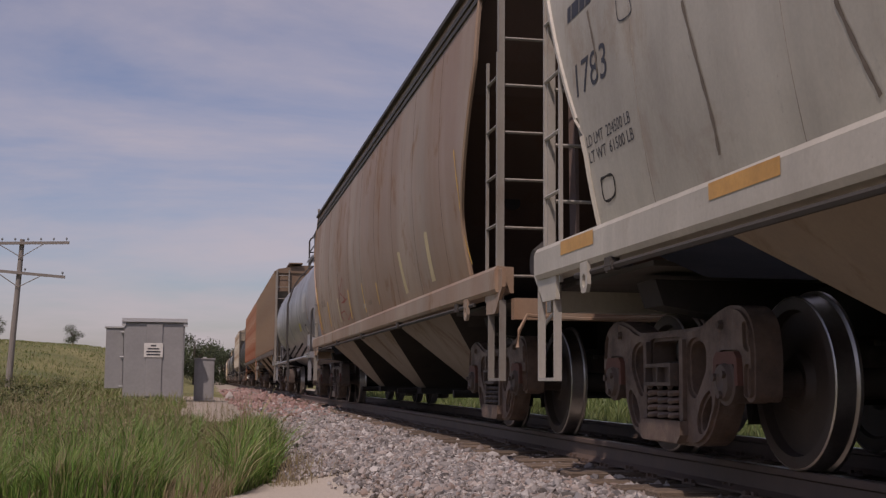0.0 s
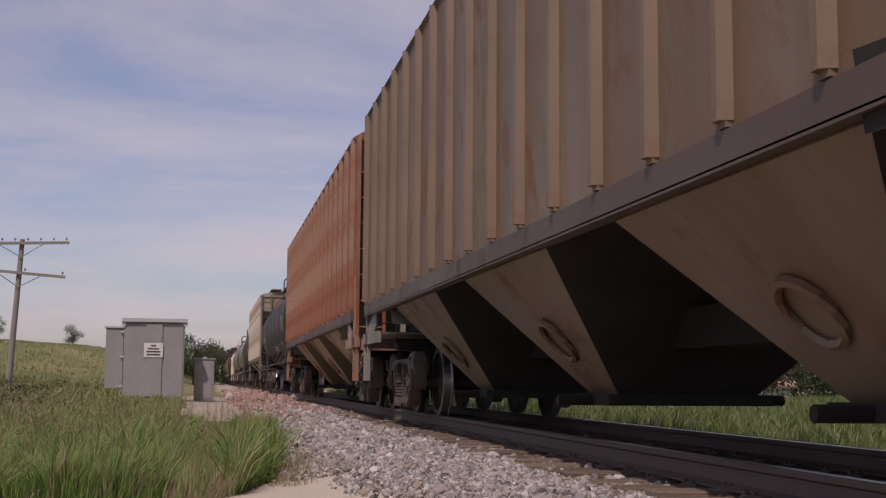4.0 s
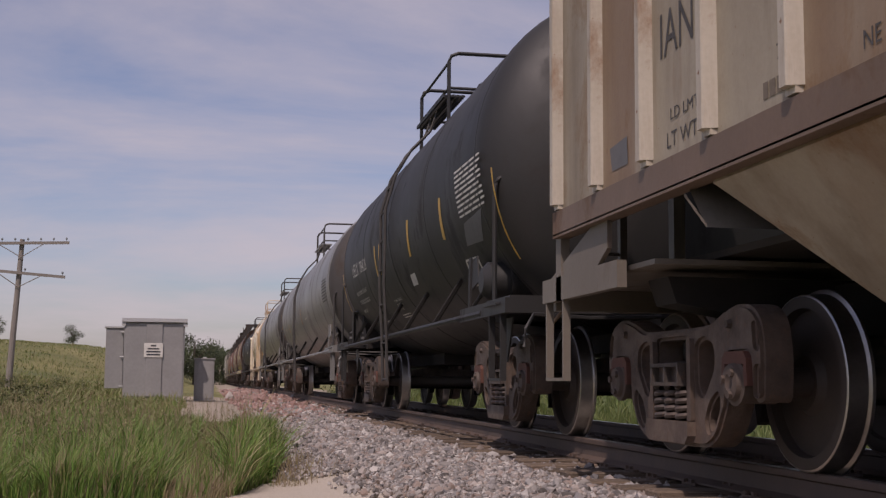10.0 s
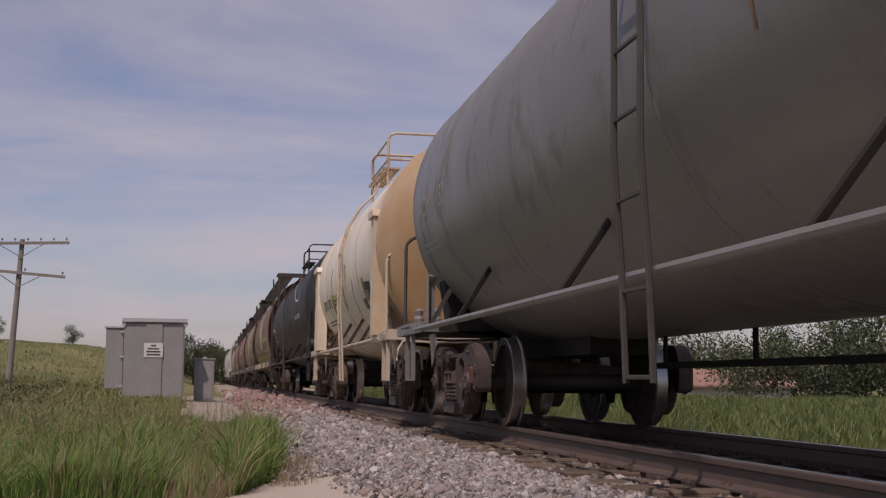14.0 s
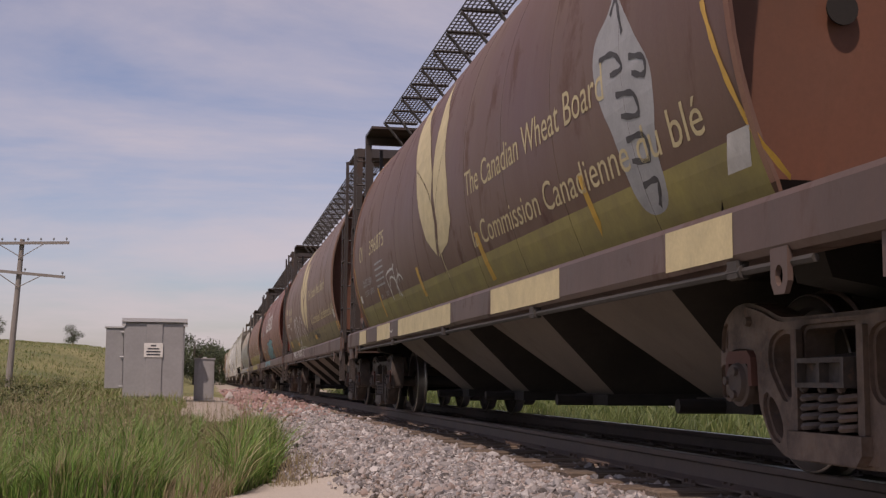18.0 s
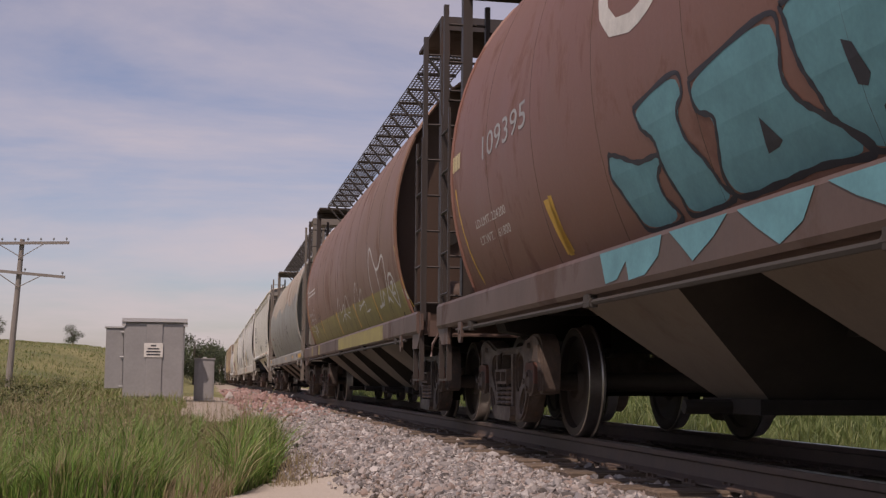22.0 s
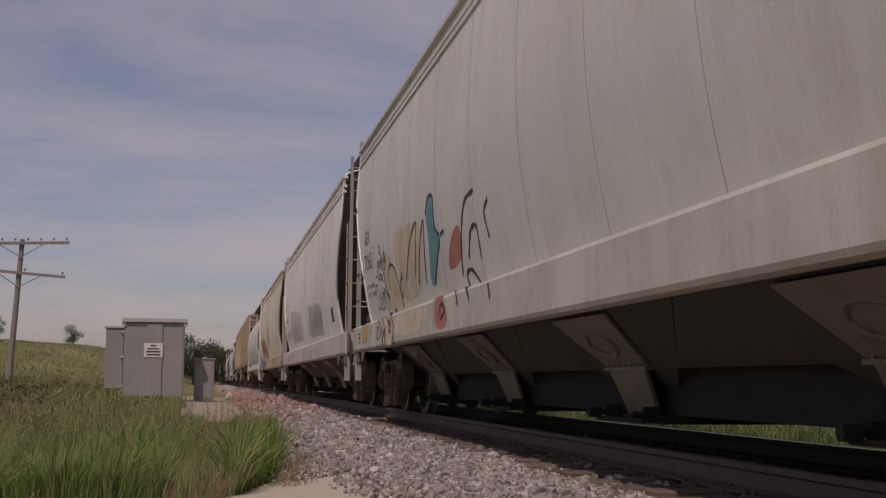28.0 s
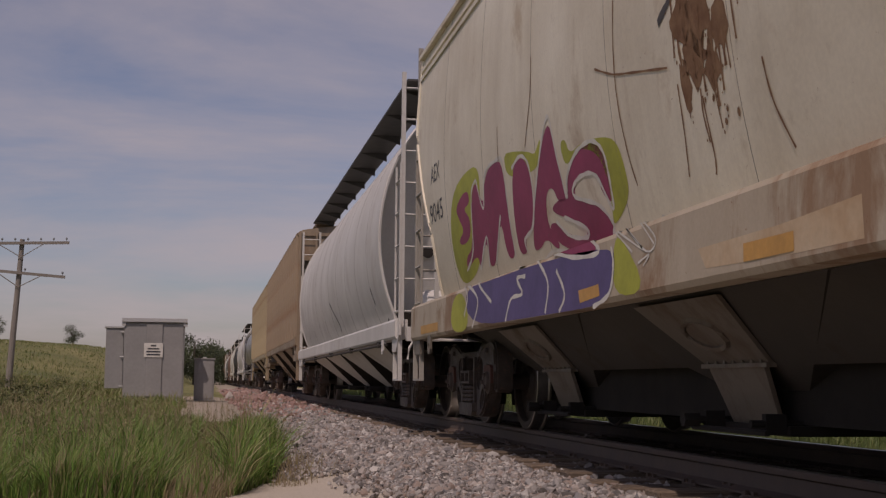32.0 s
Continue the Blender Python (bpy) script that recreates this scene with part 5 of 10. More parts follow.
# ---- track ----
def track():
    bm = bmesh.new()
    rows = []
    near = [(-0.076, -0.172), (-0.076, -0.160), (-0.016, -0.135), (-0.010, -0.050), (-0.036, -0.038), (-0.037, -0.008), (-0.030, 0.0), (0.030, 0.0), (0.037, -0.008), (0.036, -0.038), (0.010, -0.050), (0.016, -0.135), (0.076, -0.160), (0.076, -0.172)]
    for s, nm in ((-1, "rail"), (1, "rail")):
        bm = bmesh.new()
        prism(bm, [(TRACK + s * 0.753 + u, v) for u, v in near], "y", -60, 420)
        for f in bm.faces:
            if f.normal.z > 0.9 or abs(f.calc_center_median().z) < 0.002:
                f.material_index = 1
        bmesh.ops.recalc_face_normals(bm, faces=bm.faces)
        ob = put(nm, mesh_of(bm, [M["rail"], M["railtop"]], nm))
        tagged(ob, "long brown steel rail with a worn shiny head", "rail", "rails of the track", "structure")
    bm = bmesh.new()
    box(bm, -1.32, 1.32, -0.115, 0.115, -0.36, -0.187)
    bmesh.ops.subdivide_edges(bm, edges=[e for e in bm.edges if e.calc_length() > 1], cuts=6)
    bmesh.ops.bevel(bm, geom=[e for e in bm.edges if len(e.link_faces) == 2 and e.calc_face_angle(0) > 1], offset=0.012, segments=1, affect="EDGES")
    tie = mesh_of(bm, M["tie"], "tie")
    bed = new("track_ties")
    tagged(bed, "row of weathered wooden ties half sunk in ballast", "railroad ties", "", "structure")
    pm = bmesh.new()
    box(pm, -0.09, 0.09, -0.1, 0.1, -0.186, -0.171)
    for sx in (-0.065, 0.065):
        for sy in (-0.05, 0.05):
            box(pm, sx * 1.35 - 0.012, sx * 1.35 + 0.012, sy - 0.012, sy + 0.012, -0.172, -0.15)
    plate = mesh_of(pm, M["rail"], "tie_plate")
    rng = random.Random(4)
    y = -2.0
    while y < 90:
        t = put("tie", tie, bed, pose(TRACK + rng.uniform(-0.06, 0.06), y, rng.uniform(0.002, 0.014), 0, rng.uniform(-0.6, 0.6), rng.uniform(-2.0, 2.0)))
        if y < 45:
            put("tie_plate", plate, t, pose(-0.753, 0, 0.002))
            put("tie_plate", plate, t, pose(0.753, 0, 0.002))
        y += 0.52 + rng.uniform(-0.03, 0.03)


track()


# ---- ground ----
def height(x, y):
    """Ground level: the ballast shoulder beside the track, the flat service path, then fields that rise to a low hill."""
    d = abs(x - TRACK)
    bed = -0.225 if d < 1.5 else -0.225 - 0.16 * min(1.0, (d - 1.5) / 1.5) 
    h = bed
    if d > 2.2:
        k = min(1.0, (d - 2.2) / 1.4)
        rise = min(1.0, max(0.0, (y - 12) / 24))
        h = bed * (1 - k) + (-0.50 + 0.28 * rise) * k
    if x < -3 and y > 15:
        t = min(1.0, max(0.0, (-x - 1.5) / 11)) * min(1.0, max(0.0, (y - 40) / 105))
        h += 4.15 * t * t * (3 - 2 * t) + 0.085 * min(30.0, max(0.0, -x - 12)) * min(1.0, max(0.0, (y - 60) / 90)) + 0.25 * t * noise.noise((x * 0.05, y * 0.03, 2))
    if x > 12:
        h -= 0.25 * min(1.0, (x - 12) / 20)
    return h + 0.035 * noise.noise((x * 0.6, y * 0.6, 0)) * min(1.0, max(0.0, d - 2.0))


def ground():
    xs = [-900, -500, -300, -200, -140, -100, -70, -50, -40, -32, -26, -21, -17, -14, -11.5, -9.5, -8, -7, -6, -5.2, -4.5, -3.9, -3.3, -2.8, -2.3, -1.9, -1.5, -1.1, -0.8, -0.5, -0.2, 0.1, 0.4, 0.7, 1.0, 1.3, 1.6, 1.9, 2.2, 2.5,
          3.0, 3.8, 4.6, 5.2, 5.7, 6.2, 6.8, 7.5, 8.5, 10, 12, 15, 20, 28, 40, 60, 90, 140, 220, 400, 900]
    ys = [-300, -150, -80, -40, -20, -10, -4, 0, 2, 4, 5.5] + [6.5 + 0.5 * k for k in range(40)] + [27 + 1.2 * k for k in range(20)] + [52 + 4 * k for k in range(14)] + [112, 122, 135, 150, 170, 200, 240, 300, 380, 500, 700, 1000, 1500]
    bm = bmesh.new()
    g = [[bm.verts.new((x, y, height(x, y))) for x in xs] for y in ys]
    for i in range(len(ys) - 1):
        for k in range(len(xs) - 1):
            bm.faces.new((g[i][k], g[i][k + 1], g[i + 1][k + 1], g[i + 1][k]))
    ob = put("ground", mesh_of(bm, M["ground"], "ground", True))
    tagged(ob, "pale dirt path beside the track and grassy fields beyond", "ground", "", "structure")


ground()


def ballast():
    """Crushed limestone heaped round the ties and down the shoulder."""
    rng = np.random.default_rng(11)
    ico = bmesh.new()
    bmesh.ops.create_icosphere(ico, subdivisions=1, radius=1.0)
    base = np.array([v.co[:] for v in ico.verts])
    tris = np.array([[v.index for v in f.verts] for f in ico.faces])
    ico.free()
    spots = []
    for (ya, yb, per, size) in ((-3, 6.2, 500, 0.021), (6.2, 10, 1900, 0.0185), (10, 15, 1250, 0.021), (15, 24, 560, 0.026), (24, 40, 170, 0.04), (40, 90, 24, 0.08)):
        for (xa, xb, dens) in ((0.55, 1.35, 0.45), (1.35, 2.45, 1.0), (2.45, 3.0, 0.95), (3.14, 4.5, 0.25)):
            n = int((yb - ya) * (xb - xa) * per * dens)
            x = rng.uniform(xa, xb, n)
            y = rng.uniform(ya, yb, n)
            s = size * rng.lognormal(0, 0.32, n)
            for q in zip(x, y, s):
                spots.append(q)
    verts, faces = [], []
    for i, (x, y, s) in enumerate(spots):
        edge = 0.95 + 0.35 * noise.noise((x * 0.8, y * 0.35, 3.0)) + (0.55 if y < 11.2 else 0)
        if x < edge and rng.random() < min(1.0, (edge - x) * 3.0):
            continue
        z = height(x, y) + (-0.006 if 2.4 < x else 0.008 if 2.1 < x else 0.02) + 0.5 * s * rng.uniform(-0.6, 0.9)
        v = base * s * rng.uniform(0.48, 1.3, (len(base), 1)) * rng.uniform(0.6, 1.25, 3)
        a = rng.uniform(0, math.tau)
        c, sn = math.cos(a), math.sin(a)
        tilt = rng.uniform(-0.7, 0.7)
        ct, st = math.cos(tilt), math.sin(tilt)
        v = v @ np.array([[c, -sn, 0], [sn, c, 0], [0, 0, 1]]) @ np.array([[1, 0, 0], [0, ct, -st], [0, st, ct]])
        faces.append(tris + len(verts) * len(base))
        verts.append(v + (x, y, z))
    me = bpy.data.meshes.new("ballast")
    me.from_pydata(np.concatenate(verts).tolist(), [], np.concatenate(faces).tolist())
    me.materials.append(M["ballast"])
    me.materials.append(M["pink_ballast"])
    far = np.repeat([i for i, v in enumerate(verts)], len(tris))
    ys = np.array([v[0][1] for v in verts])[far]
    share = np.clip((ys - 21) / 14, 0, 0.85)
    me.polygons.foreach_set("material_index", (np.random.default_rng(2).random(len(verts))[far] < share).astype(np.int32))
    tagged(put("ballast", me), "loose grey and tan crushed limestone ballast beside the rails", "ballast", "", "stuff")


ballast()

# ---- signal cabinets ----
def cabinet():
    b = new("signal_bungalow")
    tagged(b, "grey metal railway signal bungalow with a white notice on gravel", "signal cabinet")
    b.matrix_basis = pose(-1.72, 38.9, -0.16, 0, 0, 1.0)
    bm = bmesh.new()
    box(bm, -0.90, 0.90, -0.9, 0.9, 0.06, 2.36)
    bmesh.ops.bevel(bm, geom=bm.edges[:], offset=0.012, segments=2, affect="EDGES")
    part("cabinet_body", bm, M["cab"], b)
    bm = bmesh.new()
    prism(bm, [(-0.97, 2.36), (0.97, 2.36), (0.98, 2.40), (0.97, 2.47), (-0.97, 2.47), (-0.98, 2.40)], "y", -1.0, 1.0)
    part("roof", bm, M["cabtop"], b, "pale metal roof slab")
    for x in (-0.92, 0.92):
        bm = bmesh.new()
        box(bm, x - 0.06, x + 0.06, -0.96, -0.90, 2.24, 2.36)
        part("roof_clip", bm, M["cabtop"], b)
    bm = bmesh.new()
    box(bm, -0.24, 0.24, -0.955, -0.915, 0.10, 2.30)
    box(bm, -0.86, 0.86, -0.915, -0.905, 0.10, 2.30)
    bmesh.ops.bevel(bm, geom=bm.edges[:], offset=0.006, segments=1, affect="EDGES")
    part("door", bm, M["cab"], b)
    bm = bmesh.new()
    box(bm, -0.30, 0.26, -0.972, -0.958, 1.29, 1.72)
    s = part("notice", bm, M["white"], b, "white notice with dark lines of print")
    for k, w in enumerate((0.16, 0.34, 0.42, 0.40)):
        bm = bmesh.new()
        box(bm, -0.02 - w / 2, -0.02 + w / 2, -0.976, -0.971, 1.64 - 0.09 * k - 0.025, 1.64 - 0.09 * k + 0.02)
        part("printed_line", bm, M["black"], s)
    bm = bmesh.new()
    box(bm, -0.88, 0.88, -0.85, 0.85, -0.1, 0.07)
    part("base", bm, M["concrete"], b)
    # side case on hinges
    bm = bmesh.new()
    box(bm, -1.46, -0.93, -0.5, 0.6, 0.34, 2.18)
    bmesh.ops.bevel(bm, geom=bm.edges[:], offset=0.012, segments=2, affect="EDGES")
    part("side_case", bm, M["cab"], b)
    bm = bmesh.new()
    box(bm, -1.50, -0.93, -0.54, 0.64, 2.18, 2.23)
    part("side_case_roof", bm, M["cabtop"], b)
    for z in (0.40, 1.30, 2.05):
        bm = bmesh.new()
        tube(bm, [(-1.02, -0.53, z), (-0.90, -0.60, z)], 0.025, 6)
        part("hinge", bm, M["cabtop"], b)
    p = new("signal_case")
    tagged(p, "narrow grey metal relay case standing beside the bungalow", "signal cabinet")
    p.matrix_basis = pose(-0.19, 39.3, -0.2)
    bm = bmesh.new()
    box(bm, -0.31, 0.31, -0.3, 0.3, 0.0, 1.30)
    bmesh.ops.bevel(bm, geom=bm.edges[:], offset=0.012, segments=2, affect="EDGES")
    part("case_body", bm, M["cab"], p)
    bm = bmesh.new()
    box(bm, -0.34, 0.34, -0.33, 0.33, 1.30, 1.34)
    part("case_roof", bm, M["cab"], p)
    bm = bmesh.new()
    tube(bm, [(-0.06, 0, 1.33), (0.06, 0, 1.33)], 0.05, 8)
    part("lifting_lug", bm, M["cab"], p)
    bm = bmesh.new()
    box(bm, -0.26, 0.26, -0.318, -0.303, 0.08, 1.22)
    part("case_door", bm, M["cab"], p)


M["concrete"] = plain("pale_concrete", (0.42, 0.40, 0.36), 0.3, 5, 0.9)
M["redroof"] = plain("rusty_red_roof_sheet", (0.24, 0.12, 0.09), 0.35, 1.0, 0.7, 0, 0.2, (0.42, 0.27, 0.22))
M["glass_insulator"] = plain("grey_insulator_glass", (0.25, 0.27, 0.28), 0.2, 8, 0.2)
cabinet()


def utility_pole():
    p = new("utility_pole")
    tagged(p, "leaning weathered wooden utility pole with two crossarms, without wires", "utility pole")
    p.matrix_basis = pose(-8.58, 55, -0.6)
    bm = bmesh.new()
    tube(bm, [(0, 0, -0.3), (0.12, 0, 2.5), (0.25, 0, 5.0), (0.34, 0, 6.95), (0.345, 0, 7.1)], 0.15, 12)
    for v in bm.verts:
        k = 1 - 0.045 * v.co.z
        c = 0.05 * v.co.z
        v.co.x, v.co.y = c + (v.co.x - c) * k, v.co.y * k
    part("pole_shaft", bm, M["pole"], p)
    for z, tilt, half in ((6.92, 0.035, 2.0), (5.62, -0.075, 1.95)):
        bm = bmesh.new()
        cx = 0.05 * z
        prism(bm, [(cx - half, z - tilt * half - 0.06), (cx + half, z + tilt * half - 0.06), (cx + half, z + tilt * half + 0.06), (cx - half, z - tilt * half + 0.06)], "y", -0.24, -0.14)
        arm = part("crossarm", bm, M["pole"], p)
        for s in (-1, 1):
            bm = bmesh.new()
            tube(bm, [(cx + s * 0.95, -0.25, z + s * tilt * 0.95 - 0.04), (cx, -0.18, z - 0.62)], 0.02, 5)
            part("crossarm_brace", bm, M["pole"], p)
        for k in range(8) if z > 6 else (0, 1, 4, 7):
            u = -half + 0.12 + (2 * half - 0.24) * k / 7
            if abs(u) < 0.2:
                continue
            bm = bmesh.new()
            lathe(bm, [(0.0, 0.012), (0.08, 0.012), (0.08, 0.04), (0.13, 0.05), (0.17, 0.035), (0.19, 0.0)], 8, "z", (cx + u, -0.19, z + tilt * u + 0.05))
            part("insulator", bm, M["glass_insulator"], arm)


utility_pole()


# ---- trees, bushes and grass ----
def leaf_cloud(bm, rng, centres, per, size):
    """Many small bent leaf sprays round a set of centres."""
    for (cx, cy, cz, r) in centres:
        for _ in range(per):
            d = Vector((rng.gauss(0, 1), rng.gauss(0, 1), rng.gauss(0, 0.8)))
            p = Vector((cx, cy, cz)) + d.normalized() * r * rng.uniform(0.35, 1.05)
            a, b = Vector((rng.gauss(0, 1), rng.gauss(0, 1), rng.gauss(0, 1))).normalized(), Vector((rng.gauss(0, 1), rng.gauss(0, 1), rng.gauss(0, 1))).normalized()
            s = size * rng.uniform(0.6, 1.4)
            v = [bm.verts.new(p), bm.verts.new(p + a * s + b * s * 0.45), bm.verts.new(p + a * s * 1.7), bm.verts.new(p + a * s - b * s * 0.45)]
            bm.faces.new((v[0], v[1], v[2], v[3]))


def tree(x, y, h, w, seed, label, name="tree", per=90, trunk=0.3):
    rng = random.Random(seed)
    z = height(x, y) - 0.1
    t = new(name)
    tagged(t, label, "tree" if name == "tree" else "bush")
    t.matrix_basis = pose(x, y, z)
    bm = bmesh.new()
    r = 0.035 * h
    tube(bm, [(0, 0, 0), (0.02 * h, 0, h * 0.25), (-0.01 * h, 0.02 * h, h * 0.5), (0.02 * h, 0, h * 0.8)], r, 7)
    for v in bm.verts:
        k = max(0.2, 1 - v.co.z / h)
        v.co.x *= k
        v.co.y *= k
    blobs = []
    for k in range(11):
        a = rng.uniform(0, math.tau)
        zz = h * rng.uniform(trunk, 0.92)
        sp = w * 0.36 * math.sqrt(max(0.05, 1 - ((zz / h - 0.55) / 0.5) ** 2)) * rng.uniform(0.4, 1.1)
        c = (sp * math.cos(a), sp * math.sin(a), zz)
        blobs.append((*c, w * rng.uniform(0.15, 0.25)))
        tube(bm, [(0, 0, zz * 0.6), (c[0] * 0.6, c[1] * 0.6, zz * 0.85), c], r * 0.3, 5)
    part("trunk", bm, M["bark"], t)
    bm = bmesh.new()
    far = y > 140
    leaf_cloud(bm, rng, blobs, per, w * (0.024 if far else 0.042 if name == "tree" else 0.017))
    part("crown", bm, M["far_leaf" if far or name == "bush" else "leaf"], t)


tree(-16.2, 150, 2.5, 2.9, 3, "small lone tree on the grassy hill", per=260)
tree(-24.9, 150, 2.9, 2.4, 5, "small lone tree on the grassy hill crest", per=260)
for k, (x, y, h, w) in enumerate(((-2.4, 185, 8.2, 7.0), (-0.2, 190, 7.2, 6.5), (1.9, 200, 6.0, 6.5), (-4.6, 180, 6.6, 6.0), (4.2, 215, 5.6, 7.0), (6.4, 230, 5.2, 7.5), (-7.0, 190, 6.0, 7.0), (8.6, 250, 5.4, 8.0))):
    tree(x, y, h, w, 20 + k, "dark green broadleaf tree in the far hedgerow", per=420, trunk=0.12)
for k, (x, y, h, w) in enumerate(((30, 55, 2.4, 5.5), (24.5, 47, 1.7, 4.5), (34, 58, 3.4, 6), (28.5, 64, 2.6, 6), (20.0, 60, 1.8, 5.0), (17.5, 66, 2.6, 5), (38, 62, 3.2, 7), (12.5, 62, 2.2, 5), (9.5, 75, 2.4, 4.5))):
    tree(x, y + 4, h * 1.55, w * 1.25, 50 + k, "dense green bush in the field past the track", "bush", 620, 0.06)


def far_woods():
    """A low wooded skyline, one uneven mass of foliage far behind the fields."""
    rng = random.Random(8)
    bm = bmesh.new()
    blobs = []
    for k in range(260):
        x = rng.uniform(-9, 420)
        y = 420 + rng.uniform(-12, 12)
        h = 10.5 + 3.5 * noise.noise((x * 0.02, 0, 1)) + rng.uniform(-1.2, 1.2)
        blobs += [(x, y, h * 0.35, 4.6), (x, y, h * 0.75, 3.4)]
    leaf_cloud(bm, rng, blobs, 26, 1.5)
    tagged(part("far_woods", bm, M["leaf"], None), "low dark green woods along the skyline", "woods", "", "stuff")


far_woods()


def shed():
    s = new("shed")
    tagged(s, "low white shed with a rusty red sheet roof in the field", "shed")
    s.matrix_basis = pose(23.6, 58, -1.9, 0, 0, -14)
    bm = bmesh.new()
    box(bm, -4.8, 4.8, -1.6, 1.6, 0, 2.25)
    part("wall", bm, M["white"], s)
    bm = bmesh.new()
    prism(bm, [(-1.9, 2.2), (0, 3.0), (1.9, 2.2), (1.9, 2.28), (0, 3.09), (-1.9, 2.28)], "x", -5.1, 5.1)
    roof = part("roof", bm, M["redroof"], s, "rusty red ribbed sheet roof")
    for k in range(27):
        bm = bmesh.new()
        x = -5.05 + 10.1 * k / 26
        prism(bm, [(-1.9, 2.28), (0, 3.09), (0, 3.13), (-1.9, 2.32)], "x", x - 0.04, x + 0.04)
        part("roof_rib", bm, M["redroof"], roof)
    p = new("marker_post")
    tagged(p, "white marker post with a dark band past the track", "post")
    p.matrix_basis = pose(11.0, 28.0, -0.9)
    bm = bmesh.new()
    box(bm, -0.05, 0.05, -0.05, 0.05, 0, 2.1)
    part("post_shaft", bm, M["white"], p)
    bm = bmesh.new()
    box(bm, -0.055, 0.055, -0.055, 0.055, 1.55, 1.75)
    part("band", bm, M["black"], p)


shed()


def blades(name, spots, mat, label, kind="stuff", bend=0.8, wide=0.0021):
    """Grass: tapered bent blades, each of two bent pieces. Rows of x, y, height."""
    rng = np.random.default_rng(len(spots))
    P = np.asarray(spots, float)
    n = len(P)
    z = np.array([height(a, b) for a, b in P[:, :2]]) - 0.02
    # tufts lean together, with strays among them
    tuft = np.array([noise.noise((a * 1.7, b * 0.9, 11.0)) for a, b in P[:, :2]]) * 5.0
    stray = rng.random(n) < 0.45
    ang = np.where(stray, rng.uniform(0, math.tau, n), tuft + rng.normal(0, 0.7, n))
    lean = rng.uniform(0.05, 1.0, n) ** 1.4 * bend * (1.0 + 0.5 * stray)
    dx, dy = np.cos(ang) * lean * P[:, 2], np.sin(ang) * lean * P[:, 2]
    w = wide * rng.uniform(0.6, 1.6, n) * (1 + P[:, 1] / 30)
    sa = rng.uniform(-0.9, 0.9, n)
    sx, sy = np.cos(sa) * w, np.sin(sa) * w
    V = np.empty((n, 5, 3))
    for i, (f, g, side) in enumerate(((0, 0, -1), (0, 0, 1), (0.3, 0.55, -0.9), (0.3, 0.55, 0.9), (1.0, 0.98, 0))):
        V[:, i, 0] = P[:, 0] + dx * f + sx * side
        V[:, i, 1] = P[:, 1] + dy * f + sy * side
        V[:, i, 2] = z + P[:, 2] * g
    base = np.arange(n)[:, None] * 5
    quads = (base + [0, 1, 3, 2]).tolist()
    tris = (base + [2, 3, 4]).tolist()
    me = bpy.data.meshes.new(name)
    me.from_pydata(V.reshape(-1, 3).tolist(), [], quads + tris)
    me.materials.append(mat)
    tagged(put(name, me), label, "grass", "", kind)


def seed_heads(stems):
    """Thin straw stems, each with a loose drooping head of small grains."""
    rng = random.Random(33)
    bm = bmesh.new()
    for x, y, h in stems:
        z = height(x, y) - 0.02
        a, k = rng.uniform(0, math.tau), rng.uniform(0.05, 0.22) * h
        top = Vector((x + k * math.cos(a), y + k * math.sin(a), z + h))
        foot = Vector((x, y, z))
        mid = foot.lerp(top, 0.55) - Vector((k * 0.2 * math.cos(a), k * 0.2 * math.sin(a), 0))
        w = Vector((0.0016, 0.0006, 0))
        rows = [(bm.verts.new(p - w * f), bm.verts.new(p + w * f)) for p, f in ((foot, 1.2), (mid, 1.0), (top, 0.6))]
        for u, v in zip(rows, rows[1:]):
            bm.faces.new((u[0], u[1], v[1], v[0]))
        for i in range(9):
            p = mid.lerp(top, 0.55 + 0.055 * i) + Vector((rng.gauss(0, 0.010), rng.gauss(0, 0.010), rng.gauss(0, 0.004)))
            d = Vector((rng.gauss(0, 1), rng.gauss(0, 1), rng.uniform(0.3, 2.0))).normalized() * rng.uniform(0.014, 0.026)
            e = Vector((d.z, -d.x, d.y)) * 0.26
            bm.faces.new([bm.verts.new(p), bm.verts.new(p + d * 0.5 + e), bm.verts.new(p + d), bm.verts.new(p + d * 0.5 - e)])
    tagged(part("seeding_grass", bm, M["dry"], None), "tall straw-coloured seeding grass stems above the green", "grass", "", "stuff")


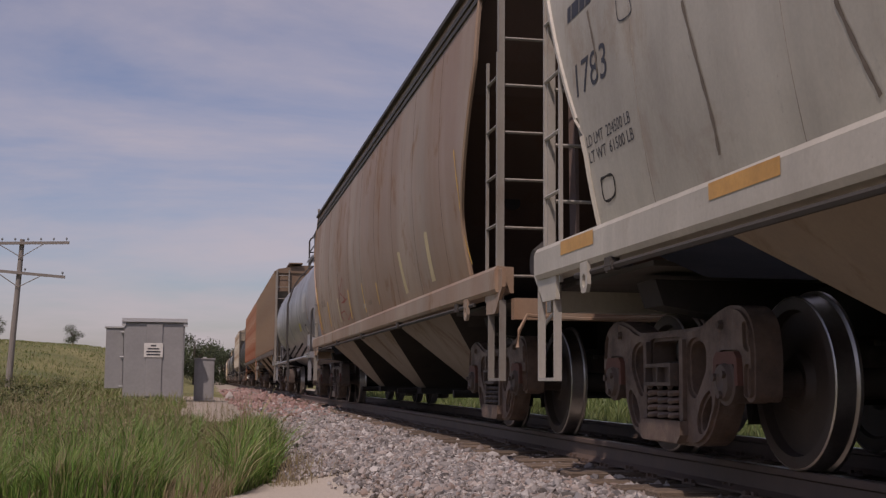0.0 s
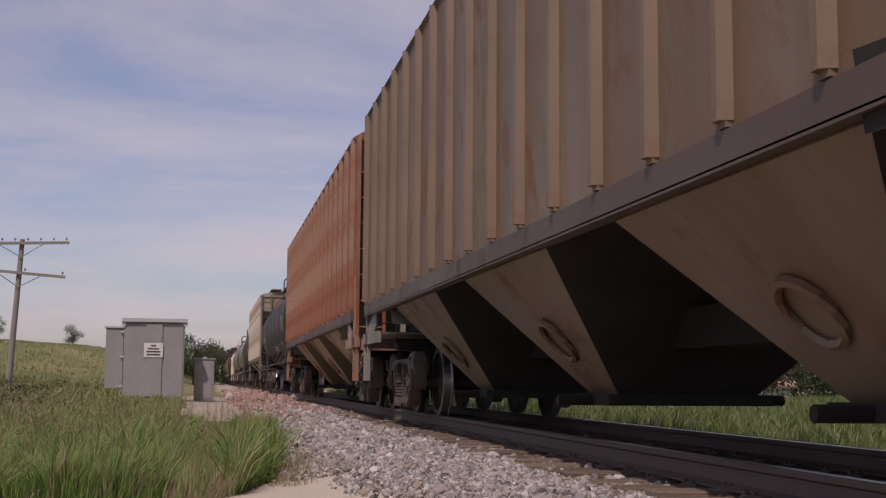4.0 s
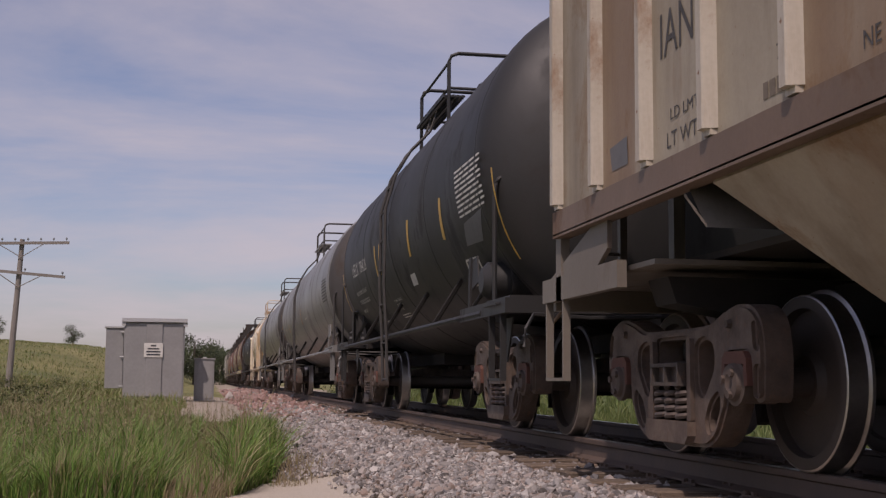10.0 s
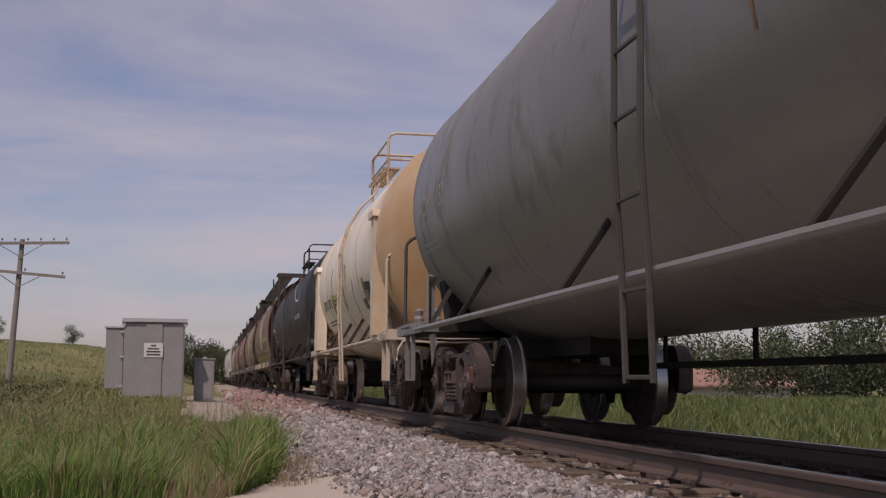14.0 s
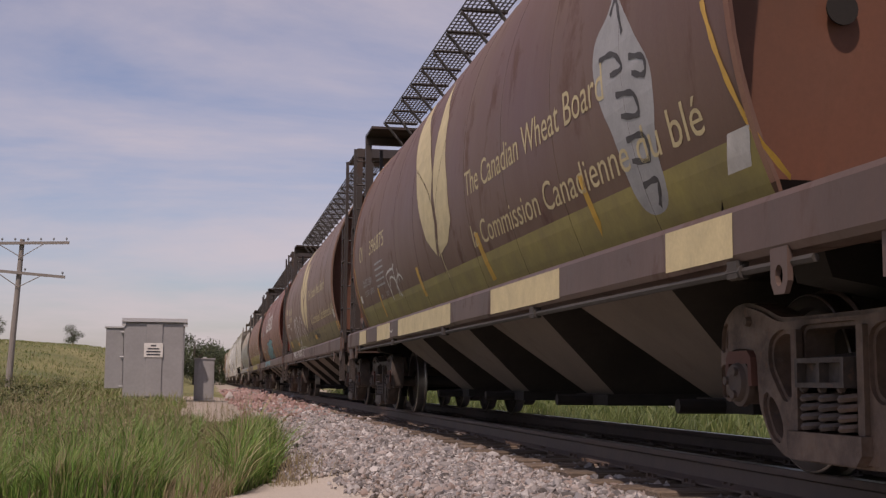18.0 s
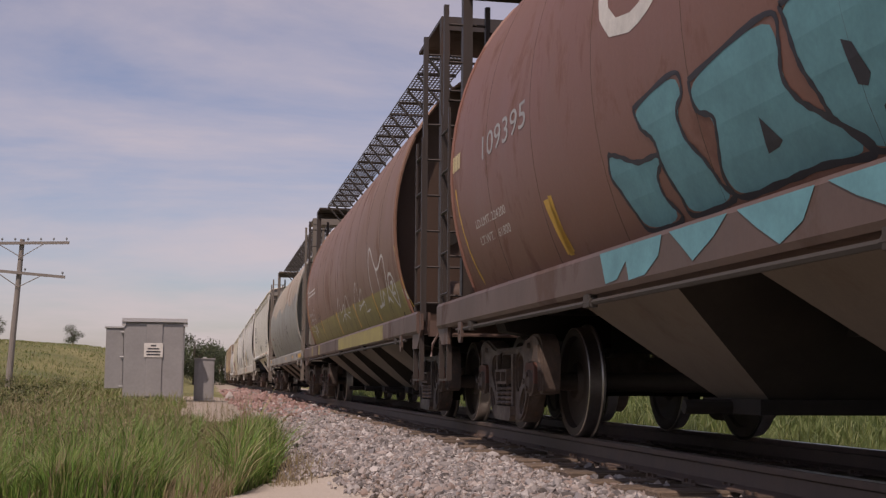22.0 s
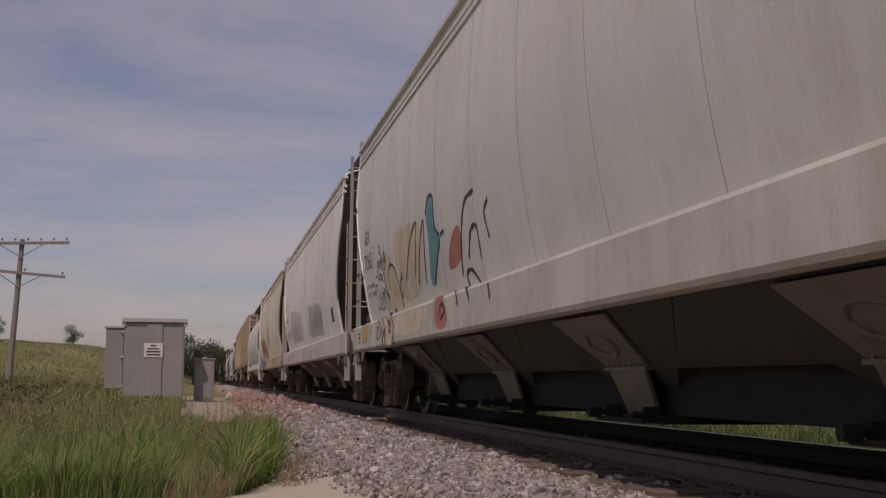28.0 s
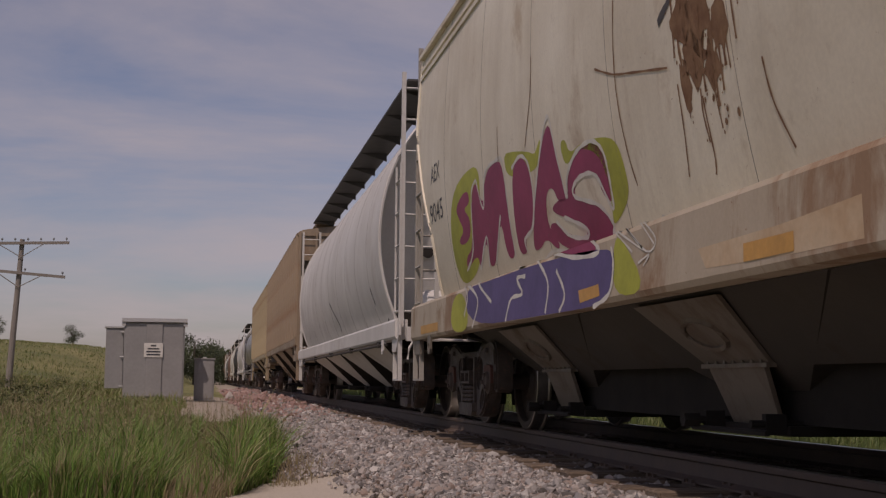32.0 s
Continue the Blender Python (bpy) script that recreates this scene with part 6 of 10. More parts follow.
def weeds(rng):
    """Leafy weeds on branched stems at the edge of the ballast."""
    bm = bmesh.new()
    for _ in range(190):
        y = rng.uniform(11.0, 15.5)
        x = rng.choice((rng.uniform(0.12, 0.62), rng.uniform(0.12, 0.62), rng.uniform(-2.2, -0.4))) + 0.03 * (y - 11)
        z, h = height(x, y), rng.uniform(0.16, 0.42)
        lean = Vector((rng.gauss(0, 0.10), rng.gauss(0, 0.10), 1)) * h
        tube(bm, [(x, y, z), (x + lean.x * 0.4, y + lean.y * 0.4, z + h * 0.5), (x + lean.x, y + lean.y, z + h)], 0.003, 4)
        for i in range(rng.randint(10, 20)):
            f = rng.uniform(0.15, 1.0)
            p = Vector((x, y, z)) + lean * f
            a = rng.uniform(0, math.tau)
            d = Vector((math.cos(a), math.sin(a), rng.uniform(-0.1, 0.7))).normalized() * rng.uniform(0.03, 0.075) * (1.25 - 0.6 * f)
            e = d.cross(Vector((0, 0, 1))).normalized() * d.length * rng.uniform(0.16, 0.3)
            m = p + d * 0.55 + Vector((0, 0, 0.006))
            v = [bm.verts.new(q) for q in (p, m + e, p + d, m - e)]
            bm.faces.new((v[0], v[1], v[2]))
            bm.faces.new((v[0], v[2], v[3]))
    tagged(part("leafy_weeds", bm, M["weed"], None), "leafy bright green weeds along the edge of the ballast", "weeds", "", "stuff")


def scrub(rng):
    """Loose low thickets in the rough meadow below the hill."""
    bm = bmesh.new()
    for _ in range(46):
        y = rng.uniform(20, 62)
        x = -rng.uniform(0.09, 0.205) * y - 1.2
        if y > 34 and x > -4.4:
            x -= 2.5
        z, h = height(x, y), rng.uniform(0.35, 0.85)
        blobs = [(x + rng.gauss(0, 0.35), y + rng.gauss(0, 0.3), z + h * rng.uniform(0.25, 0.85), h * rng.uniform(0.28, 0.5)) for _ in range(5)]
        leaf_cloud(bm, rng, blobs, 70, 0.045)
    tagged(part("meadow_scrub", bm, M["scrub"], None), "loose olive green scrub thickets in the rough meadow", "scrub", "", "stuff")


def grass():
    rng = random.Random(21)
    near, dry, mid, past, stems = [], [], [], [], []
    for _ in range(230000):
        y = 9.5 + 12.5 * rng.random() ** 1.3
        x = rng.uniform(-0.20 * y - 0.3, 1.25)
        edge = 0.62 + 0.035 * (y - 11) + 0.25 * noise.noise((x * 2, y * 0.7, 5))
        front = (9.7 if x < 0.0 else 9.7 + 1.7 * min(1.0, x / 0.55)) + 0.3 * noise.noise((x * 1.5, 0, 2))
        if x > edge or y < front:
            continue
        bare = noise.noise((x * 1.1 + 3, y * 0.5, 9))
        gap = abs(x - (-0.05 + 0.02 * (y - 11))) < 0.27
        h = rng.uniform(0.12, 0.44) * (1.0 + 0.7 * noise.noise((x * 3.1, y * 1.6, 7))) * (1.0 + (0.45 if x > 0.12 and y < 13.5 else 0.0)) * (1.0 + 0.35 * noise.noise((x * 0.9, y * 0.4, 1)))
        h *= (1.0 if y < 14 else 0.65) * (0.72 + 0.5 * rng.random() ** 3)
        if (gap and rng.random() < 0.93) or (bare > 0.35 and rng.random() < 0.6):
            if rng.random() < 0.4:
                dry.append((x, y, h * 0.55))
        elif rng.random() < 0.16:
            dry.append((x, y, h * 1.1))
        else:
            near.append((x, y, h))
    for _ in range(700):
        # tall seeding stems that stand out of the grass
        y = rng.uniform(10.5, 21)
        x = rng.uniform(-0.2 * y, 0.55)
        if noise.noise((x * 0.9, y * 0.5, 13)) > -0.1:
            stems.append((x, y, rng.uniform(0.42, 0.72)))
    for _ in range(800):
        # a dry fringe along the foot of the ballast
        y = rng.uniform(10.8, 13.5)
        x = 0.74 + 0.03 * (y - 11) + rng.gauss(0, 0.16)
        dry.append((x, y, rng.uniform(0.04, 0.26) * rng.random() ** 0.5))
    for _ in range(26000):
        y = rng.uniform(24, 75)
        x = rng.uniform(-0.2 * y - 1, -2.7 - 0.02 * y)
        if 33 < y < 46 and x > -3.4:
            continue
        (mid if rng.random() < 0.6 else dry).append((x, y, rng.uniform(0.12, 0.38) * (1 + 0.5 * noise.noise((x * 0.3, y * 0.3, 4)))))
    for _ in range(14000):
        # the verge farther back
        y = rng.uniform(-4, 10)
        x = rng.uniform(-5, -1.0 - 0.26 * max(0.0, y))
        near.append((x, y, rng.uniform(0.1, 0.35)))
    for _ in range(16000):
        # the verge in front of the cabinets
        y = rng.uniform(19, 37.5)
        x = rng.uniform(-0.2 * y - 0.5, -0.65 + 0.25 * noise.noise((y * 0.7, 0, 6)))
        if y > 36.5 and x > -2.9:
            continue
        (near if rng.random() < 0.45 else mid if rng.random() < 0.5 else dry).append((x, y, rng.uniform(0.1, 0.3) * (1 + 0.8 * noise.noise((x * 0.9, y * 0.4, 4)))))
    for _ in range(9000):
        # scrub up the hillside
        y = rng.uniform(70, 170)
        x = rng.uniform(-0.2 * y - 4, -3.5 - 0.02 * y)
        (mid if rng.random() < 0.75 else dry).append((x, y, rng.uniform(0.08, 0.2) * (1.2 + 0.9 * noise.noise((x * 0.15, y * 0.08, 4)))))
    for _ in range(90000):
        y = rng.uniform(7, 70)
        x = rng.uniform(6.6, min(8 + 0.62 * y, 46))
        past.append((x, y, rng.uniform(0.12, 0.42) * (1 + 0.5 * noise.noise((x * 0.3, y * 0.3, 4)))))
    seed_heads(stems)
    weeds(rng)
    scrub(rng)
    blades("tall_grass", near, M["grass"], "tall bright green grass beside the ballast")
    blades("dry_weeds", dry, M["dry"], "dry brown weeds and grass stalks among the green", wide=0.0019)
    blades("meadow_grass", mid, M["meadow"], "rough olive green meadow grass below the hill", wide=0.006)
    blades("field_grass", past, M["field"], "tall green grass in the field past the track", wide=0.0045)


M["weed"] = leaf_mat("bright_weed_leaves", [(0.0, (0.06, 0.13, 0.016)), (0.6, (0.12, 0.23, 0.03)), (1.0, (0.22, 0.31, 0.06))], 0.45)
M["scrub"] = leaf_mat("olive_scrub_leaves", [(0.0, (0.055, 0.07, 0.022)), (0.6, (0.11, 0.12, 0.04)), (1.0, (0.20, 0.175, 0.075))])
M["meadow"] = leaf_mat("olive_meadow_grass", [(0.0, (0.10, 0.13, 0.032)), (0.6, (0.18, 0.205, 0.06)), (1.0, (0.25, 0.225, 0.11))])
grass()

# ---- the train, from the first car to the last ----
CYL = oval_profile(1.60, 2.42, 2.10, 1.20)
ACF = bowed_profile(1.60, 1.24, 2.75, 4.10, 4.48)
SLAB = bowed_profile(1.58, 1.60, 2.9, 4.05, 4.42, 0.10, 0.06)

car_a = curved_hopper("covered_hopper", "cream grey covered hopper car with dark stencils", -10.2, 19.1, M["cream"], pocket_mat=M["brown_pocket"], prof=ACF, bays=3, roofwalk="flat", header=0.5, cut=0.75, sill=(1.17, 1.38), eaves=4.12, eaves_dark=True, ladder_out=0.2, slope=0.7, gap=0.8, deck_mat=M["pocket"], end_mat=M["shaded_grimy_end"], stand_mat=M["dirty_trim"])
car_b = curved_hopper("covered_hopper", "rust brown covered hopper car with yellow reflector stripes", 8.9, 19.1, M["brown_b"], pocket_mat=M["brown_pocket"], y_in=(1.35, 0.95), prof=ACF, bays=3, roofwalk="flat", header=0.5, cut=0.75, sill=(1.17, 1.38), eaves=4.12, eaves_dark=True, ladder_out=0.2, slope=0.7, gap=0.8, deck_mat=M["pocket"], end_mat=M["dark_end"], stand_mat=M["shaded_grimy_end"])
car_c = tank_car("tank_car", "clean mid grey tank car with a railed top platform", 28.0, 16.4, M["grey_tank"], rail_z=0.75, ladder_y=7.5, rail_mat=M["walk"])
car_d = ribbed_hopper("covered_hopper", "oxide brown covered hopper car with ribbed sides", 44.4, 18.6, M["brown_d"], stand_mat=M["shaded_grimy_end"], foot_mat=M["dark_end"])
car_e = ribbed_hopper("covered_hopper", "grey covered hopper car with heavy orange rust on ribbed sides", 63.0, 18.55, M["orange_e"], pocket_mat=M["rust_pocket"], slope_mat=M["olive_slope"], rib_mat=M["rib_rust"], y_in=(0.85, 0.4), foot_mat=M["dark_end"], stand_mat=M["rib_rust"])
car_f = tank_car("tank_car", "black tank car with white stencilled numbers", 81.55, 18.95, M["black_tank"], ladder_y=10.75)
car_g = ribbed_hopper("covered_hopper", "cream covered hopper car with ribbed rust-streaked sides", 100.5, 18.2, M["cream_g"], rib_mat=M["rib_white"], y_in=(2.05, 0.85), stand_mat=M["chute"], foot_mat=M["foot_rust"])
car_h = tank_car("tank_car", "short black tank car with white stencils", 118.7, 13.8, M["black_tank"])
car_i = tank_car("tank_car", "warm grey tank car with yellow reflector stripes", 132.5, 18.5, M["grey_tank_i"], ladder_y=10.1, head_mat=M["head_grime"], rail_mat=M["walk"], cylinder=False)
car_j = tank_car("tank_car", "warm grey tank car with long side pipe", 151.0, 18.2, M["grey_tank_i"], head_mat=M["head_grime"], rail_mat=M["walk"], cylinder=False)
car_k = tank_car("tank_car", "short off-white tank car stained orange by rust", 169.2, 13.2, M["white_tank"], rail_z=0.6, ladder_y=5.7, cylinder=False, trim=M["cream_trim"], strut_mat=M["bearing"], posts=True)
car_l = tank_car("tank_car", "black tank car beside brown grain hoppers", 182.4, 18.35, M["black_tank"])
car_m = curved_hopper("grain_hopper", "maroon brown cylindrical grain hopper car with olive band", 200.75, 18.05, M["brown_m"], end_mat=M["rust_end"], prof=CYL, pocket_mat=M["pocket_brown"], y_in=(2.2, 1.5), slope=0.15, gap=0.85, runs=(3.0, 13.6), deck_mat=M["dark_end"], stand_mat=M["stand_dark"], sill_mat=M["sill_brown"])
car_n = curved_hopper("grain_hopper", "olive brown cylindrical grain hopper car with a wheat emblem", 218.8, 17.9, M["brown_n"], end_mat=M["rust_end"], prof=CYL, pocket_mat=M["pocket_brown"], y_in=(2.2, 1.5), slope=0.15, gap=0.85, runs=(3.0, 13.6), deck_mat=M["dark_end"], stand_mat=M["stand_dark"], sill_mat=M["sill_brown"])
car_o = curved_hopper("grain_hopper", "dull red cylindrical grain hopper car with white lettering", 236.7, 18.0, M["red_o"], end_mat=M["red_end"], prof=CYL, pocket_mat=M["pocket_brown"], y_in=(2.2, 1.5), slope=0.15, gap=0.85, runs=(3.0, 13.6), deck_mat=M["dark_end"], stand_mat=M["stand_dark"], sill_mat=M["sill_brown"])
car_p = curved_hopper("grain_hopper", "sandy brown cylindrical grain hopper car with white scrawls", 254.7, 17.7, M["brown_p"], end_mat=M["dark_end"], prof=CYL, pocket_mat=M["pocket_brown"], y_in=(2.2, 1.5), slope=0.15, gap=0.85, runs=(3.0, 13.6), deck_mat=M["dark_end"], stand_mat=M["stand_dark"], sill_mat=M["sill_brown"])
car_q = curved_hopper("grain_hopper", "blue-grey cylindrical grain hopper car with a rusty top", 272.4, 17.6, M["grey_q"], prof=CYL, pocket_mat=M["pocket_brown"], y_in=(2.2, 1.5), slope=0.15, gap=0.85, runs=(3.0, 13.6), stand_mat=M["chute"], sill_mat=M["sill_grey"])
car_r = curved_hopper("covered_hopper", "off-white smooth-sided covered hopper car", 290.0, 18.4, M["white_r"], y_in=(2.0, 1.0), prof=SLAB, bays=3, roofwalk="none", sill=(1.50, 1.62), header=0.5, cut=0.4, eaves=4.06, eaves_dark=False, ladder_out=0.14, sill_in=(1.65, 0.95), deck_mat=M["pocket"], end_mat=M["shaded_grimy_end"], slope=0.75, gap=1.35, runs=(1.9, 15.1), stand_mat=M["chute"], webs=0.42)
car_s = curved_hopper("covered_hopper", "grey-white covered hopper car covered with graffiti", 308.4, 19.6, M["white_s"], y_in=(1.5, 0.95), pocket_mat=M["pocket"], prof=ACF, bays=4, roofwalk="flat", header=0.4, cut=0.8, sill=(0.91, 1.29), eaves=4.12, bay_x=1.25, ladder_out=0.3, slope=0.75, runs=(2.4, 17.2), chute_mat=M["chute"], deck_mat=M["pocket"], end_mat=M["shaded_grimy_end"], stand_mat=M["dirty_trim"], sill_mat=M["sill_white"])
car_t = curved_hopper("covered_hopper", "dirty white covered hopper car with black scrawls", 328.0, 19.1, M["white_t"], y_in=(1.6, 1.0), pocket_mat=M["pocket"], prof=ACF, bays=4, roofwalk="flat", header=0.4, cut=0.8, sill=(0.91, 1.29), eaves=4.12, bay_x=1.25, ladder_out=0.3, slope=0.75, runs=(2.4, 16.7), chute_mat=M["chute"], deck_mat=M["pocket"], end_mat=M["shaded_grimy_end"], stand_mat=M["dirty_trim"], sill_mat=M["sill_white"])
car_u = curved_hopper("covered_hopper", "stained cream covered hopper car with purple graffiti", 347.1, 19.2, M["tan_u"], y_in=(1.6, 1.0), pocket_mat=M["pocket"], prof=ACF, bays=4, roofwalk="flat", header=0.4, cut=0.8, sill=(0.91, 1.29), eaves=4.12, bay_x=1.25, ladder_out=0.3, slope=0.75, runs=(2.4, 16.8), chute_mat=M["chute"], deck_mat=M["pocket"], end_mat=M["shaded_grimy_end"], stand_mat=M["dirty_trim"], sill_mat=M["rusty_sill"])
car_v = curved_hopper("covered_hopper", "pale grey rounded covered hopper car", 366.3, 18.2, M["white_v"], prof=CYL, roofwalk="flat", y_in=(2.0, 1.3))
ribbed_hopper("covered_hopper", "tan brown covered hopper car with ribbed sides", 384.5, 18.6, M["brown_w"])
ribbed_hopper("covered_hopper", "ochre covered hopper car with ribbed sides", 403.1, 18.3, M["ochre_x"])
tank_car("tank_car", "grey tank car far down the train", 421.4, 18.2, M["grey_tank"])
curved_hopper("covered_hopper", "pale grey covered hopper car far down the train", 439.6, 18.2, M["white_v"], prof=CYL, roofwalk="flat", y_in=(2.0, 1.3))
for k, (m, kind) in enumerate((("black_tank", 0), ("white_r", 1), ("brown_p", 1), ("grey_tank_i", 0), ("white_t", 1), ("cream_g", 2), ("black_tank", 0), ("brown_w", 2), ("white_s", 1), ("cream", 1))):
    q = 457.8 + 18.3 * k
    if kind == 0:
        tank_car("tank_car", "tank car near the end of the long train", q, 18.3, M[m])
    elif kind == 1:
        curved_hopper("covered_hopper", "covered hopper car near the end of the long train", q, 18.3, M[m], prof=CYL, roofwalk="flat")
    else:
        ribbed_hopper("covered_hopper", "ribbed hopper car near the end of the long train", q, 18.3, M[m])


# ---- lettering, stripes and graffiti on the cars ----
def decal_mesh(car, bm, mat, name, lift):
    """Lays a flat drawing of (0, y, z) on the near side of a car, following its curve."""
    side = SIDES[car]
    zs = [v.co.z for v in bm.verts]
    levels = LEVELS.get(car) or [0.05 * k for k in range(12, 92)]
    for z in levels:
        if min(zs) < z < max(zs):
            bmesh.ops.bisect_plane(bm, geom=bm.verts[:] + bm.edges[:] + bm.faces[:], dist=1e-5, plane_co=(0, 0, z), plane_no=(0, 0, 1))
    for v in bm.verts:
        v.co.x = -(side(v.co.z) + lift)
    bmesh.ops.recalc_face_normals(bm, faces=bm.faces)
    for f in bm.faces:
        if f.normal.x > 0:
            f.normal_flip()
    return part(name, bm, D[mat], car)


LAYER = {}


def layer(car, name="lettering"):
    """Paint lies on paint: dirt and bands lowest, then sprayed fills, then strokes and lettering."""
    base = {"dirty_patch": 0.0006, "sill_stain": 0.0006, "painted_band": 0.0006, "faded_upper_paint": 0.0006, "graffiti_fill": 0.0012, "rust_patch": 0.0012}.get(name, 0.0022)
    LAYER[car, base] = LAYER.get((car, base), 0) + 1
    return base + 0.0002 * min(LAYER[car, base], 3 if base < 0.002 else 6)


def patch(car, name, mat, pts):
    if name == "graffiti_fill":
        # sprayed fills have rounded outlines
        for _ in range(2):
            pts = [(a[0] + (b[0] - a[0]) * f, a[1] + (b[1] - a[1]) * f) for a, b in zip(pts, pts[1:] + pts[:1]) for f in (0.25, 0.75)]
    bm = bmesh.new()
    vs = [bm.verts.new((0, y, z)) for y, z in pts]
    edges = [bm.edges.new((vs[i], vs[(i + 1) % len(vs)])) for i in range(len(vs))]
    bmesh.ops.triangle_fill(bm, edges=edges, use_beauty=True)
    decal_mesh(car, bm, mat, name, layer(car, name))


def smooth_line(pts, n=6):
    P = [Vector((y, z)) for y, z in pts]
    out = []
    for i in range(len(P) - 1):
        a, b, c, d = P[max(i - 1, 0)], P[i], P[i + 1], P[min(i + 2, len(P) - 1)]
        for k in range(n):
            t = k / n
            out.append(0.5 * ((2 * b) + (c - a) * t + (2 * a - 5 * b + 4 * c - d) * t * t + (3 * b - a - 3 * c + d) * t ** 3))
    return out + [P[-1]]


def ribbon(bm, line, width):
    rows = []
    for i, p in enumerate(line):
        d = (line[min(i + 1, len(line) - 1)] - line[max(i - 1, 0)]).normalized()
        w = width * (0.42 + 0.10 * math.sin(i * 1.7))
        s = Vector((-d.y, d.x)) * w
        rows.append((bm.verts.new((0, p.x + s.x, p.y + s.y)), bm.verts.new((0, p.x - s.x, p.y - s.y))))
    for a, b in zip(rows, rows[1:]):
        bm.faces.new((a[0], a[1], b[1], b[0]))


def stroke(car, name, mat, width, pts):
    bm = bmesh.new()
    ribbon(bm, smooth_line(pts), width)
    decal_mesh(car, bm, mat, name, layer(car, name))


GLYPHS = {}


def text_mesh(s):
    if s not in GLYPHS:
        cu = bpy.data.curves.new("lettering", "FONT")
        cu.body, cu.resolution_u = s, 3
        ob = bpy.data.objects.new("lettering", cu)
        me = ob.to_mesh()
        GLYPHS[s] = ([v.co.to_2d() for v in me.vertices], [tuple(p.vertices) for p in me.polygons])
        ob.to_mesh_clear()
        bpy.data.objects.remove(ob)
        bpy.data.curves.remove(cu)
    return GLYPHS[s]


def text_on(car, s, y, z, length, h, mat):
    """Lettering whose first letter stands at y, with its foot at z; it runs forward along the car."""
    co, polys = text_mesh(s)
    x0, x1 = min(c.x for c in co), max(c.x for c in co)
    top = max(c.y for c in co)
    bm = bmesh.new()
    vs = [bm.verts.new((0, y - (c.x - x0) / (x1 - x0) * length, z + c.y / top * h)) for c in co]
    for p in polys:
        try:
            bm.faces.new([vs[i] for i in p])
        except ValueError:
            pass
    decal_mesh(car, bm, mat, "lettering", layer(car))


def print_lines(car, mat, y, z, length, h, rows):
    """Small print as plain bars of word length."""
    rng = random.Random(int(y * 100) + rows)
    lift = layer(car)
    bm = bmesh.new()
    for k in range(rows):
        a = z + h * k / rows
        b = a + h / rows * (0.42 if rows > 1 else 0.8)
        u = 0.0
        while u < length * 0.93:
            w = min(length * rng.uniform(0.12, 0.34), length - u)
            vs = [bm.verts.new((0, y - u, a)), bm.verts.new((0, y - u - w, a)), bm.verts.new((0, y - u - w, b)), bm.verts.new((0, y - u, b))]
            bm.faces.new(vs)
            u += w + length * 0.035
    decal_mesh(car, bm, mat, "small_print", lift)


def specks(car, mat, seed, ys, zs):
    """A scatter of small chips and spots."""
    rng = random.Random(seed)
    bm = bmesh.new()
    for _ in range(90):
        y, z, r = rng.triangular(*ys), rng.triangular(*zs), 0.013 * rng.random() ** 2 + 0.004
        bm.faces.new([bm.verts.new((0, y + r * math.cos(a), z + r * rng.uniform(0.8, 1.8) * math.sin(a))) for a in (0, 1.1, 2.2, 3.3, 4.4, 5.4)])
    decal_mesh(car, bm, mat, "rust_specks", layer(car, "rust_specks"))


STROKES = {"A": "0020 1042 2080 3042 4020|1236 2838", "C": "3634 2640 0834 0616 1402 2600 3806", "D": "0010 0042|0040 2038 3222 2006 0000", "E": "3440 1442 0030 0012 1000 3402|0022 2424", "G": "3436 1442 0028 0012 1600 3406 3420 2020", "H": "0002 0440|3600 3842|0220 3624", "I": "2000 2440",
           "K": "0000 0242|3640 0618 3800", "L": "0642 0002 3404", "M": "0000 0440 1816 3442 4000", "N": "0000 0442 3402 3842", "O": "2042 0430 0210 2000 3812 3632 2042", "R": "0000 0242 2840 3430 0622 3800", "S": "3438 1642 0432 2022 3612 2000 0206", "U": "0042 0212 1800 3412 3842", "V": "0042 1800 3844", "W": "0042 1000 2026 2800 4042", "X": "0000 3842|0442 3602"}


def handwriting(car, mat, width, s, a, b, h):
    """A tag written by hand from a to b, letter strokes h high with an uneven slant."""
    rng = random.Random(len(s) * 31 + int(a[0] * 100))
    bm = bmesh.new()
    n = len(s)
    for i, ch in enumerate(s):
        grow, lift, slant = rng.uniform(0.8, 1.2), rng.uniform(-0.12, 0.12) * h, rng.uniform(-0.15, 0.25)
        for run in STROKES[ch].split("|"):
            pts = []
            for w in run.split():
                u, v = int(w[:2]) / 42 + rng.uniform(-0.05, 0.05), int(w[2:]) / 42 * grow + rng.uniform(-0.04, 0.04)
                f = (i + 0.88 * u + slant * v * 0.5) / n
                pts.append((a[0] + (b[0] - a[0]) * f, a[1] + (b[1] - a[1]) * f + lift + v * h))
            ribbon(bm, smooth_line(pts), width)
    decal_mesh(car, bm, mat, "scrawl", layer(car))


def band(car, name, mat, y0, y1, z0, z1):
    patch(car, name, mat, [(y0, z0), (y1, z0), (y1, z1), (y0, z1)])


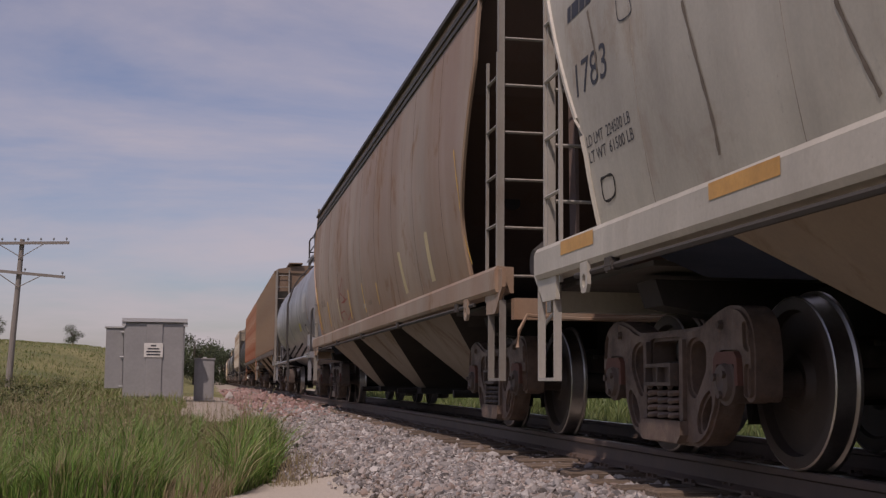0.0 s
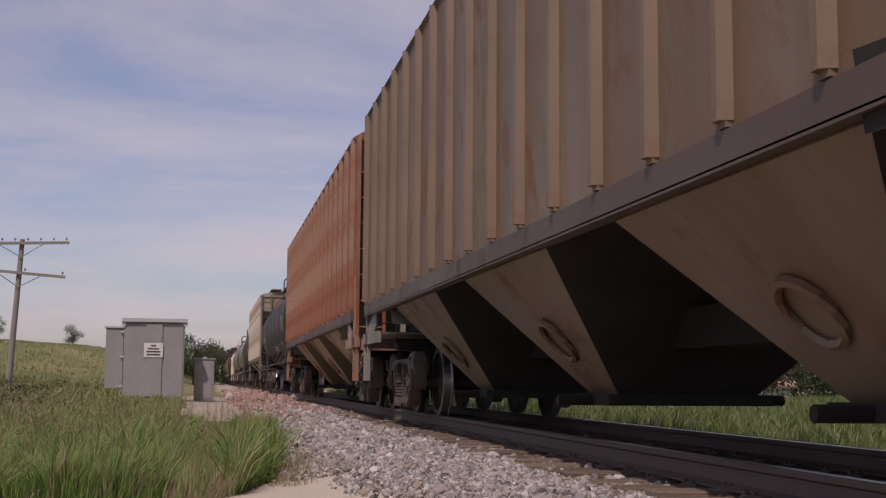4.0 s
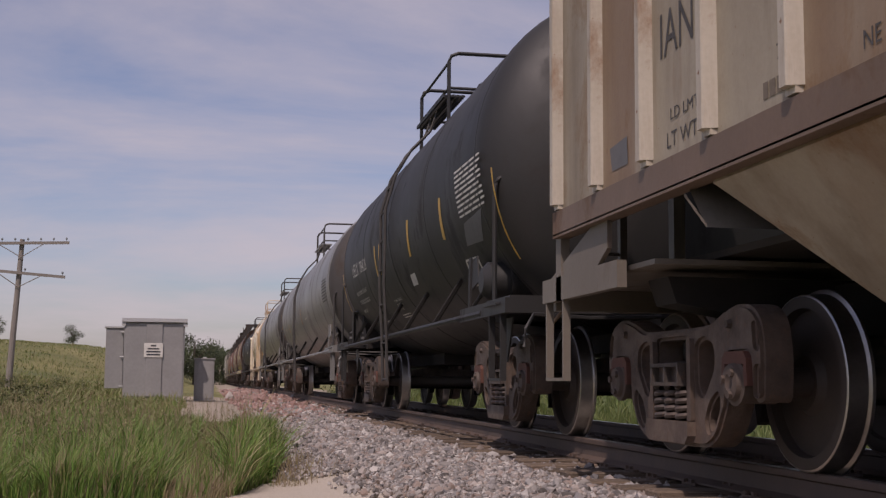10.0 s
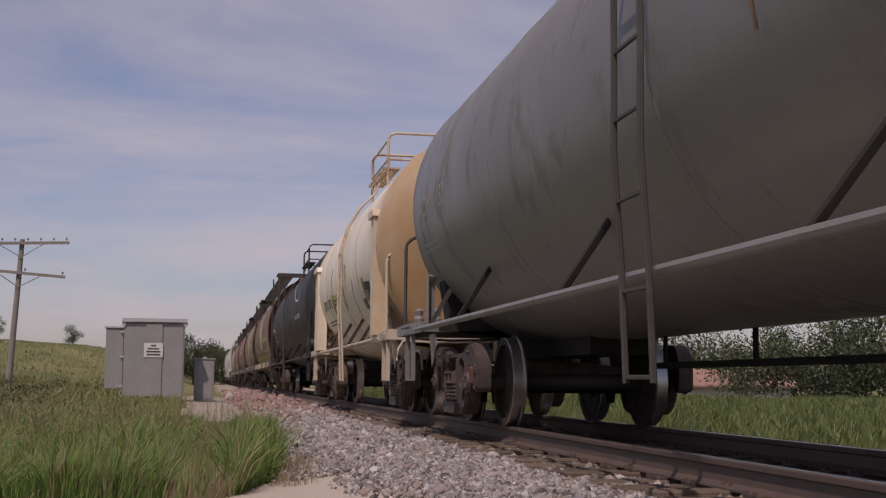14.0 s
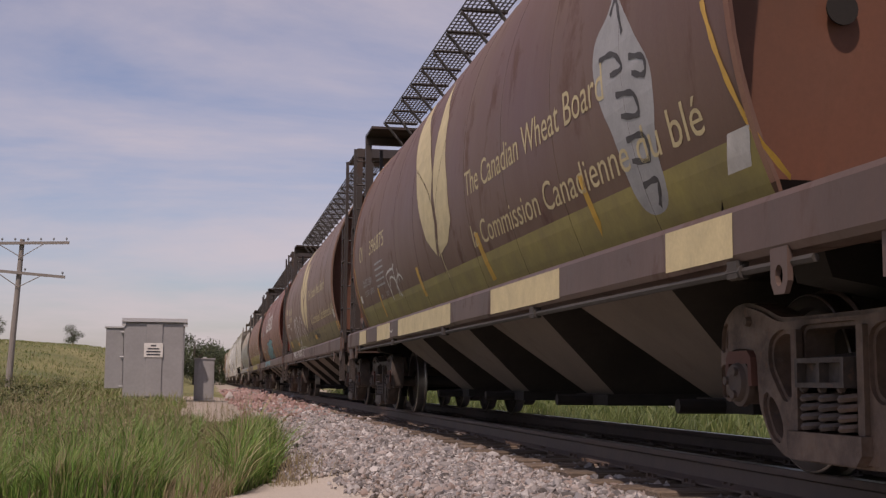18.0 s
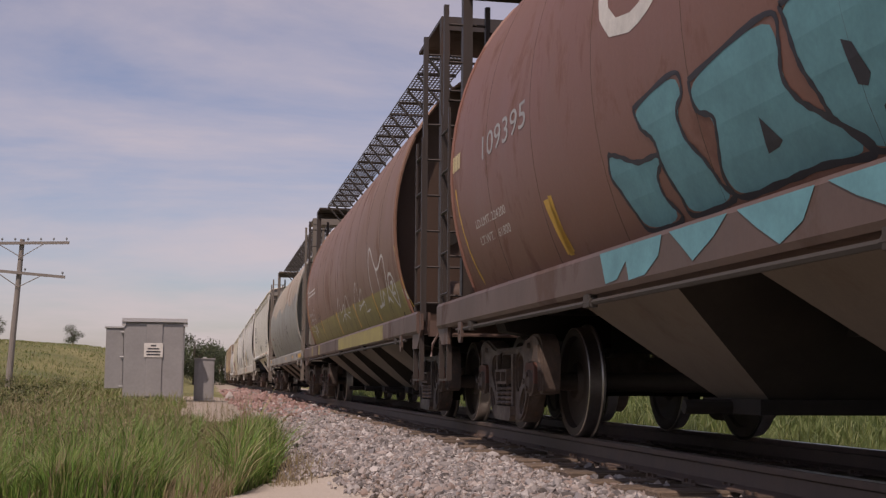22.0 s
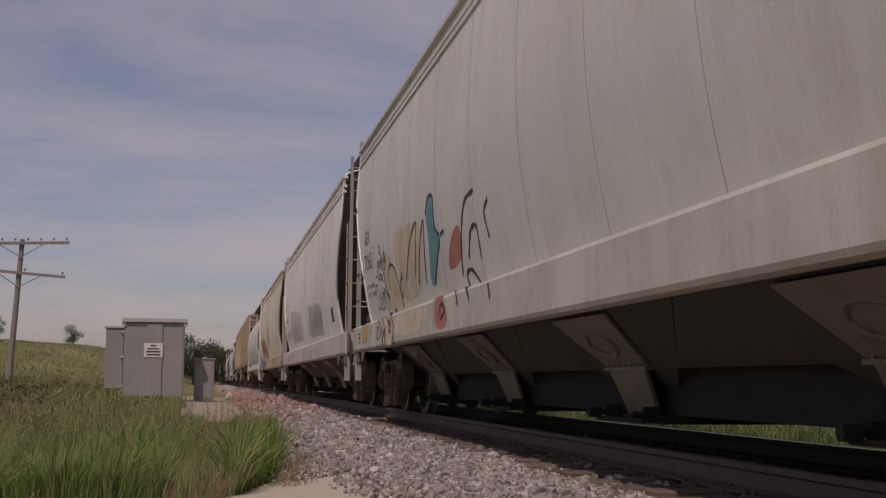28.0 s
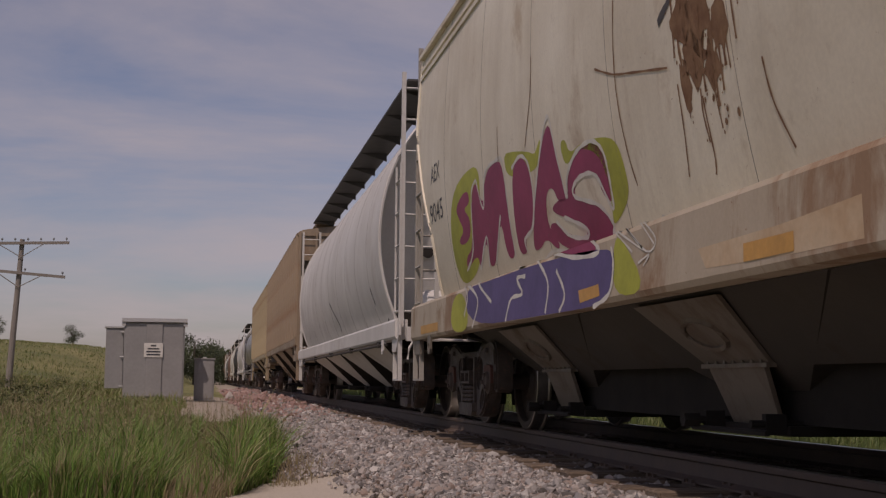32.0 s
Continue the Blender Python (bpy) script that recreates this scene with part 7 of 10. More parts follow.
D = dict(cream=plain("cream_stencil_paint", (0.50, 0.46, 0.36), 0.3, 8, 0.6), olive=M["olive"], olive2=M["olive2"], sand=M["sand"], white=M["white"], black=M["black"], yellow=M["yellow"], straw=M["straw"], darkline=M["under"],
         orange2=plain("aged_orange_reflector", (0.62, 0.33, 0.08), 0.3, 6, 0.5), orange3=plain("faded_orange_stripe", (0.26, 0.15, 0.07), 0.3, 6, 0.6), orange4=plain("salmon_orange_reflector", (0.58, 0.27, 0.13), 0.2, 6, 0.5),
         yellow2=plain("yellow_label", (0.62, 0.55, 0.12), 0.2, 6, 0.5), ochre=plain("ochre_stripe", (0.42, 0.29, 0.06), 0.25, 6, 0.6), label_grey=plain("pale_grey_label", (0.42, 0.42, 0.41), 0.25, 6, 0.6),
         grime=plain("brown_grime_stain", (0.19, 0.155, 0.12), 0.3, 6, 0.8), grime2=plain("grey_black_scrawl", (0.085, 0.08, 0.078), 0.4, 6, 0.7), slate=plain("slate_paint_patch", (0.15, 0.15, 0.155), 0.3, 4, 0.6), slate2=plain("dark_slate_paint_patch", (0.06, 0.062, 0.07), 0.3, 4, 0.6),
         redscrawl=plain("dull_red_scrawl", (0.36, 0.07, 0.05), 0.35, 6, 0.7), redbrown=plain("faded_red_brown_letter", (0.30, 0.15, 0.10), 0.35, 5, 0.7), brownline=plain("brown_line", (0.16, 0.10, 0.06), 0.2, 6, 0.7), teal=plain("teal_spray_paint", (0.13, 0.36, 0.40), 0.3, 4, 0.6),
         tan=plain("tan_spray_paint", (0.78, 0.65, 0.47), 0.35, 3, 0.6), salmon=plain("salmon_spray_paint", (0.58, 0.20, 0.15), 0.3, 4, 0.6), lime=plain("lime_spray_paint", (0.46, 0.48, 0.06), 0.4, 3, 0.6), magenta=plain("magenta_spray_paint", (0.34, 0.045, 0.12), 0.35, 2, 0.6),
         violet=plain("violet_spray_paint", (0.12, 0.09, 0.24), 0.35, 3, 0.6), smudge0=plain("dull_grey_patch_edge", (0.62, 0.60, 0.55), 0.15, 1.5, 0.7), smudge=plain("dull_grey_cleaned_patch", (0.50, 0.485, 0.445), 0.15, 1.5, 0.7), smudge2=plain("faded_grey_scrawl", (0.26, 0.25, 0.235), 0.3, 6, 0.7), ruststain2=plain("tan_rust_wash", (0.46, 0.31, 0.18), 0.3, 3, 0.8, 0, 0.2, (0.60, 0.50, 0.36)), ruststain=plain("dark_rust_stain", (0.17, 0.08, 0.04), 0.4, 9, 0.9, 0, 0.3, (0.30, 0.18, 0.10)))
for c, z in ((car_m, 1.58), (car_n, 1.62), (car_p, 1.72)):
    band(c, "painted_band", "olive" if c is car_n else "olive2", 2.23, 16.3, 1.236, z)
for c, runs in ((car_m, ((2.2, 3.0), (4.9, 6.9), (8.6, 11.9), (12.6, 13.8), (15.0, 15.8))), (car_p, ((3.3, 9.0), (12.75, 13.15), (14.5, 14.8)))):
    for a, b in runs:
        band(c, "sill_paint", "olive2" if c is not car_m else "straw", a, b, 1.0, 1.2)
rng_q = random.Random(3)
edge_q = [(2.23 + 0.28 * k, 2.72 + 0.12 * math.sin(k * 0.45) + rng_q.uniform(-0.035, 0.035)) for k in range(49)]
patch(car_q, "faded_upper_paint", "sand", [(2.23, 4.2)] + edge_q + [(15.67, 4.2)])
text_on(car_a, "1783", 17.44, 2.25, 0.59, 0.21, "black")
text_on(car_a, "LD LMT  224500 LB", 17.36, 1.91, 0.79, 0.07, "black")
text_on(car_a, "LT WT  61500 LB", 17.35, 1.81, 0.80, 0.07, "black")
print_lines(car_a, "black", 17.58, 2.77, 0.49, 0.13, 1)
stroke(car_a, "plate_outline", "black", 0.012, [(16.63, 2.63), (16.59, 2.50), (16.39, 2.49), (16.42, 2.59)])
stroke(car_a, "card_holder", "darkline", 0.02, [(17.21, 1.69), (17.00, 1.68), (17.02, 1.57), (17.21, 1.56), (17.21, 1.69)])
stroke(car_a, "seam_stain", "grime", 0.035, [(15.68, 2.33), (15.58, 1.99), (15.52, 1.71), (15.52, 1.53)])
stroke(car_a, "seam_stain", "grime", 0.03, [(17.16, 2.73), (17.05, 2.48), (17.02, 2.30)])
stroke(car_a, "seam_stain", "grime", 0.03, [(14.29, 1.90), (14.20, 1.68), (14.12, 1.49)])
patch(car_a, "reflector", "orange2", [(14.68, 1.29), (15.40, 1.29), (15.40, 1.37), (14.68, 1.37)])
patch(car_a, "reflector", "orange2", [(17.13, 1.28), (17.82, 1.28), (17.82, 1.37), (17.13, 1.37)])
patch(car_b, "reflector_stripe", "yellow", [(9.86, 1.99), (9.79, 1.97), (9.68, 1.51), (9.78, 1.51)])
patch(car_b, "reflector_stripe", "yellow", [(11.76, 2.01), (11.64, 1.99), (11.59, 1.51), (11.71, 1.51)])
patch(car_b, "reflector_stripe", "yellow", [(15.39, 2.03), (15.23, 2.02), (15.14, 1.54), (15.27, 1.53)])
patch(car_b, "reflector_stripe", "yellow", [(17.58, 2.48), (17.39, 2.46), (17.06, 1.53), (17.23, 1.53)])
patch(car_b, "reflector_stripe", "yellow", [(8.31, 1.87), (8.20, 1.84), (8.17, 1.56), (8.23, 1.53)])
patch(car_b, "reflector_stripe", "straw", [(13.53, 1.97), (13.40, 1.96), (13.30, 1.53), (13.42, 1.53)])
patch(car_b, "reflector_stripe", "straw", [(4.10, 2.08), (3.93, 2.07), (3.82, 1.53), (4.03, 1.53)])
patch(car_b, "reflector_stripe", "straw", [(6.05, 2.06), (5.87, 2.05), (5.64, 1.53), (5.82, 1.52)])
stroke(car_b, "reflector_stripe", "yellow", 0.05, [(2.25, 2.65), (2.14, 2.23), (2.10, 1.85), (1.97, 1.53)])
stroke(car_b, "scrawl", "redscrawl", 0.025, [(13.11, 2.21), (13.23, 1.69), (12.78, 1.53)])
stroke(car_b, "scrawl", "redscrawl", 0.025, [(13.18, 1.94), (12.63, 2.18), (12.38, 2.24), (12.49, 1.83), (12.04, 2.03)])
stroke(car_b, "scrawl", "redscrawl", 0.025, [(12.93, 2.03), (12.19, 1.86), (12.87, 1.85), (11.98, 1.87)])
stroke(car_b, "scrawl", "redscrawl", 0.025, [(13.15, 1.68), (12.52, 1.68), (12.21, 1.52), (11.76, 1.61), (11.80, 1.47)])
text_on(car_b, "1716", 16.82, 1.96, 1.03, 0.14, "grime")
print_lines(car_b, "grime", 9.28, 1.60, 0.36, 0.07, 3)
print_lines(car_b, "white", 9.91, 1.59, 0.23, 0.07, 2)
print_lines(car_c, "white", 2.92, 2.18, 0.96, 0.46, 9)
patch(car_c, "label", "yellow2", [(4.93, 1.98), (4.40, 1.96), (4.59, 1.78), (5.19, 1.78)])
stroke(car_c, "reflector_stripe", "orange2", 0.05, [(1.76, 2.50), (1.75, 2.26), (1.78, 2.06), (1.79, 1.93)])
patch(car_c, "placard", "black", [(3.10, 1.88), (2.73, 1.88), (2.81, 1.66), (3.21, 1.65)])
patch(car_c, "placard_face", "white", [(3.03, 1.85), (2.80, 1.85), (2.86, 1.69), (3.10, 1.68)])
text_on(car_c, "GLNX 21106", 14.31, 2.18, 1.35, 0.2, "white")
text_on(car_c, "LD LMT 200900 LB  91 150 KG", 14.06, 1.89, 1.25, 0.06, "white")
text_on(car_c, "LT WT  62100 LB  28 150 KG", 14.04, 1.76, 1.25, 0.06, "white")
patch(car_c, "label", "label_grey", [(12.68, 1.95), (12.14, 1.93), (12.25, 1.75), (12.67, 1.73)])
print_lines(car_c, "grime", 12.65, 1.77, 0.40, 0.13, 5)
stroke(car_c, "reflector_stripe", "orange2", 0.05, [(14.51, 2.57), (14.53, 2.31), (14.55, 2.09), (14.52, 1.91)])
patch(car_d, "reflector_stripe", "orange2", [(2.65, 2.13), (2.47, 2.11), (2.31, 1.23), (2.48, 1.24)])
patch(car_d, "card_board", "darkline", [(3.57, 1.67), (3.29, 1.65), (3.22, 1.33), (3.50, 1.34)])
patch(car_e, "paint_patch", "white", [(15.71, 3.01), (15.15, 2.95), (15.03, 2.44), (15.58, 2.47)])
patch(car_e, "paint_patch", "white", [(16.51, 2.97), (16.09, 2.93), (15.96, 2.49), (16.37, 2.52)])
patch(car_e, "paint_patch", "white", [(14.58, 2.42), (14.09, 2.40), (14.03, 2.15), (14.52, 2.18)])
patch(car_e, "paint_patch", "white", [(15.33, 2.04), (14.86, 2.02), (14.83, 1.88), (15.26, 1.90)])
patch(car_e, "paint_patch", "white", [(16.32, 2.45), (15.85, 2.42), (15.77, 2.19), (16.20, 2.21)])
text_on(car_e, "N", 15.48, 2.48, 0.39, 0.16, "black")
patch(car_e, "paint_patch", "straw", [(10.93, 1.73), (10.32, 1.72), (10.31, 1.55), (10.89, 1.56)])
patch(car_e, "reflector_stripe", "yellow", [(8.45, 1.93), (8.34, 1.92), (8.24, 1.41), (8.35, 1.41)])
patch(car_e, "paint_patch", "white", [(16.06, 2.30), (15.56, 2.24), (15.56, 1.87), (16.00, 1.88)])
text_on(car_e, "82", 15.95, 2.00, 0.37, 0.17, "black")
patch(car_e, "paint_patch", "white", [(15.31, 2.13), (14.78, 2.03), (14.78, 1.88), (15.24, 1.88)])
stroke(car_e, "card_holder", "white", 0.02, [(15.03, 1.49), (14.82, 1.51), (14.82, 1.39), (15.00, 1.38), (15.03, 1.49)])
text_on(car_f, "TILX 291043", 16.79, 2.07, 2.02, 0.22, "white")
text_on(car_f, "LD LMT  208500 LB", 16.77, 1.84, 1.08, 0.06, "white")
text_on(car_f, "94550 KG", 15.51, 1.85, 0.47, 0.07, "white")
text_on(car_f, "LT WT  77500 LB", 16.75, 1.70, 1.08, 0.06, "white")
text_on(car_f, "35150 KG", 15.54, 1.69, 0.54, 0.06, "white")
stroke(car_f, "plate_outline", "white", 0.012, [(14.42, 2.35), (14.19, 2.32), (14.16, 2.07), (14.41, 2.07), (14.42, 2.35)])
text_on(car_f, "PLATE", 14.41, 2.23, 0.19, 0.04, "white")
text_on(car_f, "C", 14.37, 2.12, 0.10, 0.07, "white")
stroke(car_f, "reflector_stripe", "yellow", 0.06, [(18.46, 3.11), (18.11, 2.64), (18.01, 2.33), (17.92, 2.05)])
patch(car_f, "reflector_stripe", "yellow", [(14.77, 2.57), (14.63, 2.55), (14.59, 2.26), (14.70, 2.29)])
stroke(car_f, "reflector_stripe", "yellow", 0.05, [(2.20, 3.10), (1.83, 2.59), (1.78, 2.25), (1.69, 2.05)])
print_lines(car_f, "label_grey", 2.98, 2.08, 1.0, 0.54, 13)
patch(car_f, "reflector_stripe", "orange2", [(5.42, 2.81), (5.26, 2.79), (5.03, 2.27), (5.15, 2.29)])
patch(car_f, "reflector_stripe", "straw", [(8.5, 2.77), (8.38, 2.75), (8.19, 2.27), (8.29, 2.28)])
patch(car_f, "reflector_stripe", "straw", [(12.04, 2.77), (11.90, 2.75), (11.65, 2.28), (11.77, 2.29)])
print_lines(car_f, "white", 5.23, 1.68, 0.94, 0.10, 3)
print_lines(car_f, "white", 9.42, 1.57, 1.57, 0.19, 4)
print_lines(car_f, "white", 7.23, 1.70, 0.85, 0.08, 2)
patch(car_g, "paint_patch", "slate", [(4.37, 2.03), (3.81, 2.01), (3.80, 1.75), (4.34, 1.78)])
patch(car_g, "sign_border", "white", [(3.40, 2.13), (2.87, 2.09), (2.88, 1.80), (3.37, 1.79)])
patch(car_g, "sign", "slate2", [(3.35, 2.11), (2.90, 2.07), (2.90, 1.83), (3.33, 1.81)])
text_on(car_g, "82", 3.28, 1.95, 0.29, 0.06, "white")
print_lines(car_g, "white", 3.29, 1.84, 0.34, 0.08, 2)
patch(car_g, "reflector_stripe", "yellow", [(2.87, 1.98), (2.72, 1.96), (2.72, 1.59), (2.78, 1.59)])
patch(car_g, "paint_patch", "white", [(3.42, 2.56), (3.07, 2.54), (3.01, 2.29), (3.36, 2.30)])
patch(car_g, "paint_patch", "white", [(3.39, 2.19), (2.97, 2.18), (2.91, 1.79), (3.29, 1.78)])
print_lines(car_h, "white", 2.52, 2.00, 1.10, 0.47, 10)
patch(car_h, "label", "slate", [(2.43, 1.94), (1.64, 1.98), (1.97, 1.73), (2.63, 1.75)])
patch(car_h, "placard", "white", [(2.97, 1.65), (2.44, 1.64), (2.57, 1.43), (3.20, 1.41)])
patch(car_h, "placard_face", "black", [(2.94, 1.63), (2.50, 1.63), (2.61, 1.44), (3.10, 1.43)])
stroke(car_h, "reflector_stripe", "yellow", 0.05, [(1.00, 2.23), (1.07, 1.96), (1.15, 1.71), (1.20, 1.49)])
patch(car_h, "reflector_stripe", "yellow", [(3.37, 2.32), (3.27, 2.31), (3.39, 1.90), (3.51, 1.91)])
patch(car_h, "reflector_stripe", "yellow", [(5.42, 2.36), (5.30, 2.35), (5.49, 1.94), (5.61, 1.94)])
patch(car_h, "reflector_stripe", "yellow", [(7.85, 2.34), (7.72, 2.33), (8.04, 1.94), (8.17, 1.94)])
patch(car_h, "label", "white", [(6.00, 1.76), (5.67, 1.76), (5.78, 1.63), (6.12, 1.63)])
text_on(car_h, "UELX", 11.06, 2.13, 0.73, 0.20, "white")
text_on(car_h, "78426", 10.15, 2.13, 0.79, 0.18, "white")
patch(car_h, "reflector_stripe", "yellow", [(8.35, 2.37), (8.26, 2.36), (8.34, 1.94), (8.44, 1.94)])
text_on(car_h, "LD LMT 200900 LB 91100 KG", 11.13, 1.84, 1.18, 0.06, "white")
text_on(car_h, "LT WT 62100 LB 28300 KG", 11.16, 1.70, 1.16, 0.06, "white")
text_on(car_h, "NEW 1-79", 11.19, 1.57, 0.42, 0.05, "white")
text_on(car_h, "EXTERIOR HEATER COILS", 8.02, 1.55, 0.60, 0.03, "white")
text_on(car_h, "NO INLET OR OUTLET", 7.99, 1.49, 0.46, 0.03, "white")
text_on(car_h, "CAPS REQD", 7.95, 1.44, 0.27, 0.03, "white")
print_lines(car_h, "white", 8.16, 1.34, 0.70, 0.06, 2)
print_lines(car_h, "white", 9.71, 1.35, 0.64, 0.03, 1)
stroke(car_h, "reflector_stripe", "yellow", 0.04, [(12.42, 2.31), (12.52, 2.01), (12.59, 1.74), (12.64, 1.50)])
stroke(car_h, "scrawl", "grime2", 0.02, [(8.92, 1.79), (8.70, 1.84), (8.76, 1.69), (8.56, 1.81)])
stroke(car_h, "scrawl", "grime2", 0.02, [(8.99, 1.70), (8.93, 1.59), (8.62, 1.67)])
stroke(car_h, "scrawl", "grime2", 0.02, [(9.05, 1.58), (8.78, 1.57), (8.75, 1.47), (9.10, 1.45)])
patch(car_i, "reflector_stripe", "orange2", [(9.14, 2.33), (9.04, 2.31), (9.11, 1.89), (9.23, 1.90)])
patch(car_i, "reflector_stripe", "orange2", [(14.19, 2.13), (14.08, 2.12), (14.15, 1.89), (14.25, 1.90)])
print_lines(car_i, "white", 8.07, 1.98, 0.59, 0.03, 1)
text_on(car_i, "ADMX 25607", 16.10, 1.87, 1.52, 0.17, "cream")
text_on(car_i, "LD LMT  187900 LB", 16.11, 1.63, 0.90, 0.06, "cream")
text_on(car_i, "85 250 KG", 15.04, 1.65, 0.50, 0.05, "cream")
text_on(car_i, "LT WT   75100 LB", 16.11, 1.50, 0.91, 0.05, "cream")
text_on(car_i, "34 050 KG", 15.07, 1.51, 0.51, 0.05, "cream")
stroke(car_i, "reflector_stripe", "orange2", 0.05, [(17.35, 2.63), (17.25, 2.32), (17.23, 2.01), (17.23, 1.74)])
print_lines(car_i, "grime2", 2.90, 2.08, 1.01, 0.49, 8)
stroke(car_i, "scuff", "label_grey", 0.012, [(16.73, 1.77), (16.34, 1.77)])
print_lines(car_j, "grime2", 2.72, 2.00, 1.09, 0.45, 9)
stroke(car_j, "reflector_stripe", "orange3", 0.045, [(1.50, 2.41), (1.41, 2.03), (1.44, 1.73), (1.44, 1.52)])
stroke(car_j, "reflector_stripe", "orange3", 0.03, [(4.66, 2.40), (4.67, 2.17), (4.71, 1.96)])
stroke(car_j, "reflector_stripe", "orange3", 0.03, [(7.78, 2.39), (7.78, 2.20), (7.81, 1.99)])
text_on(car_j, "ADMX 132", 16.21, 2.24, 1.45, 0.22, "cream")
print_lines(car_j, "label_grey", 16.23, 1.87, 0.81, 0.13, 2)
text_on(car_k, "CMRX 8770", 10.10, 1.88, 1.45, 0.18, "black")
print_lines(car_k, "grime", 10.33, 1.58, 1.54, 0.12, 2)
patch(car_k, "reflector_stripe", "ochre", [(8.35, 2.11), (8.19, 2.11), (8.34, 1.73), (8.52, 1.73)])
patch(car_k, "reflector_stripe", "ochre", [(6.36, 2.14), (6.20, 2.13), (6.39, 1.74), (6.54, 1.74)])
patch(car_k, "reflector_stripe", "ochre", [(3.74, 2.07), (3.54, 2.06), (3.64, 1.71), (3.82, 1.72)])
patch(car_k, "label", "yellow2", [(8.03, 2.08), (7.41, 2.06), (7.54, 1.85), (8.17, 1.88)])
print_lines(car_k, "grime", 8.09, 1.89, 0.54, 0.14, 2)
patch(car_k, "label", "black", [(3.56, 1.99), (2.90, 1.96), (3.32, 1.49), (3.63, 1.47)])
print_lines(car_k, "white", 3.62, 1.52, 0.33, 0.36, 9)
patch(car_k, "label", "black", [(4.20, 1.77), (3.84, 1.76), (3.90, 1.60), (4.23, 1.61)])
stroke(car_k, "label_line", "white", 0.012, [(4.05, 1.76), (4.09, 1.60)])
print_lines(car_k, "black", 4.32, 1.51, 0.45, 0.07, 2)
stroke(car_k, "rust_run", "ruststain", 0.05, [(4.88, 2.13), (5.04, 1.93), (5.12, 1.71), (5.19, 1.51)])
stroke(car_k, "rust_run", "ruststain", 0.05, [(5.59, 2.45), (5.74, 2.39), (5.85, 2.05)])
stroke(car_k, "rust_run", "ruststain", 0.05, [(7.82, 2.57), (8.09, 2.31), (8.17, 1.97), (8.41, 1.52)])
stroke(car_l, "scrawl", "white", 0.05, [(8.03, 3.36), (5.72, 2.82), (4.77, 2.62), (3.97, 2.66), (4.34, 3.11)])
print_lines(car_l, "white", 5.47, 2.13, 1.88, 0.13, 2)
text_on(car_l, "LD LMT  204100 LB", 16.22, 1.93, 0.97, 0.06, "white")
text_on(car_l, "LT WT   81900 LB", 16.20, 1.80, 1.06, 0.07, "white")
stroke(car_l, "reflector_stripe", "yellow", 0.06, [(17.49, 2.59), (17.37, 2.33), (17.29, 2.06)])
print_lines(car_l, "white", 16.53, 2.19, 0.93, 0.13, 1)
patch(car_m, "emblem", "straw", [(11.74, 3.95), (11.60, 3.67), (11.39, 3.44), (10.65, 2.78), (10.36, 2.33), (10.06, 1.97), (9.63, 1.76), (9.50, 2.08), (9.60, 2.37), (9.56, 2.63), (10.05, 3.08)])
patch(car_m, "emblem", "straw", [(9.98, 3.75), (9.62, 3.20), (9.56, 2.86), (9.49, 2.44), (9.35, 2.06), (9.54, 1.74), (8.97, 1.83), (8.68, 2.02), (8.73, 2.40), (8.94, 2.79), (9.13, 3.14)])
stroke(car_m, "emblem_stem", "brownline", 0.03, [(10.63, 3.50), (9.74, 2.81), (9.46, 2.25), (9.48, 1.86), (9.46, 1.56)])
stroke(car_m, "emblem_stem", "brownline", 0.03, [(10.69, 2.84), (9.92, 2.53), (9.47, 2.21)])
stroke(car_m, "emblem_stem", "brownline", 0.03, [(8.98, 2.86), (9.19, 2.54), (9.42, 2.20)])
stroke(car_m, "emblem_stem", "straw", 0.03, [(9.50, 1.91), (9.40, 1.68), (9.34, 1.52)])
text_on(car_m, "The Canadian Wheat Board", 7.90, 2.12, 3.95, 0.22, "straw")
text_on(car_m, "la Commission Canadienne du bl\u00e9", 7.91, 1.66, 5.24, 0.20, "straw")
patch(car_m, "reflector_stripe", "yellow", [(7.82, 1.78), (7.68, 1.77), (7.53, 1.35), (7.67, 1.34)])
patch(car_m, "reflector_stripe", "yellow", [(4.68, 1.78), (4.59, 1.77), (4.51, 1.46), (4.58, 1.37)])
patch(car_m, "reflector_stripe", "yellow", [(11.04, 1.76), (10.91, 1.76), (10.78, 1.42), (10.93, 1.42)])
stroke(car_m, "reflector_stripe", "yellow", 0.05, [(2.47, 2.25), (2.37, 1.95), (2.23, 1.61), (2.05, 1.34)])
patch(car_m, "label", "white", [(2.47, 1.61), (2.23, 1.61), (2.34, 1.44), (2.60, 1.44)])
patch(car_m, "graffiti_fill", "label_grey", [(4.08, 2.50), (3.84, 2.58), (3.74, 2.72), (3.54, 2.52), (3.34, 2.30), (3.18, 2.14), (3.20, 1.93), (3.32, 1.71), (3.33, 1.47), (3.46, 1.38), (3.72, 1.39), (3.83, 1.55), (3.87, 1.85), (4.04, 2.09), (4.13, 2.32)])
stroke(car_m, "scrawl", "grime2", 0.04, [(3.99, 2.35), (3.74, 2.33), (3.61, 2.22), (3.81, 2.22)])
stroke(car_m, "scrawl", "grime2", 0.04, [(3.49, 2.25), (3.27, 2.19), (3.28, 2.10), (3.46, 2.15)])
stroke(car_m, "scrawl", "grime2", 0.04, [(3.75, 2.09), (3.48, 2.04), (3.45, 1.92), (3.71, 1.96)])
stroke(car_m, "scrawl", "grime2", 0.04, [(3.70, 1.82), (3.44, 1.80), (3.44, 1.67), (3.69, 1.70)])
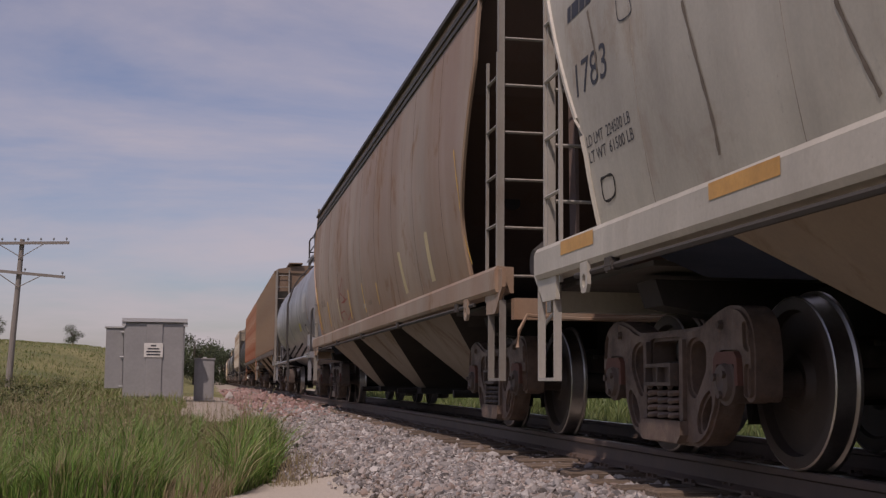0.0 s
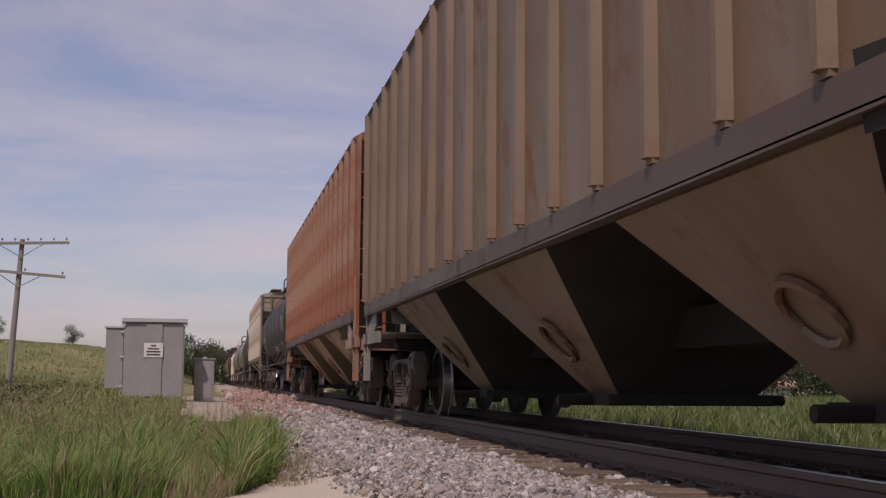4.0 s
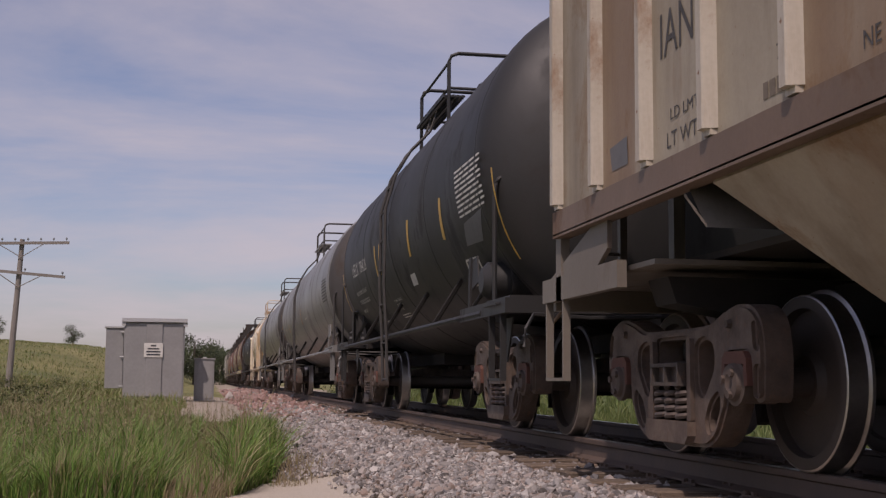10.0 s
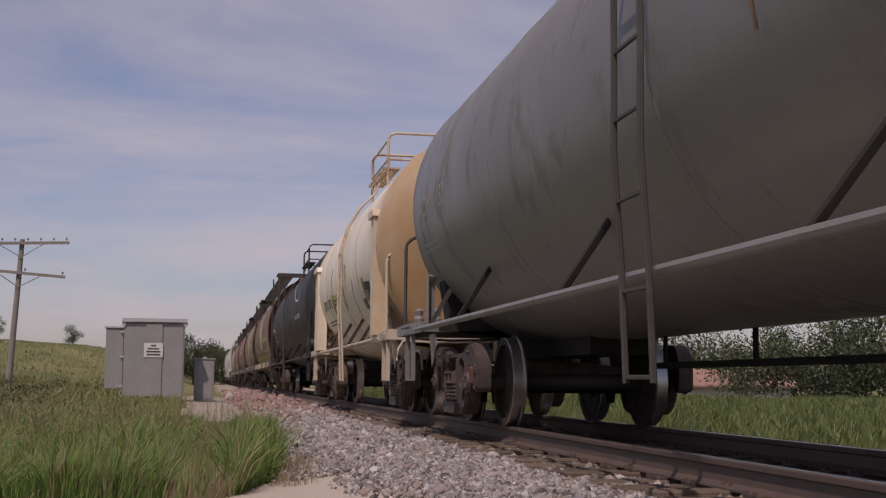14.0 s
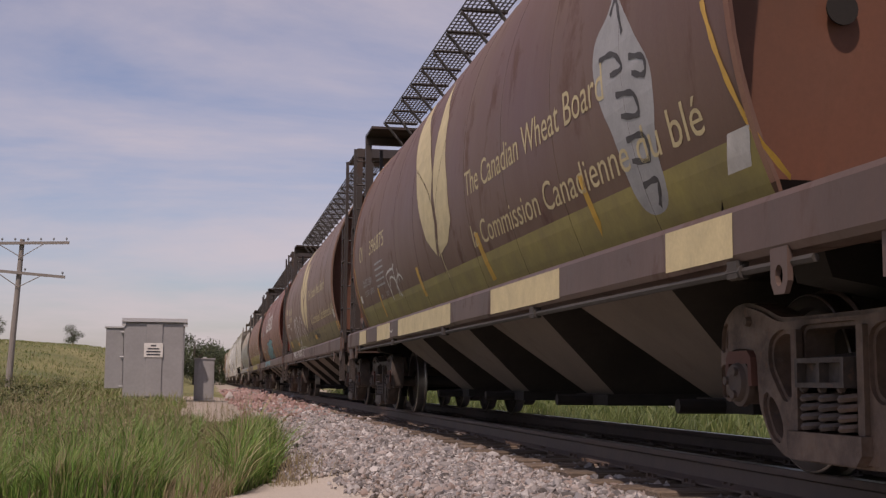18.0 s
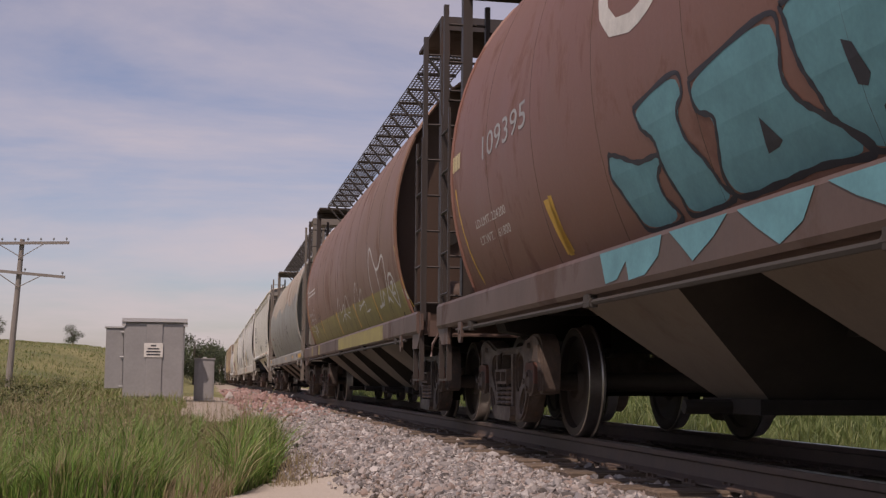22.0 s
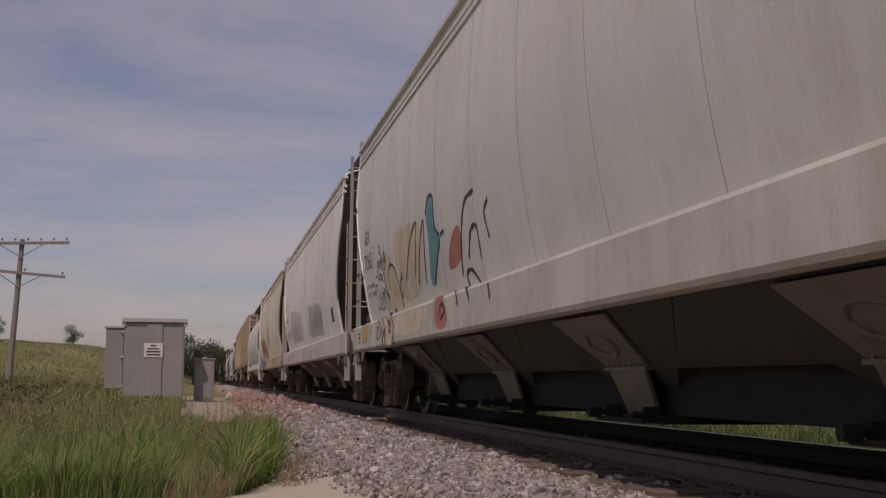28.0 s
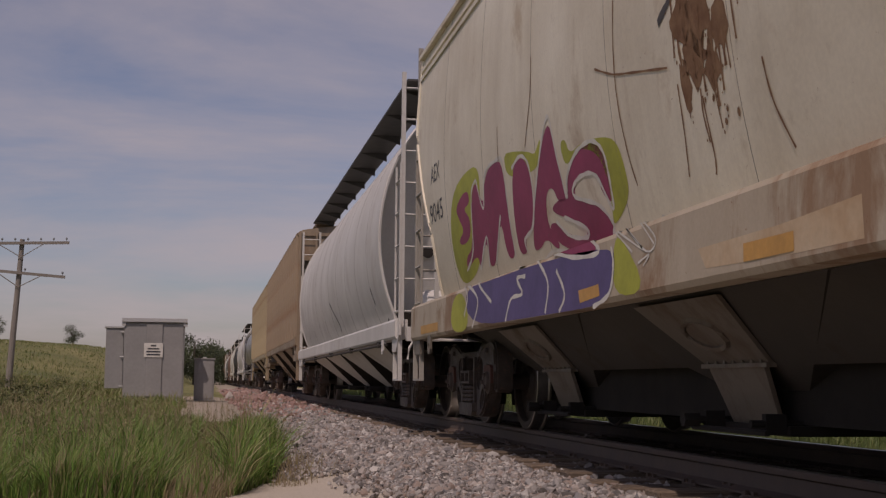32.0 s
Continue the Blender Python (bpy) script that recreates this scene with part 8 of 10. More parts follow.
stroke(car_m, "scrawl", "grime2", 0.04, [(3.79, 2.57), (3.70, 2.64), (3.58, 2.41)])
stroke(car_m, "scrawl", "grime2", 0.04, [(3.64, 1.55), (3.42, 1.55), (3.51, 1.42)])
text_on(car_m, "CN", 15.82, 2.26, 0.36, 0.24, "straw")
text_on(car_m, "396875", 14.68, 2.27, 1.49, 0.21, "straw")
text_on(car_m, "LD.LMT 224500", 15.66, 1.87, 0.99, 0.10, "label_grey")
text_on(car_m, "LT.WT.  61700", 15.58, 1.73, 0.95, 0.08, "label_grey")
text_on(car_m, "NEW", 14.1, 1.6, 0.18, 0.06, "label_grey")
text_on(car_m, "2-83", 13.62, 1.61, 0.26, 0.06, "label_grey")
print_lines(car_m, "label_grey", 14.22, 2.08, 0.78, 0.032, 1)
print_lines(car_m, "label_grey", 14.22, 2.0, 0.78, 0.032, 1)
print_lines(car_m, "label_grey", 14.22, 1.92, 0.78, 0.032, 1)
print_lines(car_m, "label_grey", 14.23, 1.85, 0.78, 0.032, 1)
print_lines(car_m, "label_grey", 14.25, 1.77, 0.78, 0.032, 1)
patch(car_m, "reflector_stripe", "yellow", [(14.3, 1.77), (14.19, 1.76), (14.12, 1.37), (14.24, 1.35)])
stroke(car_m, "reflector_stripe", "yellow", 0.05, [(16.48, 2.24), (16.39, 1.91), (16.3, 1.59), (16.19, 1.37)])
patch(car_m, "label", "white", [(16.23, 1.78), (16.05, 1.77), (16.04, 1.66), (16.22, 1.67)])
stroke(car_m, "scrawl", "white", 0.035, [(13.09, 1.53), (13.17, 1.67), (13.27, 1.85), (12.93, 1.9), (12.65, 1.89), (12.61, 1.78), (12.55, 1.68), (12.56, 1.54)])
stroke(car_m, "scrawl", "white", 0.035, [(13.13, 1.55), (13.1, 1.68), (12.98, 1.8), (12.72, 1.79), (12.55, 1.69), (12.45, 1.57), (12.39, 1.53)])
stroke(car_m, "scrawl", "white", 0.035, [(12.68, 1.89), (12.53, 1.95)])
stroke(car_m, "scrawl", "white", 0.035, [(12.62, 1.64), (12.46, 1.75), (12.28, 1.79), (12.13, 1.76), (12.05, 1.71)])
stroke(car_m, "scrawl", "white", 0.035, [(12.32, 1.87), (12.3, 1.79), (12.29, 1.7)])
stroke(car_m, "sill_scrawl", "white", 0.02, [(12.66, 1.19), (12.61, 1.12), (12.47, 1.07), (12.36, 1.1)])
text_on(car_g, "IAN", 15.39, 2.14, 0.44, 0.24, "grime2")
text_on(car_g, "LD LMT", 15.26, 1.79, 0.37, 0.06, "grime2")
text_on(car_g, "LT WT", 15.31, 1.65, 0.40, 0.08, "grime2")
text_on(car_g, "700", 14.07, 1.79, 0.20, 0.07, "grime2")
text_on(car_g, "NE", 13.39, 1.65, 0.12, 0.07, "grime2")
print_lines(car_g, "grime", 14.2, 1.65, 0.35, 0.09, 1)
patch(car_g, "card_holder", "slate", [(16.22, 1.82), (15.92, 1.84), (15.91, 1.68), (16.18, 1.68)])
stroke(car_g, "seam_stain", "grime", 0.02, [(15.09, 1.38), (14.92, 1.26), (14.82, 1.19)])
text_on(car_n, "395108", 14.90, 2.31, 1.11, 0.19, "straw")
print_lines(car_n, "straw", 16.02, 2.40, 0.44, 0.20, 1)
print_lines(car_n, "straw", 14.80, 2.13, 1.14, 0.13, 3)
text_on(car_n, "XXX", 14.70, 1.87, 0.52, 0.12, "white")
text_on(car_n, "XXX", 15.78, 1.68, 0.64, 0.12, "white")
print_lines(car_n, "white", 15.89, 2.02, 1.13, 0.10, 2)
patch(car_n, "reflector", "yellow", [(13.18, 1.50), (12.72, 1.50), (12.70, 1.42), (13.13, 1.42)])
patch(car_n, "reflector", "yellow", [(15.73, 1.60), (15.33, 1.59), (15.31, 1.43), (15.72, 1.43)])
stroke(car_n, "scrawl", "white", 0.05, [(13.04, 1.56), (13.05, 1.77), (12.95, 2.01), (12.78, 2.10), (12.66, 2.01), (12.59, 1.74), (12.54, 1.68), (12.64, 1.58), (12.57, 1.37)])
stroke(car_n, "scrawl", "white", 0.05, [(12.47, 2.08), (12.58, 1.91), (12.53, 1.70)])
stroke(car_n, "scrawl", "white", 0.05, [(11.94, 1.91), (11.87, 1.70), (11.93, 1.52), (11.80, 1.44)])
stroke(car_n, "scrawl", "white", 0.05, [(11.92, 1.77), (11.79, 1.87), (11.63, 1.88)])
stroke(car_n, "scrawl", "white", 0.05, [(12.30, 1.35), (12.04, 1.50), (11.91, 1.51)])
stroke(car_n, "scrawl", "white", 0.05, [(12.55, 1.34), (13.02, 1.32), (12.59, 1.18), (12.30, 1.12), (12.25, 1.06)])
stroke(car_n, "scrawl", "white", 0.05, [(12.44, 1.30), (11.95, 1.15), (11.91, 1.06)])
stroke(car_n, "scrawl", "white", 0.05, [(12.30, 1.30), (12.08, 1.21)])
patch(car_n, "emblem", "straw", [(9.42, 2.47), (9.99, 2.76), (10.54, 3.11), (11.15, 3.56), (12.52, 4.37), (14.12, 5.34), (10.63, 3.90), (10.00, 3.40), (9.61, 2.92)])
patch(car_n, "emblem", "straw", [(9.31, 2.43), (9.46, 2.75), (9.56, 3.08), (9.35, 3.31), (9.06, 3.34), (8.70, 2.97), (8.76, 2.72), (9.03, 2.56)])
patch(car_n, "emblem", "straw", [(10.52, 2.95), (9.78, 2.64), (9.38, 2.38), (9.26, 2.05), (9.17, 1.72), (9.74, 1.94), (10.09, 2.24), (10.27, 2.58)])
patch(car_n, "emblem", "straw", [(8.70, 2.89), (8.41, 2.58), (8.35, 2.17), (8.55, 1.90), (9.04, 1.64), (9.04, 1.89), (9.17, 2.25), (8.98, 2.47), (8.73, 2.67)])
text_on(car_n, "The Canadian Wheat Board", 7.81, 2.33, 3.95, 0.22, "straw")
text_on(car_n, "la Commission Canadienne du bl\u00e9", 7.63, 1.76, 5.24, 0.20, "straw")
handwriting(car_n, "grime2", 0.03, "EGAWA", (9.48, 1.45), (7.45, 1.47), 0.23)
handwriting(car_n, "grime2", 0.035, "DONUS", (7.31, 1.44), (6.26, 1.45), 0.16)
handwriting(car_n, "grime2", 0.02, "VERE", (7.61, 1.08), (7.06, 1.07), 0.11)
handwriting(car_n, "grime2", 0.02, "HERE", (6.93, 1.06), (6.41, 1.07), 0.12)
stroke(car_n, "scrawl", "grime2", 0.02, [(6.48, 1.05), (6.19, 1.08), (6.06, 1.14), (6.03, 1.19)])
stroke(car_n, "scrawl", "white", 0.03, [(12.00, 1.11), (12.94, 1.32), (11.71, 1.05), (12.27, 1.35), (11.20, 1.06), (11.64, 1.36), (10.53, 1.06), (11.27, 1.35), (10.04, 1.05), (10.76, 1.33), (9.50, 1.04), (10.22, 1.32)])
stroke(car_n, "scrawl", "white", 0.03, [(8.88, 1.03), (9.60, 1.30), (8.91, 1.20)])
stroke(car_n, "scrawl", "white", 0.03, [(12.95, 1.48), (12.96, 1.88), (12.91, 2.10), (12.65, 2.10), (12.48, 1.69), (12.66, 1.52), (12.49, 1.56), (12.15, 2.16), (11.71, 2.04), (11.38, 1.92), (11.26, 1.76), (10.83, 2.11), (10.36, 1.92), (10.21, 1.92), (10.51, 1.71)])
stroke(car_n, "scrawl", "white", 0.03, [(11.79, 1.85), (11.57, 1.72), (11.42, 1.63), (11.30, 1.81)])
stroke(car_n, "scrawl", "white", 0.03, [(10.46, 1.71), (10.21, 1.61), (10.29, 1.49), (10.07, 1.74), (9.84, 1.73), (9.63, 1.62), (9.40, 1.51)])
stroke(car_n, "scrawl", "white", 0.03, [(12.18, 1.40), (11.88, 1.50), (11.88, 1.35)])
stroke(car_n, "scrawl", "white", 0.03, [(13.27, 1.90), (11.94, 2.12), (11.91, 1.61), (10.61, 2.07), (10.63, 1.59)])
patch(car_n, "label", "white", [(2.58, 1.83), (2.30, 1.82), (2.32, 1.67), (2.60, 1.67)])
patch(car_n, "reflector", "yellow", [(2.52, 1.60), (2.05, 1.59), (2.03, 1.41), (2.51, 1.42)])
patch(car_n, "reflector", "yellow", [(7.55, 1.51), (7.09, 1.51), (7.16, 1.41), (7.62, 1.42)])
text_on(car_o, "Canada", 12.11, 2.39, 4.76, 0.84, "white")
patch(car_o, "graffiti_fill", "teal", [(12.09, 1.80), (11.93, 1.76), (11.67, 1.68), (11.39, 1.67), (11.37, 1.62), (11.46, 1.56), (11.45, 1.45), (11.35, 1.32), (11.83, 1.32), (11.95, 1.44), (12.05, 1.57), (12.14, 1.68)])
patch(car_o, "graffiti_fill", "teal", [(11.57, 1.96), (10.96, 2.01), (10.89, 1.90), (11.00, 1.82), (10.97, 1.68), (10.83, 1.54), (10.75, 1.41), (10.69, 1.33), (11.19, 1.32), (11.26, 1.43), (11.35, 1.60), (11.36, 1.71), (11.40, 1.77), (11.51, 1.84)])
patch(car_o, "graffiti_fill", "teal", [(10.79, 1.93), (9.92, 2.00), (9.85, 1.86), (9.89, 1.73), (9.81, 1.61), (9.67, 1.52), (9.41, 1.33), (9.82, 1.34), (10.19, 1.33), (10.61, 1.33), (10.70, 1.44), (10.64, 1.59), (10.61, 1.71), (10.77, 1.78)])
patch(car_o, "graffiti_fill", "teal", [(9.79, 2.00), (8.97, 2.06), (8.92, 1.99), (8.89, 1.86), (8.84, 1.73), (8.81, 1.61), (8.85, 1.55), (9.02, 1.50), (9.19, 1.47), (9.24, 1.44), (9.03, 1.32), (9.38, 1.32), (9.55, 1.44), (9.62, 1.51), (9.66, 1.61), (9.73, 1.74), (9.76, 1.90)])
patch(car_o, "graffiti_fill", "teal", [(8.82, 1.99), (8.68, 2.02), (8.22, 2.00), (7.89, 1.97), (7.94, 1.85), (8.27, 1.87), (8.36, 1.85), (8.38, 1.78), (8.34, 1.73), (8.26, 1.73), (7.99, 1.74), (8.13, 1.49), (8.20, 1.53), (8.27, 1.56), (8.38, 1.58), (8.61, 1.59), (8.69, 1.61), (8.74, 1.68), (8.75, 1.80), (8.80, 1.91)])
patch(car_o, "graffiti_fill", "teal", [(8.72, 1.50), (8.62, 1.53), (8.42, 1.54), (8.34, 1.52), (8.31, 1.45), (8.29, 1.33), (8.68, 1.32), (8.71, 1.39)])
stroke(car_o, "scrawl", "black", 0.035, [(12.09, 1.80), (11.93, 1.76), (11.67, 1.68), (11.39, 1.67), (11.37, 1.62), (11.46, 1.56), (11.45, 1.45), (11.35, 1.32), (11.83, 1.32), (11.95, 1.44), (12.05, 1.57), (12.14, 1.68), (12.09, 1.80)])
stroke(car_o, "scrawl", "black", 0.035, [(11.57, 1.96), (10.96, 2.01), (10.89, 1.90), (11.00, 1.82), (10.97, 1.68), (10.83, 1.54), (10.75, 1.41), (10.69, 1.33), (11.19, 1.32), (11.26, 1.43), (11.35, 1.60), (11.36, 1.71), (11.40, 1.77), (11.51, 1.84), (11.57, 1.96)])
stroke(car_o, "scrawl", "black", 0.035, [(10.79, 1.93), (9.92, 2.00), (9.85, 1.86), (9.89, 1.73), (9.81, 1.61), (9.67, 1.52), (9.41, 1.33), (9.82, 1.34), (10.19, 1.33), (10.61, 1.33), (10.70, 1.44), (10.64, 1.59), (10.61, 1.71), (10.77, 1.78), (10.79, 1.93)])
stroke(car_o, "scrawl", "black", 0.035, [(9.79, 2.00), (8.97, 2.06), (8.92, 1.99), (8.89, 1.86), (8.84, 1.73), (8.81, 1.61), (8.85, 1.55), (9.02, 1.50), (9.19, 1.47), (9.24, 1.44), (9.03, 1.32), (9.38, 1.32), (9.55, 1.44), (9.62, 1.51), (9.66, 1.61), (9.73, 1.74), (9.76, 1.90), (9.79, 2.00)])
stroke(car_o, "scrawl", "black", 0.035, [(8.82, 1.99), (8.68, 2.02), (8.22, 2.00), (7.89, 1.97), (7.94, 1.85), (8.27, 1.87), (8.36, 1.85), (8.38, 1.78), (8.34, 1.73), (8.26, 1.73), (7.99, 1.74), (8.13, 1.49), (8.20, 1.53), (8.27, 1.56), (8.38, 1.58), (8.61, 1.59), (8.69, 1.61), (8.74, 1.68), (8.75, 1.80), (8.80, 1.91), (8.82, 1.99)])
stroke(car_o, "scrawl", "black", 0.035, [(8.72, 1.50), (8.62, 1.53), (8.42, 1.54), (8.34, 1.52), (8.31, 1.45), (8.29, 1.33), (8.68, 1.32), (8.71, 1.39), (8.72, 1.50)])
patch(car_o, "graffiti_hole", "black", [(10.18, 1.62), (10.04, 1.49), (10.09, 1.47), (10.20, 1.46)])
patch(car_o, "graffiti_hole", "black", [(9.40, 1.75), (9.33, 1.72), (9.27, 1.59), (9.31, 1.55), (9.37, 1.57)])
patch(car_o, "reflector_stripe", "yellow", [(5.29, 1.76), (5.19, 1.75), (5.08, 1.34), (5.18, 1.34)])
patch(car_o, "reflector_stripe", "yellow", [(7.68, 1.76), (7.57, 1.76), (7.42, 1.35), (7.56, 1.34)])
patch(car_o, "reflector_stripe", "yellow", [(13.58, 1.74), (13.43, 1.74), (13.26, 1.35), (13.43, 1.34)])
patch(car_o, "sill_graffiti", "teal", [(12.1, 1.205), (11.1, 1.205), (11.15, 1.1), (11.35, 1.02), (11.6, 1.01), (11.65, 1.12), (11.8, 1.03), (12.0, 1.02)])
patch(car_o, "sill_graffiti", "teal", [(11.0, 1.205), (10.3, 1.205), (10.45, 1.12), (10.7, 1.03), (10.85, 1.12)])
patch(car_o, "sill_graffiti", "teal", [(10.2, 1.205), (9.5, 1.205), (9.6, 1.08), (9.8, 1.01), (10.0, 1.1)])
patch(car_o, "sill_graffiti", "teal", [(9.4, 1.205), (8.3, 1.205), (8.5, 1.05), (8.9, 1.02), (9.2, 1.12)])
text_on(car_o, "109395", 15.21, 2.33, 1.45, 0.20, "label_grey")
print_lines(car_o, "straw", 16.52, 2.42, 0.41, 0.19, 1)
text_on(car_o, "LD.LMT. 224200", 15.72, 1.80, 1.08, 0.07, "white")
text_on(car_o, "LT.WT.   61800", 15.67, 1.65, 1.06, 0.07, "white")
stroke(car_o, "reflector_stripe", "yellow", 0.05, [(16.36, 2.25), (16.25, 1.86), (16.17, 1.59), (16.05, 1.34)])
patch(car_o, "reflector_stripe", "yellow", [(13.46, 1.76), (13.37, 1.75), (13.29, 1.33), (13.39, 1.33)])
stroke(car_o, "reflector_stripe", "yellow", 0.05, [(2.67, 2.11), (2.66, 1.86), (2.64, 1.57), (2.22, 1.32)])
stroke(car_p, "scrawl", "white", 0.05, [(4.91, 1.73), (4.93, 2.02), (4.79, 2.32), (4.59, 2.33), (4.22, 2.04), (3.91, 2.03), (3.55, 2.15), (3.39, 2.05), (3.44, 1.75), (3.63, 1.53)])
stroke(car_p, "scrawl", "white", 0.05, [(4.20, 2.01), (4.12, 1.78), (4.27, 1.54), (4.55, 1.51)])
stroke(car_p, "scrawl", "white", 0.05, [(4.29, 1.52), (4.08, 1.54), (3.89, 1.68), (3.78, 1.63)])
stroke(car_p, "scrawl", "white", 0.05, [(3.32, 1.69), (3.18, 1.84), (2.95, 1.85), (2.80, 1.74), (2.76, 1.57), (2.89, 1.43), (3.04, 1.53), (3.31, 1.72)])
stroke(car_p, "scrawl", "white", 0.05, [(3.09, 1.74), (2.90, 1.74), (3.09, 1.62), (2.89, 1.60)])
stroke(car_p, "scrawl", "white", 0.05, [(3.63, 1.53), (3.47, 1.57), (3.30, 1.49)])
stroke(car_p, "scrawl", "white", 0.03, [(10.16, 1.50), (9.44, 1.95), (9.32, 1.69), (8.70, 1.80), (8.95, 1.53), (8.26, 1.92), (8.02, 1.65), (8.34, 1.64)])
stroke(car_p, "scrawl", "white", 0.03, [(7.31, 1.61), (6.70, 2.03), (6.55, 1.72), (6.13, 1.89), (6.12, 1.66), (6.69, 1.66)])
stroke(car_p, "scrawl", "white", 0.03, [(9.41, 1.54), (8.78, 1.64), (8.27, 1.53)])
stroke(car_p, "scrawl", "white", 0.03, [(6.77, 1.59), (5.97, 1.68), (6.00, 1.53), (5.56, 1.54)])
patch(car_p, "reflector_stripe", "yellow", [(5.01, 1.75), (4.90, 1.74), (4.78, 1.32), (4.89, 1.33)])
patch(car_p, "reflector_stripe", "yellow", [(7.47, 1.74), (7.32, 1.73), (7.20, 1.34), (7.34, 1.33)])
patch(car_p, "reflector_stripe", "yellow", [(10.27, 1.75), (10.08, 1.74), (10.02, 1.33), (10.19, 1.33)])
patch(car_p, "label", "label_grey", [(2.30, 1.62), (2.16, 1.63), (2.25, 1.48), (2.29, 1.48)])
print_lines(car_p, "white", 15.60, 2.37, 1.62, 0.17, 2)
text_on(car_p, "LD LMT 224100", 15.83, 1.93, 0.82, 0.06, "white")
text_on(car_p, "CN", 15.96, 2.22, 0.33, 0.19, "white")
text_on(car_p, "61900", 15.36, 1.80, 0.35, 0.06, "white")
stroke(car_p, "scrawl", "white", 0.03, [(16.15, 2.50), (15.74, 2.57), (15.61, 2.66)])
stroke(car_p, "scrawl", "white", 0.03, [(16.29, 2.67), (15.83, 2.46), (15.94, 2.39)])
stroke(car_p, "scrawl", "grime2", 0.02, [(13.96, 1.61), (13.75, 1.84), (13.59, 1.87), (13.48, 1.75), (13.50, 1.56)])
stroke(car_p, "scrawl", "grime2", 0.02, [(13.90, 1.62), (13.73, 1.79), (13.54, 1.79), (13.52, 1.60)])
stroke(car_p, "scrawl", "grime2", 0.02, [(13.71, 1.65), (13.61, 1.67), (13.71, 1.58)])
patch(car_p, "reflector_stripe", "yellow", [(13.36, 1.74), (13.25, 1.74), (13.19, 1.57), (13.30, 1.42)])
stroke(car_p, "reflector_stripe", "yellow", 0.05, [(16.07, 2.20), (15.95, 1.89), (15.82, 1.60), (15.73, 1.35)])
stroke(car_p, "reflector_stripe", "yellow", 0.05, [(2.34, 2.16), (2.21, 1.81), (2.09, 1.55), (1.92, 1.32)])
patch(car_p, "label", "white", [(2.34, 1.60), (2.12, 1.60), (2.05, 1.47), (2.30, 1.46)])
patch(car_q, "reflector", "yellow", [(0.52, 1.05), (1.58, 1.05), (1.58, 1.15), (0.52, 1.15)])
patch(car_q, "reflector", "yellow", [(3.45, 1.07), (3.86, 1.07), (3.86, 1.14), (3.45, 1.14)])
patch(car_q, "reflector", "yellow", [(6.51, 1.07), (6.86, 1.07), (6.86, 1.16), (6.51, 1.16)])
patch(car_q, "label", "slate", [(2.30, 1.16), (1.76, 1.16), (1.74, 1.08), (2.28, 1.08)])
stroke(car_q, "scrawl", "darkline", 0.03, [(7.52, 2.14), (7.16, 1.96), (6.53, 2.11), (6.58, 1.83)])
stroke(car_q, "scrawl", "darkline", 0.03, [(7.43, 1.76), (6.71, 1.91), (6.39, 1.74)])
stroke(car_q, "scrawl", "darkline", 0.03, [(13.27, 2.22), (12.10, 1.74), (10.72, 1.39)])
stroke(car_q, "scrawl", "darkline", 0.03, [(3.10, 1.85), (2.64, 1.59), (2.12, 1.34)])
stroke(car_q, "scrawl", "darkline", 0.03, [(2.85, 1.72), (2.44, 1.41)])
stroke(car_q, "faded_letter", "redbrown", 0.07, [(15.34, 1.97), (14.96, 1.95), (14.52, 1.95)])
stroke(car_p, "scrawl", "white", 0.06, [(14.65, 2.13), (14.61, 1.98), (14.53, 1.85), (14.45, 1.78)])
stroke(car_p, "scrawl", "white", 0.035, [(14.85, 1.98), (14.81, 1.83), (14.77, 1.74)])
stroke(car_p, "scrawl", "white", 0.018, [(15.29, 1.69), (15.11, 1.74), (15.21, 1.65), (15.03, 1.71), (15.11, 1.64), (14.89, 1.7)])
stroke(car_p, "scrawl", "white", 0.022, [(15.25, 1.58), (15.04, 1.58), (14.84, 1.61), (14.61, 1.72), (14.84, 1.56), (14.61, 1.64), (14.76, 1.52), (14.48, 1.64), (14.62, 1.54), (14.46, 1.54)])
stroke(car_p, "scrawl", "white", 0.018, [(15.18, 1.56), (14.92, 1.51), (15.05, 1.49), (14.85, 1.42)])
stroke(car_p, "scrawl", "white", 0.014, [(15.85, 1.67), (15.56, 1.81), (15.67, 1.69), (15.45, 1.72), (15.61, 1.63), (15.46, 1.59), (15.78, 1.6)])
stroke(car_q, "faded_letter", "redbrown", 0.16, [(7.07, 2.72), (7.47, 3.13), (9.71, 3.99), (14.67, 5.54)])
stroke(car_q, "faded_letter", "redbrown", 0.14, [(5.54, 2.64), (5.91, 3.01), (6.13, 3.41), (6.19, 3.68)])
stroke(car_q, "faded_letter", "redbrown", 0.14, [(4.08, 2.58), (4.25, 2.91), (4.17, 3.24), (4.09, 3.53)])
stroke(car_q, "faded_letter", "redbrown", 0.1, [(3.27, 2.61), (3.36, 2.92), (3.35, 3.15)])
text_on(car_q, "201400", 14.84, 1.71, 0.34, 0.07, "grime2")
text_on(car_q, "61600", 14.80, 1.59, 0.27, 0.06, "grime2")
text_on(car_q, "LD LMT", 15.27, 1.71, 0.28, 0.06, "grime2")
text_on(car_q, "LT WT", 15.24, 1.57, 0.26, 0.06, "grime2")
patch(car_q, "paint_patch", "slate2", [(14.37, 1.88), (14.04, 1.87), (14.22, 1.53), (14.29, 1.63)])
patch(car_q, "label", "slate2", [(14.48, 1.21), (14.41, 1.31), (14.04, 1.06), (14.47, 1.06)])
text_on(car_q, "1 INCH THICK COMP SHOES", 14.40, 1.13, 0.34, 0.02, "white")
